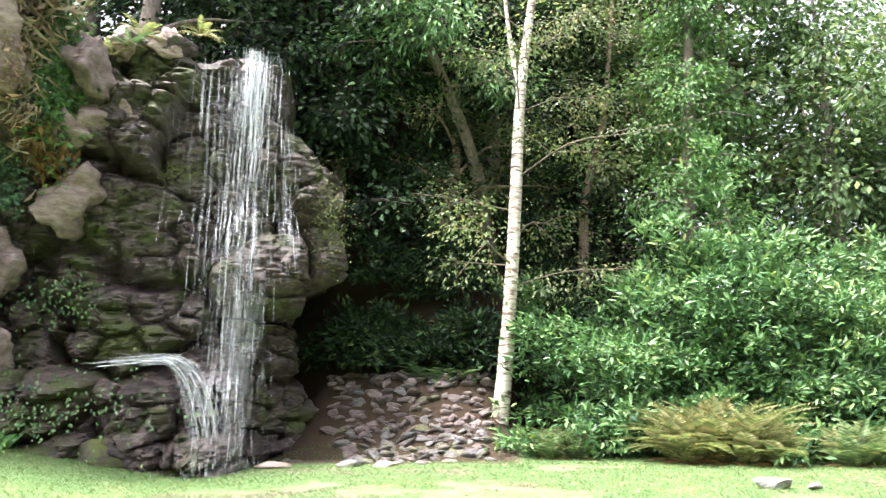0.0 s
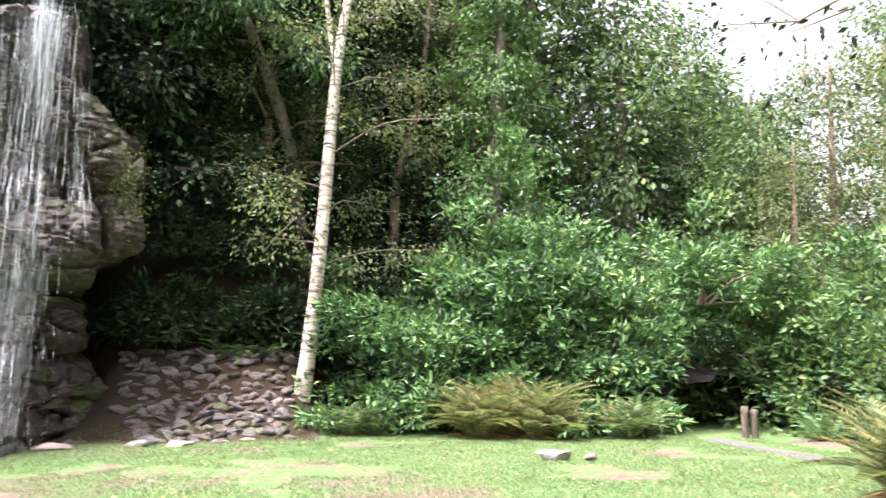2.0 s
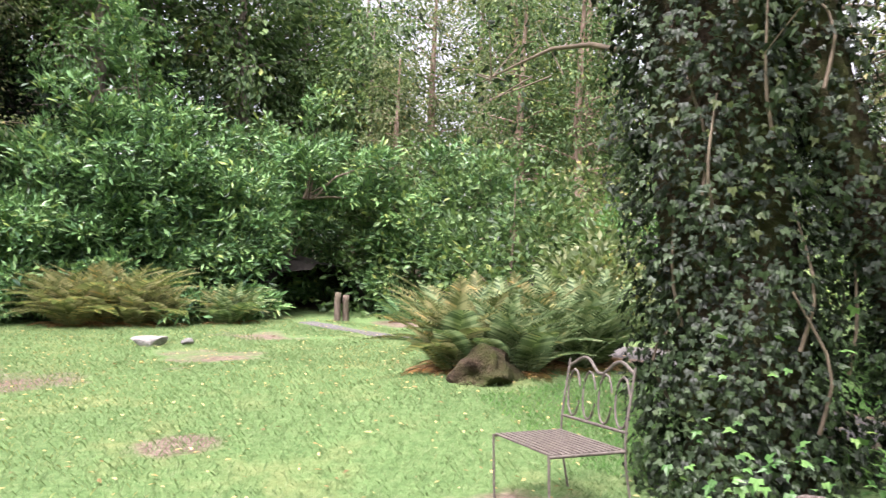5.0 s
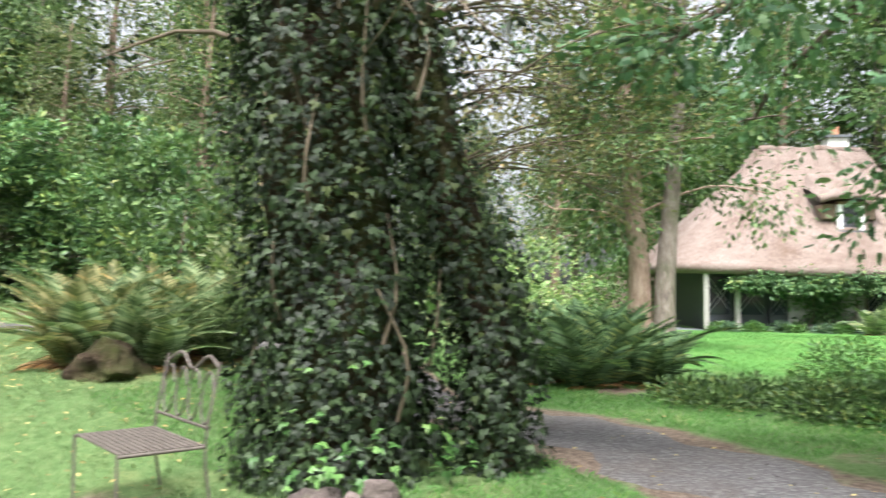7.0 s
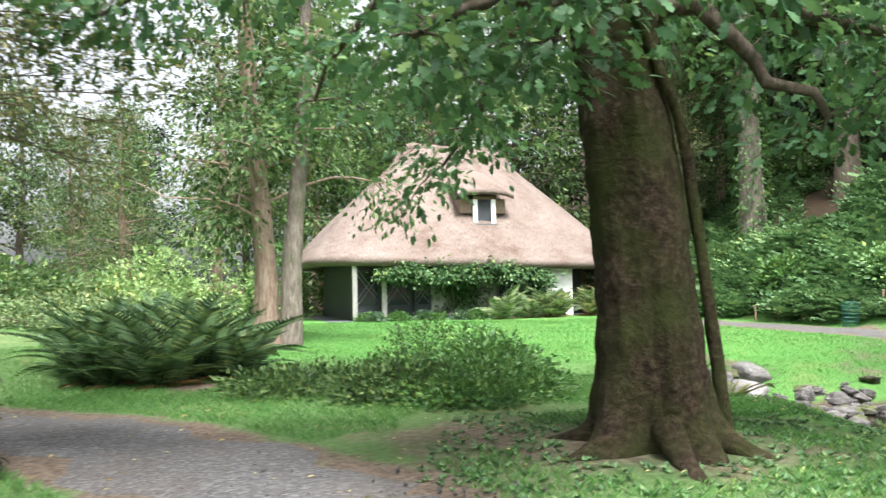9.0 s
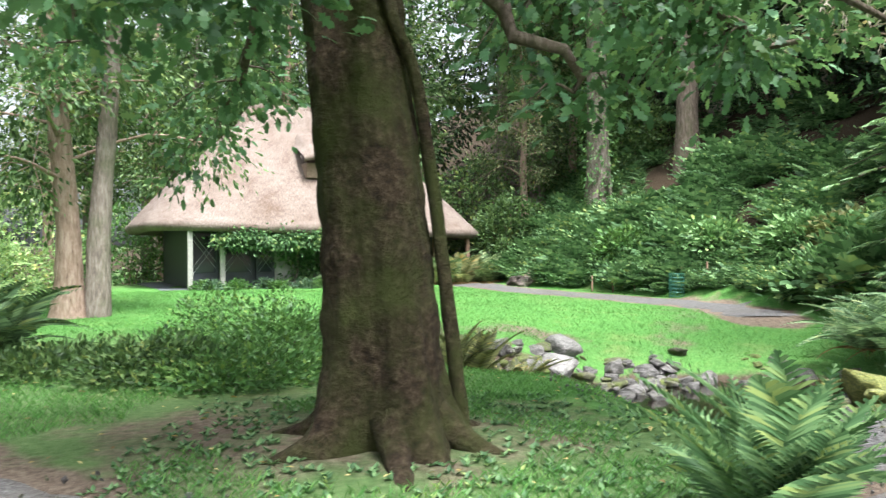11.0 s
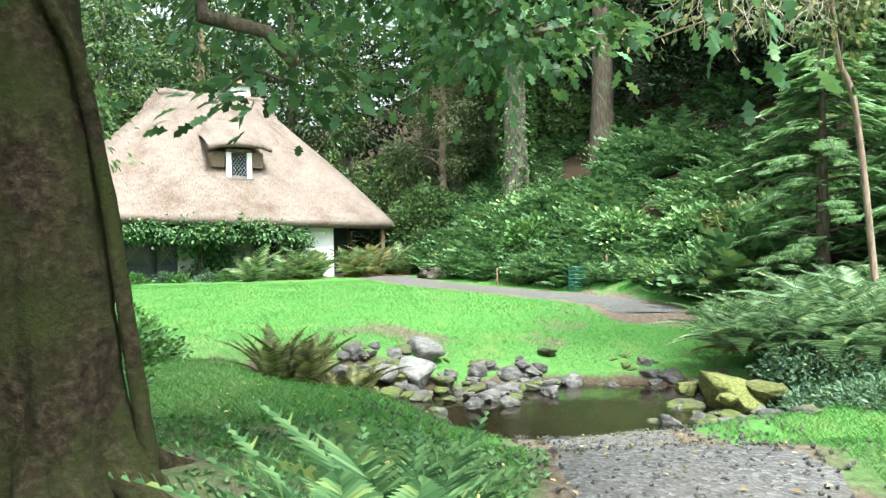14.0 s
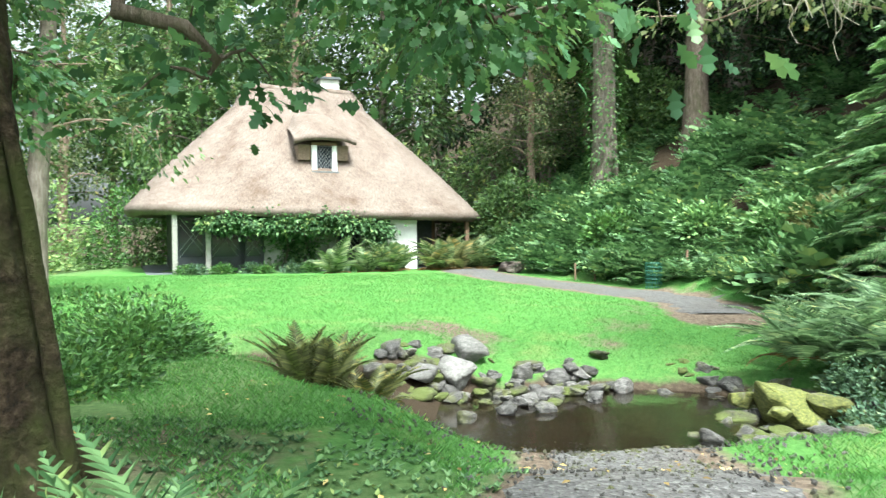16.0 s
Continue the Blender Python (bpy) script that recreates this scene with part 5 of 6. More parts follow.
    put_part("trunk", np_mesh("trunk", v, f, BROWNBARK, True), tree)
    at, out = [], []
    for (p, r), n in zip(stems, (25000, 5200)):
        s = rng.random(n) * (len(p) - 1)
        i = np.minimum(s.astype(int), len(p) - 2)
        c = p[i] + (p[i + 1] - p[i]) * (s - i)[:, None]
        ang = rng.uniform(0, 2 * np.pi, n)
        d = np.stack([np.cos(ang), np.sin(ang), np.zeros(n)], 1)
        bulge = 1 + 0.2 * fbm(ang * 3, c[:, 2] * 2.6, 6, 3) + 0.12 * fbm(ang * 8, c[:, 2] * 7, 16, 3) + 0.1 * smoothstep(0.9, 0.0, c[:, 2])
        rr = r[i] * bulge + rng.random(n) ** 2 * 0.22 - 0.02
        at.append(c + d * rr[:, None])
        out.append(d)
    at, out = np.concatenate(at), np.concatenate(out)
    n = len(at)
    along = unit(np.array([0, 0, -1.0]) + out * 0.5 + rng.normal(size=(n, 3)) * 0.6)
    lv, lf = scatter(IVY, at, along, unit(out + [0, 0, 0.55] + rng.normal(size=(n, 3)) * 0.3), rng.uniform(0.035, 0.085, n))
    put_part("ivy", np_mesh("ivy", lv, lf, IVYLEAF), tree, "dark glossy ivy leaves, dimmed further for canopy shade")
    twigs = []
    for k in range(26):
        a, z0 = rng.uniform(0, 6.28), rng.uniform(0.2, 3.4)
        d = np.array([math.cos(a), math.sin(a), 0])
        p0 = np.array([0, 0, z0]) + d * 0.62
        twigs.append(tube(spline([p0, p0 + [0, 0, 0.35] + d * 0.08 + rng.normal(size=3) * 0.06, p0 + [0, 0, 0.9] + rng.normal(size=3) * 0.1], 6), np.linspace(0.016, 0.008, 6), 5))
    for v, f in twigs:
        put_part("ivy_stem", np_mesh("ivy_stem", v, f, STEMWOOD, True), tree, "bare brown climbing stem")
    # young bright shoots low on the trunk and round its foot
    n = 130
    a = rng.choice((3.4, 3.9, 4.6, 5.5), n) + rng.normal(size=n) * 0.17
    zz = np.abs(rng.normal(0.12, 0.22, n)) + 0.75 * (rng.random(n) < 0.12)
    d = np.stack([np.cos(a), np.sin(a), 0 * a], 1)
    p = d * (0.78 + 0.25 * rng.random((n, 1)) * (zz < 0.35)[:, None]) + np.stack([0 * zz, 0 * zz, zz], 1)
    lv, lf = scatter(IVY, p, unit(d * 0.8 + rng.normal(size=(n, 3)) * 0.6), unit(d * 0.5 + [0, 0, 0.9]), rng.uniform(0.05, 0.1, n))
    put_part("young_ivy", np_mesh("young_ivy", lv, lf, BRIGHTIVY), tree, "bright green young ivy leaves")
    # a twiggy half-dead spray on the side away from the lawn
    spray, tips, dirs = [], [], []
    for k in range(22):
        d = unit(np.array([0.52, -0.85, 0]) + rng.normal(size=3) * [0.28, 0.28, 0] + [0, 0, rng.uniform(-0.15, 0.75)])
        p0 = np.array([0.25, -0.45, rng.uniform(1.7, 3.6)])
        ln = rng.uniform(1.0, 2.3)
        e = p0 + d * ln + [0, 0, -0.12 * ln]
        line = spline([p0, (p0 + e) / 2 + [0, 0, 0.1 * ln], e], 9)
        spray.append(tube(line, np.linspace(0.013, 0.003, 9), 5))
        for j in range(22):
            q = line[int(rng.integers(2, 9))]
            td = unit(d + rng.normal(size=3) * 0.75)
            tl = rng.uniform(0.2, 0.6)
            spray.append(tube(np.array([q, q + td * tl * 0.5, q + td * tl - [0, 0, 0.05]]), [0.004, 0.003, 0.0015], 3))
            tips += [q + td * tl * 0.6, q + td * tl]
            dirs += [td, td]
    v, f = join(spray)
    tagged(put_part("twiggy_spray", np_mesh("twiggy_spray", v, f, STEMWOOD, True), tree, "bare brown twigs with a few small leaves"), kind="stuff")
    lv, lf = clump_leaves(rng, np.array(tips), np.array(dirs), 6, 0.12, 0.05, BLADE, 0.4, 0.2)
    put_part("sparse_leaves", np_mesh("sparse_leaves", lv, lf, YELLOWFERN), tree, "small olive leaves")
    # leafy twiggy boughs above
    wood, cs, ds = [], [], []
    for k in range(34):
        a = rng.uniform(0, 6.28)
        d = np.array([math.cos(a), math.sin(a), 0])
        p0 = np.array([0, 0, rng.uniform(3.0, 8)]) + d * 0.5
        ln = rng.uniform(1.0, 2.6)
        e = p0 + d * ln + [0, 0, rng.uniform(-0.5, 0.6)]
        m = (p0 + e) / 2 + [0, 0, 0.25]
        wood.append(tube(spline([p0, m, e], 6), np.linspace(0.035, 0.006, 6), 5))
        for j in range(8):
            q = p0 + (e - p0) * rng.uniform(0.3, 1)
            td = unit(d * 0.5 + rng.normal(size=3))
            wood.append(tube(np.array([q, q + td * 0.3, q + td * 0.55]), [0.008, 0.006, 0.003], 4))
            cs.append(q + td * 0.5)
            ds.append(td)
    v, f = join(wood)
    tagged(put_part("branchwork", np_mesh("branchwork", v, f, STEMWOOD, True), tree), kind="stuff")
    lv, lf = clump_leaves(rng, np.array(cs), np.array(ds), 16, 0.2, 0.08, BLADE, 0.4, 0.3)
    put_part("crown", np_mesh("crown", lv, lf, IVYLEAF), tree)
    for k, (x, y, r) in enumerate(((6.68, 4.82, 0.22), (6.92, 4.5, 0.24), (6.72, 4.6, 0.12))):
        ob = new("foot_stone", rock_mesh("foot_stone", 160 + k, LAIDROCK, (1, 0.8, 0.7), 0.4, 3))
        ob.location, ob.scale = (x, y, gz(x, y) + 0.05), (r, r, r)
        tagged(ob, "pinkish stone at the foot of the ivy", "stone", "foot stones")


build_ivy_trunk()


def build_bench():
    """A small iron garden seat with a slatted seat and scrolled back."""
    bench = holder("garden_seat", (6.22, 5.85, gz(6.22, 5.85)), "rusty iron garden seat with a slatted seat", "garden seat")
    bench.rotation_euler = (0, 0, radians(-112))
    bench.scale = (0.84, 0.84, 1.0)
    w, d, h = 1.0, 0.62, 0.45

    def bar(name, pts, r=0.011, parent=bench):
        v, f = tube(spline(pts, 14) if len(pts) > 2 else np.array(pts, float), [r] * (14 if len(pts) > 2 else 2), 6)
        return put_part(name, np_mesh(name, v, f, IRON, True), parent)

    for k in range(13):
        part("slat", box_bm((w, 0.028, 0.012), (0, -d / 2 + d * (k + 0.5) / 13, h), 0.002), IRON, bench)
    bar("seat_rail", [(-w / 2, -d / 2, h - 0.01), (-w / 2, d / 2, h - 0.01)])
    bar("seat_rail", [(w / 2, -d / 2, h - 0.01), (w / 2, d / 2, h - 0.01)])
    for x in (-w / 2, w / 2):
        bar("leg", [(x, -d / 2, 0), (x, -d / 2, h)])
        bar("leg", [(x, d / 2 + 0.06, 0), (x, d / 2, h), (x, d / 2 + 0.1, h + 0.5)])
    bar("back_rail", [(-w / 2, d / 2 + 0.1, h + 0.45), (-w / 4, d / 2 + 0.12, h + 0.52), (0, d / 2 + 0.1, h + 0.42), (w / 4, d / 2 + 0.12, h + 0.52), (w / 2, d / 2 + 0.1, h + 0.45)], 0.013)
    bar("back_rail", [(-w / 2, d / 2 + 0.02, h + 0.1), (w / 2, d / 2 + 0.02, h + 0.1)])
    for k in range(4):
        c = -w / 2 + w * (k + 0.5) / 4
        bar("scroll", [(c + 0.1 * math.cos(a), d / 2 + 0.06 + 0.02 * math.sin(a), h + 0.27 + 0.16 * math.sin(a)) for a in np.linspace(0.3, 6.0, 9)], 0.009)


build_bench()

# near ferns on the lawn, with the tree stump among them
rngf = np.random.default_rng(50)
for k in range(13):
    x, y = 7.6 + rngf.random() * 1.9, 8.5 + rngf.random() * 1.2
    make_fern("fern", "tall pale green fern beside the lawn", (x, y, gz(x, y)), 500 + k, 26, rngf.uniform(0.95, 1.35), PALEFERN if k % 3 else YELLOWFERN, 9, group="ferns by the stump", up=1.7, template=FROND_FINE)
stump = new("tree_stump", rock_mesh("tree_stump", 21, BROWNBARK, (0.5, 0.42, 0.3), 0.4, 4))
stump.location = 7.6, 8.6, gz(7.6, 8.6) + 0.06
tagged(stump, "low rotten brown stump among the ferns", "stump")

# yellowing ferns along the laurels
for k in range(30):
    t = (0.1, 0.48, 0.58, 0.53, 0.86)[k % 5] + rngf.normal() * 0.045
    x = 3.2 + 6.2 * t + rngf.normal() * 0.2
    y = 20.0 - 2.6 * t + rngf.normal() * 0.25
    make_fern("fern", "yellowing fern at the foot of the laurels", (x, y, gz(x, y)), 540 + k, 26, rngf.uniform(0.9, 1.3) * (1.15 if 0.4 < t < 0.7 else 0.75), YELLOWFERN if 0.35 < t < 0.75 or k % 3 == 0 else PALEFERN, 3, group="ferns by the laurels", up=1.5, template=FROND_FINE)
for k in range(8):
    x, y = 12.0 + rngf.random() * 2.0, 16.4 + rngf.random() * 1.0
    make_fern("fern", "green fern beside the dark gap", (x, y, gz(x, y)), 580 + k, 15, rngf.uniform(0.7, 1.0), FERN, 3, group="ferns by the gap")
for k in range(14):
    x, y = 0.2 + rngf.random() * 2.4, 21.7 + rngf.random() * 1.2
    make_fern("fern", "dark green fern above the stone apron", (x, y, 1.2 + (y - 21.5) * 0.9), 600 + k, 14, rngf.uniform(0.7, 1.0), FERN, 2, group="ferns above the stones", up=0.5)
for k in range(2):
    p = holder("wooden_post", (10.95 + 0.2 * k, 17.3, 0.0), "weathered cut post at the dark gap", "post", "gap posts")
    pv, pf = tube([(0, 0, -0.1), (0, 0, 0.45), (0.01, 0, 0.62 - 0.06 * k), (0.01, 0, 0.63 - 0.06 * k)], [0.075, 0.07, 0.07, 0.005], 9, 0.1, rngf)
    put_part("wood", np_mesh("wood", pv, pf, DUNBARK, True), p)

# hollow under the boughs: a shell painted near-black for the shade there
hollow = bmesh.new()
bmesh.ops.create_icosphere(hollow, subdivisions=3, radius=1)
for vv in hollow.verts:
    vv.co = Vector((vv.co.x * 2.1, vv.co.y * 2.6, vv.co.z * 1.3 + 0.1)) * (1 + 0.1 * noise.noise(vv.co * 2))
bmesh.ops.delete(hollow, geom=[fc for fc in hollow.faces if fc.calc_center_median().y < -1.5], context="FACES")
den = part("hollow", hollow, GAPSHADE, None, "", True)
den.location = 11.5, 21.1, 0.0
tagged(den, "near-black shell standing for the shade under the laurel boughs", "hollow", kind="structure")

# twin-trunked tree on the far lawn
make_tree("twin_trunk_tree", "two pale trunks rising together from the lawn", [(19.8, 6.3, gz(19.8, 6.3) - 0.1), (19.85, 6.3, 2), (19.7, 6.5, 5), (19.6, 6.8, 10)], [0.3, 0.22, 0.2, 0.1], REDBARK, WOODLEAF, 21, limbs=26, limb_len=2.3, low=0.42, rise=0.15, twigs=6, per=22, clump=0.34, size=0.15, droop=0.3, flare=0.3, thin=0.2)
twin = bpy.data.objects["twin_trunk_tree"]
tv, tf = tube(spline([(0.15, -0.5, -0.1), (0.2, -0.55, 2), (0.35, -0.75, 5), (0.4, -0.9, 9)], 20), np.linspace(0.26, 0.1, 20), 12, 0.1, rngf)
put_part("second_trunk", np_mesh("second_trunk", tv, tf, GREYBARK, True), twin)

# shrubs between path and far lawn
for k, (x, y, rx, ry, rz, leaf, nm) in enumerate(((12.7, 3.4, 0.9, 0.7, 0.18, WOODLEAF, 1), (12.3, 2.2, 0.7, 0.6, 0.26, WOODLEAF, 1), (12.0, 1.3, 0.75, 0.65, 0.2, BRIGHTIVY, 1), (14.2, 1.3, 0.7, 0.7, 0.45, BRIGHTIVY, 1), (16.8, 9.8, 1.2, 1.0, 0.6, PALEFERN, 1), (15.2, 7.8, 0.8, 0.8, 0.5, PALEFERN, 1))):
    make_shrub("shrub", "low leafy shrub between the path and the lawn", (x, y, gz(x, y) - 0.05), (rx, ry, rz), leaf, 260 + k, tips=420, per=11, size=0.08, template=BLADE, clump=0.11, group="low shrubs", lump=0.5)
for k in range(17):
    x, y = 12.9 + rngf.random() * 1.7, 4.5 + rngf.random() * 2.2
    make_fern("fern", "green fern in the shrubby bank, darkened for shade", (x, y, gz(x, y)), 620 + k, 22, rngf.uniform(1.0, 1.4), DARKFERN, 3, group="bank ferns", up=1.2 + 0.5 * (k % 3), template=FROND_FINE)


def build_brown_tree():
    """The big brown trunk beside the path, with a thin stem climbing it and boughs overhead."""
    rng = np.random.default_rng(14)
    base = np.array([9.1, -0.22, gz(9.1, -0.22)])
    tree = holder("oak_tree", base, "massive mossy brown tree trunk with spreading roots", "tree")
    n, sides = 150, 96
    line = spline([(0, 0, -0.25), (0, 0.05, 1.0), (0.03, 0.18, 2.6), (0.05, 0.3, 4.2), (0.1, 0.5, 8)], n)
    z = line[:, 2]
    ang = np.linspace(0, 2 * np.pi, sides, endpoint=False)
    r = np.interp(z, [-0.3, 0.0, 0.35, 1.0, 2.5, 8], [0.53, 0.45, 0.365, 0.325, 0.3, 0.235])
    flute = 1 + (0.1 + 0.34 * np.exp(-np.maximum(0, z)[:, None] / 0.28)) * (0.55 * np.cos(5 * ang + 0.8)[None] + 0.35 * np.cos(3 * ang)[None]) * np.exp(-np.maximum(0, z)[:, None] / 2.2)
    flute = flute * (1 + 0.05 * fbm(ang[None] * 3 + 0 * z[:, None], z[:, None] * 1.6, 3, 4))
    rr = r[:, None] * flute + 0.014 * fbm(ang[None] * 9 + 0.8 * np.sin(z[:, None] * 1.3), z[:, None] * 2.2, 23, 4) + 0.012 * fbm(ang[None] * 5, z[:, None] * 17, 33, 4)
    v = line[:, None] + np.stack([rr * np.cos(ang), rr * np.sin(ang), 0 * rr], -1)
    i, j = [g.ravel() for g in np.meshgrid(np.arange(n - 1), np.arange(sides), indexing="ij")]
    k = (j + 1) % sides
    f = np.stack([i * sides + j, i * sides + k, (i + 1) * sides + k, (i + 1) * sides + j], 1)
    put_part("trunk", np_mesh("trunk", v.reshape(-1, 3), f, BROWNBARK, True), tree)
    stem = spline([(0.04, -0.47, -0.15), (0.02, -0.42, 0.35), (-0.02, -0.355, 0.9), (-0.06, -0.285, 1.5), (-0.14, -0.19, 2.1), (-0.24, -0.03, 2.5), (-0.27, 0.12, 2.9), (-0.25, 0.25, 3.4)], 30)
    sv, sf = tube(stem, np.linspace(0.05, 0.028, 30), 9, 0.2, rng)
    put_part("climbing_stem", np_mesh("climbing_stem", sv, sf, BROWNBARK, True), tree, "thin woody stem leaning on the trunk")
    roots = []
    for a, ln in ((2.2, 0.5), (3.3, 0.65), (4.3, 0.4), (1.2, 0.5), (5.4, 0.4)):
        d = np.array([math.cos(a), math.sin(a), 0])
        roots.append(tube(spline([d * 0.3 + [0, 0, 0.16], d * 0.52 + [0, 0, 0.0], d * (0.55 + 0.8 * ln) + [0, 0, -0.12]], 9), np.linspace(0.12, 0.04, 9), 9, 0.2, rng))
    for v, f in roots:
        put_part("root", np_mesh("root", v, f, BROWNBARK, True), tree)
    # boughs
    wood, cs, ds = [], [], []
    boughs = [((0, 0, 3.9), (-0.6, 1.6, 3.6), (-0.6, 3.2, 2.9)), ((0, 0, 4.2), (1.5, 1.5, 4.2), (3.0, 3.0, 3.2)), ((0, 0, 4.4), (-1.6, 0.3, 4.0), (-2.6, 0.2, 3.2)), ((0, 0, 3.7), (0.6, -1.3, 3.0), (1.2, -3.0, 2.75)),
              ((0, 0, 3.9), (-0.3, -1.6, 3.6), (-1.0, -3.2, 2.9)), ((0, 0, 4.6), (2.0, -0.5, 4.5), (4.2, -1.2, 3.8)), ((0, 0, 4.0), (1.4, 0.6, 3.3), (3.2, 1.4, 2.5)), ((0, 0, 5.0), (-1.5, 1.8, 4.9), (-2.6, 3.8, 4.0)),
              ((0, 0, 5.2), (1.2, -2.2, 4.9), (2.2, -4.4, 4.2)), ((0, 0, 5.5), (-1.6, -1.6, 5.2), (-2.6, -3.4, 4.4)), ((0, 0, 5.8), (0.8, 3.0, 5.4), (1.4, 5.0, 4.6)), ((0, 0, 6.5), (3, 1.5, 6.3), (5, 2.6, 5.4)),
              ((0, 0, 6.2), (3.4, -2, 6.2), (5.4, -4, 5.4)), ((0, 0, 6.8), (-2.4, 1, 6.8), (-4, 1.6, 6.2)), ((0, 0, 7), (-1.6, -2.6, 7), (-2.6, -4.6, 6.4)), ((0, 0, 7), (0, 3, 7), (-1.4, 5, 6.4)),
              ((0, 0, 3.4), (0.6, -1.9, 2.95), (0.8, -3.2, 2.45)), ((0, 0, 3.5), (0.1, -2.0, 3.0), (-0.1, -3.3, 2.45)), ((0, 0, 3.6), (1.2, -1.6, 3.3), (2.2, -2.6, 2.95)), ((0, 0, 3.4), (-0.9, 0.1, 3.0), (-1.6, 0.2, 2.5)), ((0, 0, 3.3), (-0.5, 0.7, 2.9), (-1.2, 1.1, 2.45)), ((0, 0, 3.5), (-0.9, -0.4, 3.1), (-1.5, -0.7, 2.65)), ((0, 0, 3.2), (0.0, -0.9, 2.6), (0.05, -1.55, 2.0)), ((0, 0, 3.2), (-0.55, 0.3, 2.95), (-0.9, 0.35, 2.4))]
    for n_b, b in enumerate(boughs):
        limb = spline(np.array(b) + [0.05, 0.3, 0], 10)
        limb[2:] += rng.normal(size=(8, 3)) * 0.06
        wood.append(tube(limb, np.linspace(0.1, 0.018, 10), 7, 0.1, rng))
        close = n_b >= 16
        for j in range(17 if n_b < 16 else 9 if n_b < 22 else 3 if n_b == 22 else 4):
            q = limb[int(rng.integers(3 if n_b < 22 else 8, 10))]
            td = unit((limb[-1] - limb[0]) * [0.25, 0.25, 0] + rng.normal(size=3) * [1, 1, 0.55] + [0, 0, -0.15])
            tl = rng.uniform(0.2, 0.5) if close else rng.uniform(0.3, 0.85)
            bend = q + td * tl * 0.5 + [0, 0, 0.06]
            tip = q + td * tl + [0, 0, -0.1]
            wood.append(tube(spline([q, bend, tip], 5), np.linspace(0.012, 0.004, 5), 4))
            for w in (0.35, 0.6, 0.8, 1.0):
                cs.append(q + (tip - q) * w)
                ds.append(td)
    v, f = join(wood)
    tagged(put_part("branchwork", np_mesh("branchwork", v, f, DUNBARK, True), tree), kind="stuff")
    lv, lf = clump_leaves(rng, np.array(cs), np.array(ds), 14, 0.17, 0.115, OAK, 0.55, 0.12)
    put_part("crown", np_mesh("crown", lv, lf, OAKLEAF), tree, "lobed green oak leaves")


build_brown_tree()

# ---- the pool, its stones and plants ----
rng = np.random.default_rng(66)
pool_meshes = [rock_mesh("pool_stone", 170 + k, GREENMOSS if k in (1, 4) else POOLROCK, (1, 0.7, 0.48), 0.35, 3) for k in range(6)]


def pool_stone(x, y, z, r, k=None, mesh=None, label="grey rounded stone at the pool's edge"):
    ob = new("pool_stone", mesh or pool_meshes[int(rng.integers(6)) if k is None else k])
    ob.location, ob.scale = (x, y, z), (r, r, r * rng.uniform(0.8, 1.15))
    ob.rotation_euler = rng.normal() * 0.2, rng.normal() * 0.2, rng.uniform(0, 6.28)
    return tagged(ob, label, "stone", "pool stones")


for k in range(150):
    t = rng.random()
    a = rng.choice((-1.15, -0.6, 0.2, 0.75, 1.1, 1.35)) + rng.normal() * 0.16
    x = 14.15 + 1.85 * math.cos(a) + rng.normal() * 0.22
    y = -3.9 + 2.95 * math.sin(a) + rng.normal() * 0.22
    pool_stone(x, y, max(gz(x, y), -0.55) - 0.02, rng.uniform(0.08, 0.2) * (1.6 if k % 6 == 0 else 1))
for k in range(70):
    # the rough dam of stones between the pool and the far lawn
    u = rng.random()
    x, y = 15.2 + 0.5 * u + rng.normal() * 0.3, -1.4 - 2.9 * u + rng.normal() * 0.25
    pool_stone(x, y, max(gz(x, y), -0.5) + 0.04, rng.uniform(0.09, 0.22), (0, 1, 2, 4, 3, 5)[k % 6], label="dark mossy stone between pool and lawn")
for k in range(70):
    x, y = rng.normal(13.3, 0.5), rng.normal(-5.7, 0.4)
    pool_stone(x, y, max(gz(x, y), -0.52), rng.uniform(0.08, 0.24))
for x, y, r in ((14.0, -2.5, 0.17), (14.35, -2.95, 0.2), (14.5, -3.4, 0.16), (12.6, -2.4, 0.2), (12.4, -2.9, 0.14), (14.9, -1.1, 0.3), (15.4, -0.6, 0.25), (15.3, 0.4, 0.2), (14.6, 1.5, 0.22), (15.2, 2.4, 0.2)):
    pool_stone(x, y, -0.45 if x > 13.9 else gz(x, y), r)
pale = rock_mesh("pale_rock", 190, PALEROCK, (1, 0.7, 0.5), 0.15, 3)
for x, y, r in ((16.1, -2.5, 0.46), (15.6, -2.35, 0.46), (15.35, -1.9, 0.36), (15.3, -2.75, 0.26)):
    ob = pool_stone(x, y, gz(x, y) + 0.05, r, mesh=pale, label="large pale rock bridging the stream")
yellow = [rock_mesh("mossy_boulder", 195 + k, MOSSROCK, (1.1, 0.95, 0.6), 0.1, 4) for k in range(2)]
for k, (x, y, r) in enumerate(((14.2, -5.95, 0.5), (14.05, -6.35, 0.26), (14.5, -5.6, 0.2), (13.7, -5.75, 0.15))):
    ob = new("mossy_boulder", yellow[k % 2])
    ob.location, ob.scale, ob.rotation_euler = (x, y, -0.34), (r, r, r), (0, 0, k)
    tagged(ob, "boulder capped with bright yellow-green moss", "boulder", "mossy boulders")

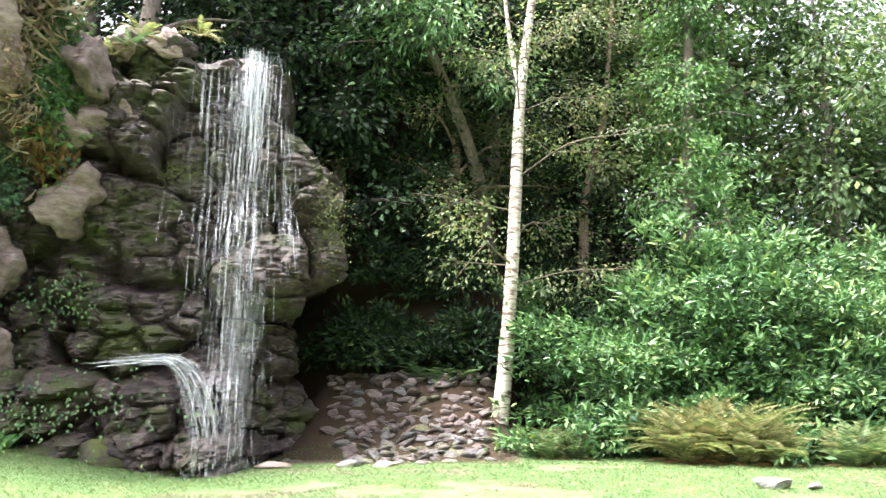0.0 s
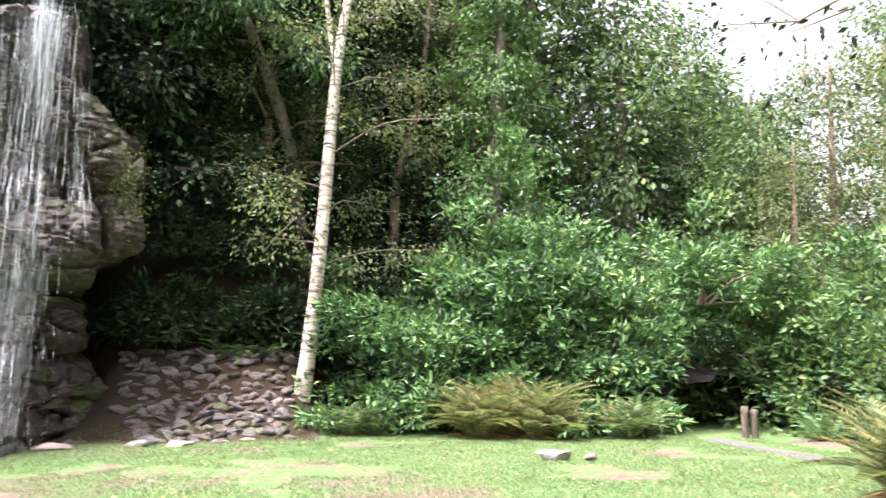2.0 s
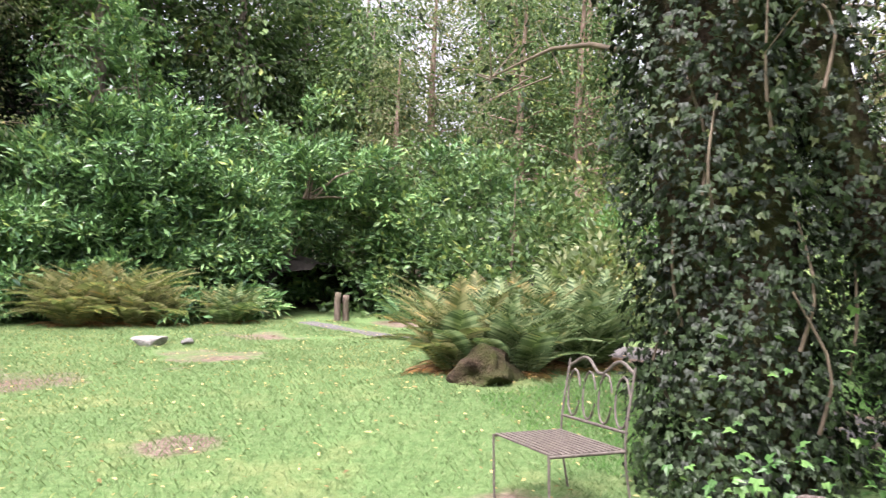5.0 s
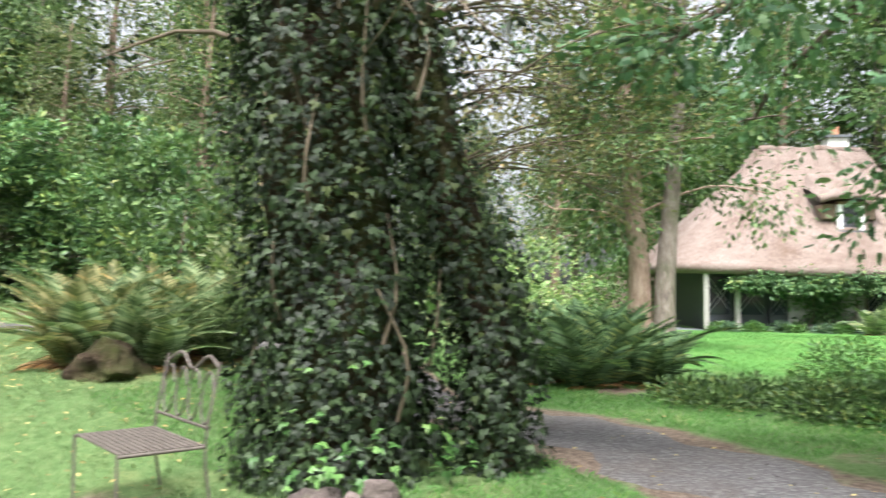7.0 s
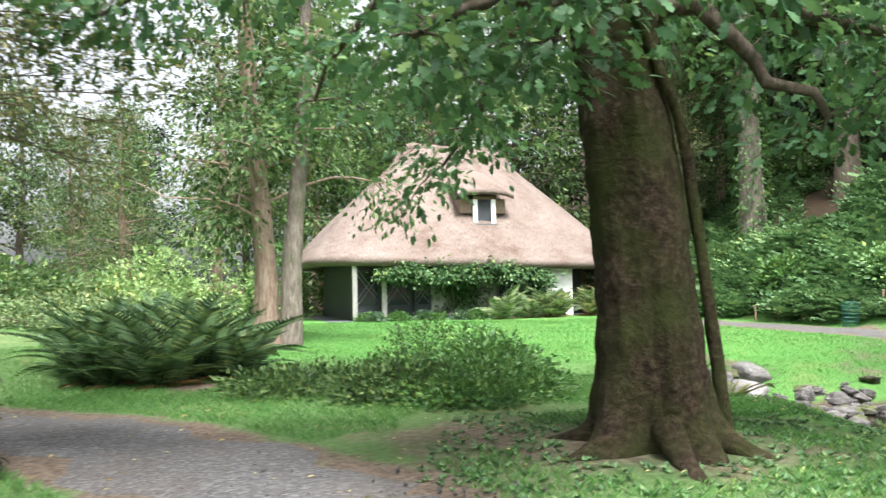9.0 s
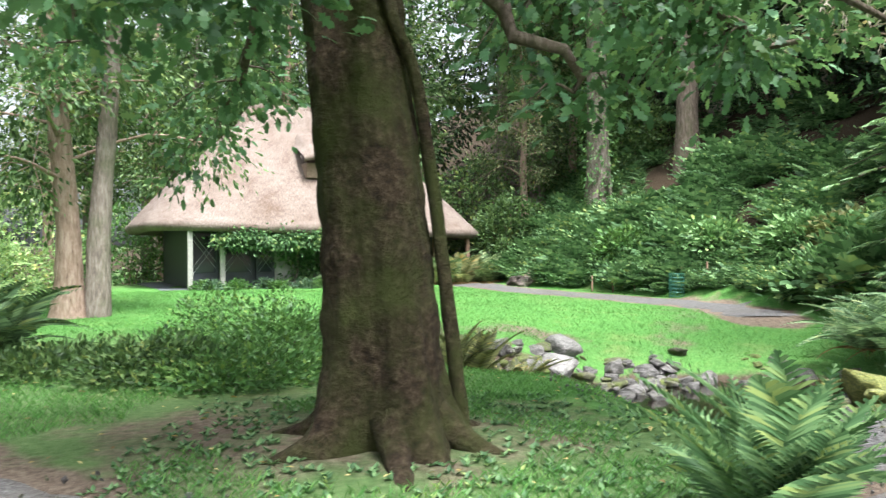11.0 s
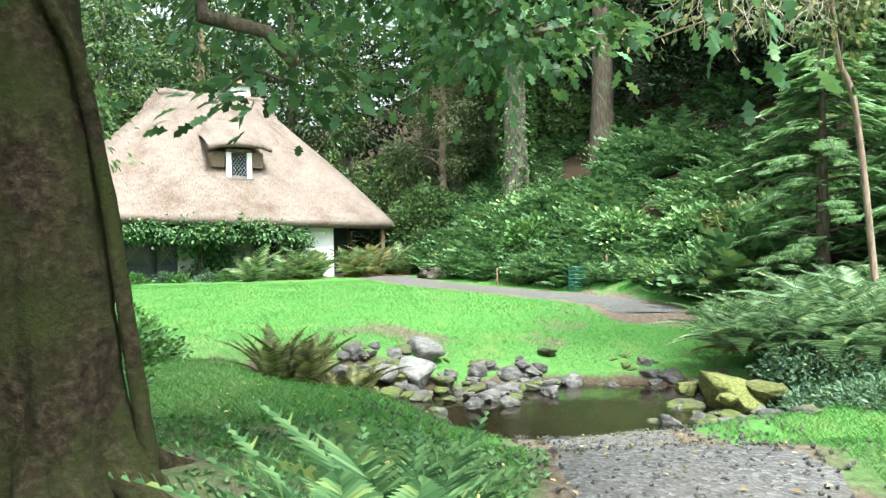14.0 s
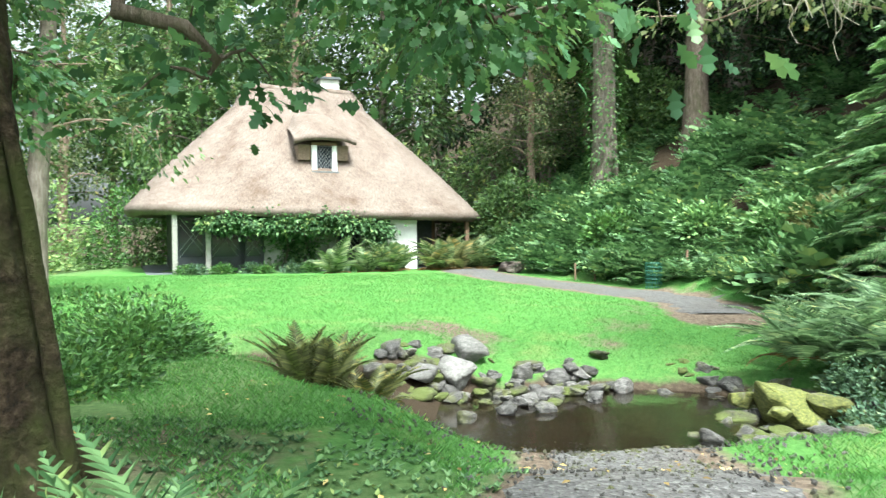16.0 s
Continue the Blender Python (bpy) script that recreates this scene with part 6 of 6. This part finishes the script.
# ferns
for k, (x, y, ln, up, mat) in enumerate(((13.75, -1.0, 0.85, 2.0, BRONZEFERN), (13.6, -0.75, 0.7, 1.9, BRONZEFERN), (13.7, -1.5, 0.75, 1.0, BRONZEFERN), (7.48, -1.93, 0.84, 3.3, FERN), (7.42, -1.75, 0.78, 3.0, FERN), (7.75, -1.85, 0.5, 1.8, FERN))):
    make_fern("fern", "bronze-tinged upright fern on the pool bank" if k < 3 else "bright green fern beside the path", (x, y, gz(x, y)), 700 + k, 26 if k < 3 else 20, ln, mat, 6 if k < 3 else 1, group="pool ferns", up=up, template=FROND if k < 3 else FROND_FINE)
for k in range(18):
    x, y = 14.2 + rng.random() * 1.9, -8.8 + rng.random() * 1.4
    make_fern("fern", "pale green fern arching over the stream", (x, y, gz(x, y) + 0.5 * rng.random()), 720 + k, 24, rng.uniform(0.8, 1.15), PALEGREENFERN, 2, group="bank ferns beyond the pool", up=1.0, template=FROND_FINE)
for k, (x, y, rx, rz, leaf) in enumerate(((13.5, -7.0, 0.7, 0.38, HERB), (12.7, -7.1, 0.6, 0.3, HERB), (14.4, -7.2, 0.6, 0.36, HERB), (15.2, 1.4, 0.8, 0.8, BRIGHTIVY), (14.6, 2.2, 0.8, 0.9, BRIGHTIVY))):
    make_shrub("waterside_plant", "soft leafy plants on the stream bank", (x, y, gz(x, y)), (rx, rx, rz), leaf, 280 + k, tips=420, per=9, size=0.065, template=BLADE, clump=0.06, group="waterside plants", wood=False)

for k, (x, y) in enumerate(((15.2, -6.5), (14.95, -6.85), (14.6, -7.25), (14.3, -7.6), (15.5, -6.9), (15.1, -7.4))):
    make_fern("fern", "pale green fern arching over the stream", (x, y, max(gz(x, y), -0.1) + 0.1), 760 + k, 26, rng.uniform(0.9, 1.15), PALEGREENFERN, 2, group="bank ferns beyond the pool", up=0.9, template=FROND_FINE)

# fern bed before the cottage
for k in range(16):
    a = (7.3, 9.6, 11.1)[k % 3] + rng.normal() * 0.4
    x, y, _ = hp(a - 0.2, -0.9 + rng.random() * 0.9, 0)
    make_fern("fern", "green and bronze fern before the cottage wall", (x, y, gz(x, y)), 740 + k, 15, rng.uniform(1.0, 1.3), YELLOWFERN if k % 3 == 1 and k % 2 else PALEFERN, 9 if k % 3 == 1 else 3, group="cottage ferns", up=1.4, template=FROND_BROAD)
for k in range(9):
    a = 1.2 + 6.0 * (k + rng.random()) / 9
    x, y, _ = hp(a, 0.1 + 0.3 * rng.random(), 0)
    make_shrub("border_plant", "small leafy plant along the cottage front", (x, y, gz(x, y)), (0.25, 0.25, 0.18), HERB if k % 2 else BRIGHTIVY, 300 + k, tips=70, per=8, size=0.1, template=BLADE, clump=0.07, group="border plants", wood=False)

# ---- the wooded hillside ----
rng = np.random.default_rng(90)


def hill_trunk(x, y, r, h, lean, bark, ivy, label, crown=True):
    z = gz(x, y) - 0.3
    t = make_tree("hillside_tree", label, [(x, y, z), (x + lean * 0.2, y, z + h * 0.35), (x + lean * 0.5, y + 0.2, z + h * 0.7), (x + lean, y + 0.3, z + h)], [r, r * 0.85, r * 0.7, r * 0.3], bark, WOODLEAF, int(x * 31 + y * 17) % 1000 + 5, limbs=20, limb_len=3.2, low=0.62, rise=0.1, twigs=5, per=20, clump=0.5, size=0.24, droop=0.3, flare=0.5, group="hillside trees")
    if ivy:
        rg = np.random.default_rng(int(x * 10))
        n = 2600
        zz = rg.random(n) ** 1.2 * h * 0.6
        a = rg.uniform(0, 6.28, n)
        d = np.stack([np.cos(a), np.sin(a), np.zeros(n)], 1)
        p = d * (r * 0.95 + 0.1 + 0.22 * rg.random((n, 1))) + np.stack([lean * zz / h, 0 * zz, zz], 1)
        v, f = scatter(BLADE, p, unit(d + [0, 0, -0.8] + rg.normal(size=(n, 3)) * 0.4), unit(d + [0, 0, 0.5]), rg.uniform(0.1, 0.2, n))
        put_part("ivy", np_mesh("ivy", v, f, BRIGHTIVY), t, "bright ivy up the trunk")
    return t


hill_trunk(32.5, -6.6, 0.4, 15, 0.5, GREYBARK, True, "tall hillside tree with ivy up its trunk")
hill_trunk(30.8, -9.2, 0.36, 16, 0.3, DUNBARK, False, "tall bare brown trunk on the fern slope")
hill_trunk(36.5, -5.0, 0.3, 14, -0.4, GREYBARK, True, "ivy-covered tree behind the cottage")
hill_trunk(34.0, -11.5, 0.35, 14, 0.2, GREYBARK, False, "grey trunk higher up the slope")
for x, y, k, s in ((38, -9, 1, 1.0), (40, -14, 0, 1.1), (35, -16, 0, 1.1), (30, -15, 0, 1.1), (26.5, -16, 0, 1.0), (24.5, -14.5, 0, 0.9), (22, -14, 0, 0.85), (29, -13, 0, 0.8), (42, -4, 1, 1.1), (44, -9, 0, 1.2), (40, 2, 1, 1.0), (42, 6, 1, 1.1), (40, 11, 2, 1.0), (38, 15, 3, 0.9), (35.2, -4.4, 3, 0.6), (37.6, -6.6, 3, 0.7), (44, 13, 1, 1.2), (36.5, 8.5, 1, 0.75), (38, 5, 2, 0.9),
                   (34, 19, 3, 0.62), (38.6, 19.7, 2, 0.72), (43, 22, 3, 0.75), (47, 17, 1, 0.9), (50, 25, 0, 0.8), (32, 25, 3, 0.8), (30, 17, 2, 0.5), (46, 30, 1, 0.9), (38, 32, 0, 0.9), (55, 10, 0, 1.0), (52, 0, 0, 1.3), (50, -8, 0, 1.3), (20, -18, 0, 0.9), (28, -20, 0, 1.2), (36, -22, 0, 1.2), (46, -16, 0, 1.2)):
    plant(k, x, y, s)

# understory behind the lawn and on the slope; near-black DARKLEAF shrubs stand for shade
for k, (x, y, rx, rz, leaf) in enumerate(((33.5, -3.6, 1.3, 2.2, WOODLEAF), (36, -2.6, 1.6, 3.5, WOODLEAF), (38, -0.5, 2.0, 4.0, WOODLEAF), (24.2, -7.8, 0.7, 0.6, NEARFERN), (21.9, -8.9, 0.8, 0.6, NEARFERN), (20.9, -9.3, 0.6, 0.5, YELLOWFERN), (27.0, -6.2, 0.7, 0.6, BRIGHTIVY), (27, 13, 1.6, 1.3, GARDENLEAF), (30, 14.5, 2.0, 1.8, GARDENLEAF), (23, 14, 2.0, 1.6, BIRCHLEAF), (33, 14, 2.0, 2.4, GARDENLEAF), (36, 11, 1.8, 2.6, BRIGHTIVY), (19, 13.5, 1.8, 1.5, WOODLEAF), (15.5, 12.5, 1.6, 2.0, BRIGHTIVY), (13.4, 14.5, 1.6, 2.3, WOODLEAF), (16.5, 15.5, 1.9, 3.2, BIRCHLEAF), (13, 11.8, 1.2, 1.2, BIRCHLEAF), (19.8, -8.4, 0.6, 0.5, NEARFERN), (36.5, -7.0, 2.0, 4.5, WOODLEAF), (39.5, -6.0, 2.2, 5.5, WOODLEAF), (34.5, -8.4, 1.2, 2.4, WOODLEAF), (29.0, -13.2, 2.0, 4.5, DARKLEAF), (32.2, -12.6, 2.0, 5.0, DARKLEAF), (35.5, -11.5, 2.0, 5.0, DARKLEAF), (26.0, -13.8, 2.0, 4.2, DARKLEAF), (23.2, -14.0, 1.8, 3.6, DARKLEAF), (38.5, -10.0, 2.2, 5.0, DARKLEAF), (14.2, 18.2, 1.6, 3.4, WOODLEAF), (13.2, 22.0, 1.8, 4.0, WOODLEAF), (14.8, 24.5, 1.8, 4.8, WOODLEAF))):
    make_shrub("thicket_shrub", "leafy shrub in the woodland edge", (x, y, gz(x, y) - 0.1), (rx, rx, rz), leaf, 330 + k, tips=430, per=9, size=0.18, template=BLADE, clump=0.14, group="thicket shrubs", lump=0.55)


def build_hill_ferns():
    """The slope's fern cover."""
    n = 2500
    x, y = 17 + 22 * rng.random(n * 7) ** 1.3, -3 - 15 * rng.random(n * 7) ** 1.2
    h = hill_rise(x, y)
    thin = smoothstep(4.4, 2.6, h + 0.8 * fbm(x * 0.5, y * 0.5, 48, 2))
    ok = (h > 0.02) & (fbm(x * 0.9, y * 0.9, 47, 3) > np.where(h < 1.2, -9, -0.25)) & (rng.random(len(x)) < thin + 0.1) & (gap(x, y, PATH_FAR) > 1.1) & (np.hypot(x - 30.0, y + 4.2) > 1.0)
    x, y = x[ok], y[ok]
    x, y = x[:n], y[:n]
    at, al, out, sz = [], [], [], []
    for px, py in zip(x, y):
        m = 9
        a = np.arange(m) * 2.4 + rng.random() * 6
        at.append(np.tile([px, py, gz(px, py)], (m, 1)))
        al.append(np.stack([np.cos(a), np.sin(a), 0.4 + 1.3 * rng.random(m)], 1))
        out.append(np.stack([-0.6 * np.cos(a), -0.6 * np.sin(a), np.ones(m)], 1))
        sz.append((0.95 + 0.55 * float(fbm(px * 1.1, py * 1.1, 31, 3))) * rng.uniform(0.55, 1.0, m) * rng.uniform(0.6, 1.25))
    v, f = scatter(FROND_SMALL, np.concatenate(at), np.concatenate(al), np.concatenate(out), np.concatenate(sz))
    tagged(new("fern_cover", np_mesh("fern_cover", v, f, FERN)), "carpet of green ferns over the wooded slope", "ferns", kind="stuff")


build_hill_ferns()


def conifer(x, y, h, seed):
    """A small conifer with flat layered sprays."""
    rg = np.random.default_rng(seed)
    tree = holder("conifer", (x, y, gz(x, y) - 0.1), "conifer with flat layered pale green sprays", "tree", "conifers")
    tv, tf = tube([(0, 0, 0), (0.05, 0, h * 0.5), (0, 0, h)], [0.14, 0.09, 0.02], 9)
    put_part("trunk", np_mesh("trunk", tv, tf, DUNBARK, True), tree)
    wood, at, al, face = [], [], [], []
    for k in range(56):
        s = 0.03 + 0.95 * (k + 0.5) / 56
        a = k * 2.4 + rg.random()
        d = np.array([math.cos(a), math.sin(a), 0.05])
        ln = (1 - s * 0.85) * h * 0.5 * rg.uniform(0.75, 1.15)
        p0 = np.array([0, 0, s * h])
        limb = spline([p0, p0 + d * ln * 0.5 + [0, 0, 0.05 * ln], p0 + d * ln - [0, 0, 0.16 * ln]], 7)
        wood.append(tube(limb, np.linspace(0.03, 0.006, 7), 4))
        for j in range(19):
            q = limb[int(rg.integers(1, 7))] + rg.normal(size=3) * 0.02
            for sg in (1, -1):
                at.append(q)
                al.append(d + sg * np.array([-d[1], d[0], 0]) * rg.uniform(0.3, 1.0) + [0, 0, -0.22 + rg.normal() * 0.08])
                face.append(d)
    v, f = join(wood)
    tagged(put_part("branchwork", np_mesh("branchwork", v, f, DUNBARK, True), tree), kind="stuff")
    n = len(at)
    v, f = scatter(SPRAY_TWIG, np.array(at), np.array(al), np.tile([0, 0, 1.0], (n, 1)) + 0.55 * np.array(face) + rg.normal(size=(n, 3)) * 0.15, rg.uniform(0.16, 0.34, n))
    put_part("sprays", np_mesh("sprays", v, f, CONIFER), tree)


conifer(17.2, -8.9, 4.3, 1)
conifer(16.2, -10.4, 3.6, 2)
conifer(20.5, -11.2, 4.4, 3)


def build_slender_tree():
    """A thin leaning tree by the stream with dead twigs hanging from it."""
    rg = np.random.default_rng(17)
    t = make_tree("slender_tree", "thin pale leaning tree with dead hanging twigs", [(15.25, -8.6, gz(15.25, -8.6) - 0.1), (15.34, -8.3, 3.1), (15.46, -8.1, 4.0), (15.5, -8.0, 5.6), (15.0, -7.5, 8)], [0.05, 0.042, 0.036, 0.03, 0.015],
                  REDBARK, BIRCHLEAF, 71, limbs=16, limb_len=2.8, low=0.5, rise=0.0, twigs=5, per=16, clump=0.22, size=0.11, template=OAK, droop=0.4, toward=(-0.8, 0.8, 0))
    base = np.array(t.location)
    for n, (x, y, z) in enumerate(((13.3, -6.4, 4.3), (13.75, -5.3, 4.5), (13.45, -6.0, 4.25), (13.2, -6.9, 4.5))):
        pieces = [tube(spline(np.array([(15.48, -8.05, 5.2), ((15.48 + x) / 2, (y - 8.05) / 2, 5.3), (x, y, z)]) - base, 10), np.linspace(0.035, 0.014, 10), 6)]
        for k in range(13):
            p = np.array([x, y, z]) + rg.normal(size=3) * [0.22, 0.22, 0.08] - base
            pts = [p + [0, 0, 0.15]]
            for j in range(5):
                pts.append(pts[-1] + np.array([rg.normal() * 0.09, rg.normal() * 0.09, -rg.uniform(0.08, 0.24)]))
            pieces.append(tube(spline(pts, 12), np.linspace(0.011, 0.003, 12), 5))
        v, f = join(pieces)
        put_part("dead_branch", np_mesh("dead_branch", v, f, PALETWIG, True), t, "pale bare drooping dead branch")


build_slender_tree()


def build_guard():
    """A green wire guard round a young plant by the far path, with a low wire fence."""
    x, y = 22.9, -6.3
    g = holder("plant_guard", (x, y, gz(x, y)), "green wire guard round a young plant", "plant guard")
    for k in range(7):
        a = np.linspace(0, 6.283, 17)
        v, f = tube(np.stack([0.17 * np.cos(a), 0.17 * np.sin(a), np.full(17, 0.05 + 0.085 * k)], 1), [0.007] * 17, 4)
        put_part("hoop", np_mesh("hoop", v, f, GREENPAINT), g)
    for k in range(18):
        a = k * 6.283 / 18
        v, f = tube([(0.17 * math.cos(a), 0.17 * math.sin(a), 0), (0.17 * math.cos(a), 0.17 * math.sin(a), 0.58)], [0.006, 0.006], 4)
        put_part("wire", np_mesh("wire", v, f, GREENPAINT), g)
    for k in range(6):
        fx, fy = 25.6 - 0.55 * k, -4.9 - 0.42 * k
        p = holder("fence_stake", (fx, fy, gz(fx, fy)), "short grey wooden stake by the far path", "stake", "fence stakes")
        v, f = tube([(0, 0, -0.1), (0, 0, 0.42), (0, 0, 0.44)], [0.025, 0.025, 0.004], 6)
        put_part("wood", np_mesh("wood", v, f, BROWNWOOD, True), p)
    for k, (bx, by, r) in enumerate(((29.2, -3.3, 0.5), (28.6, -3.5, 0.35), (29.8, -3.5, 0.4))):
        ob = new("bank_rock", rock_mesh("bank_rock", 150 + k, CLIFFROCK, (1, 0.8, 0.6), 0.2, 3))
        ob.location, ob.scale = (bx, by, gz(bx, by) + 0.1), (r, r, r)
        tagged(ob, "sandy brown rock at the hillside's foot", "rock", "bank rocks")


build_guard()

# ---- grass and litter ----
def build_grass(name, label, n, xr, yr, mat, seed, keep, tall):
    rg = np.random.default_rng(seed)
    x, y = rg.uniform(*xr, n), rg.uniform(*yr, n)
    ok = keep(x, y)
    x, y = x[ok], y[ok]
    z = height(x, y)
    a = rg.uniform(0, 6.28, len(x))
    al = np.stack([np.cos(a) * 0.4, np.sin(a) * 0.4, np.ones(len(x))], 1)
    out = np.stack([np.cos(a), np.sin(a), -0.4 * np.ones(len(x))], 1)
    v, f = scatter(GRASSBLADE, np.stack([x, y, z], 1), al, out, tall * rg.uniform(0.5, 1.3, len(x)))
    tagged(new(name, np_mesh(name, v, f, mat)), label, "grass", kind="stuff")


def open_lawn(x, y):
    clear = (gap(x, y, PATH_NEAR) + 0.65 * smoothstep(8, 13, y) > 0.95) & (pool_shape(x, y) > 1.12) & (np.hypot(x - 9.1, y + 0.2) > 0.9) & (np.hypot(x - 7.9, y - 4.7) > 0.6)
    bald = 0.5 + 0.5 * fbm(x * 1.7, y * 1.7, 15, 3)
    worn = np.hypot(x - 9.6, (y - 0.2) * 0.8) < 2.2
    bare = (worn_patch(x, y) > 0.55) | (np.hypot((x - 5.2) * 0.8, (y - 5.9) * 1.2) < 1.0) | (fbm(x * 0.9, y * 0.9, 77, 3) > 0.72)
    return clear & (bald > np.where(worn, 0.45, np.where(bare, 0.46, -9)))


build_grass("lawn_grass", "short mown lawn grass", 190000, (-9, 11), (5, 19.5), GRASS, 1, lambda x, y: open_lawn(x, y) & (x < 3.5 + 0.75 * y) & (y < 20.2 - 0.3 * np.maximum(0, x - 2)), 0.05)
build_grass("bank_grass", "rough grass by the path and trees", 150000, (7, 15), (-9, 8), LUSHGRASS, 2, open_lawn, 0.055)
build_grass("far_lawn_grass", "lush bright green lawn grass", 90000, (15, 28), (-8, 10), LUSHGRASS, 3, lambda x, y: (pool_shape(x, y) > 1.1) & (gap(x, y, PATH_FAR) > 0.9) & (hill_rise(x, y) < 0.1), 0.05)
build_grass("long_grass", "tufts of long grass by the waterfall", 5000, (-9, -2.8), (15.6, 17.6), LUSHGRASS, 4, lambda x, y: fbm(x * 1.5, y * 1.5, 3, 2) > 0.1, 0.32)


def build_litter():
    rg = np.random.default_rng(44)
    n = 2600
    x, y = np.r_[rg.uniform(0, 11, n), rg.uniform(7.5, 12.5, n // 8)], np.r_[rg.uniform(5, 19, n), rg.uniform(-5, 4, n // 8)]
    m = len(x)
    a = rg.uniform(0, 6.28, m)
    v, f = scatter(BLADE, np.stack([x, y, height(x, y) + 0.035], 1), np.stack([np.cos(a), np.sin(a), 0.1 * rg.normal(size=m)], 1), np.stack([0.3 * rg.normal(size=m), 0.3 * rg.normal(size=m), np.ones(m)], 1), rg.uniform(0.03, 0.065, m))
    tagged(new("fallen_leaves", np_mesh("fallen_leaves", v, f, LITTER)), "scattered yellow and brown fallen leaves", "leaf litter", kind="stuff")
    n = 2000
    x, y = rg.uniform(7.0, 11.0, n), rg.uniform(-3.6, 1.3, n)
    ok = (np.hypot(x - 9.1, y + 0.2) > 0.6) & (gap(x, y, PATH_NEAR) > 0.8)
    x, y = x[ok], y[ok]
    m = len(x)
    p = np.repeat(np.stack([x, y, height(x, y)], 1), 5, 0)
    a = rg.uniform(0, 6.28, m * 5)
    v, f = scatter(BLADE, p, np.stack([np.cos(a), np.sin(a), rg.uniform(0.3, 1.2, m * 5)], 1), np.stack([-np.cos(a), -np.sin(a), np.ones(m * 5)], 1), rg.uniform(0.03, 0.06, m * 5))
    tagged(new("ground_plants", np_mesh("ground_plants", v, f, FERN)), "low broad-leaved plants under the tree", "ground cover", kind="stuff")


build_litter()


PEBBLE = (np.array([[1, 0, 0], [-1, 0, 0], [0, 0.8, 0], [0, -0.8, 0], [0, 0, 0.6], [0, 0, -0.6]]) * 0.5,
          np.array([[0, 2, 4], [2, 1, 4], [1, 3, 4], [3, 0, 4], [2, 0, 5], [1, 2, 5], [3, 1, 5], [0, 3, 5]]))


def build_pebbles():
    """Loose stones on the gravel and round the pool's near edge."""
    rg = np.random.default_rng(55)
    k = rg.integers(55, 120, 2600)
    p = PATH_NEAR[k] + rg.normal(size=(2600, 2)) * 0.5
    q = np.stack([rg.uniform(11.2, 13.4, 900), rg.uniform(-5.6, -1.6, 900)], 1)
    p = np.concatenate([p, q])
    n = len(p)
    v, f = scatter(PEBBLE, np.c_[p, height(p[:, 0], p[:, 1]) + 0.02], rand_dirs(rg, n), rand_dirs(rg, n), rg.uniform(0.015, 0.06, n) ** 1.0)
    tagged(new("pebbles", np_mesh("pebbles", v, f, POOLROCK)), "loose grey pebbles on the gravel path", "pebbles", kind="stuff")


build_pebbles()

# ---- the waterfall lawn climbs gently away from the path ----
RISE_AT = Vector((2.13, 2.52, 1.48))
RISE = Matrix.Translation(RISE_AT) @ Matrix.Rotation(radians(-3.46), 4, "Z") @ Matrix.Rotation(radians(3.42), 4, Vector((math.cos(radians(-15)), math.sin(radians(-15)), 0))) @ Matrix.Translation(-RISE_AT)
RISE_NP = np.array(RISE)


def rise_share(x, y):
    return smoothstep(6.0, 8.2, y) * smoothstep(19, 14, x - 0.55 * (y - 8))


def climb():
    for ob in [o for o in scene.objects if o.parent is None and o.type in ("MESH", "EMPTY")]:
        if ob.name.startswith(("rock_cliff", "stone_apron")):
            ob.matrix_basis = RISE @ ob.matrix_basis
        elif ob.type == "MESH" and ob.location.length < 1e-6:
            me = ob.data
            v = np.empty(len(me.vertices) * 3, np.float32)
            me.vertices.foreach_get("co", v)
            v = v.reshape(-1, 3).astype(float)
            w = rise_share(v[:, 0], v[:, 1])[:, None]
            v = v + w * (v @ RISE_NP[:3, :3].T + RISE_NP[:3, 3] - v)
            me.vertices.foreach_set("co", v.astype(np.float32).ravel())
            me.update()
        elif ob.location.length > 1e-6:
            w = float(rise_share(ob.location.x, ob.location.y))
            if w > 0.999:
                ob.matrix_basis = RISE @ ob.matrix_basis
            else:
                ob.location = ob.location + w * (RISE @ ob.location - ob.location)


climb()
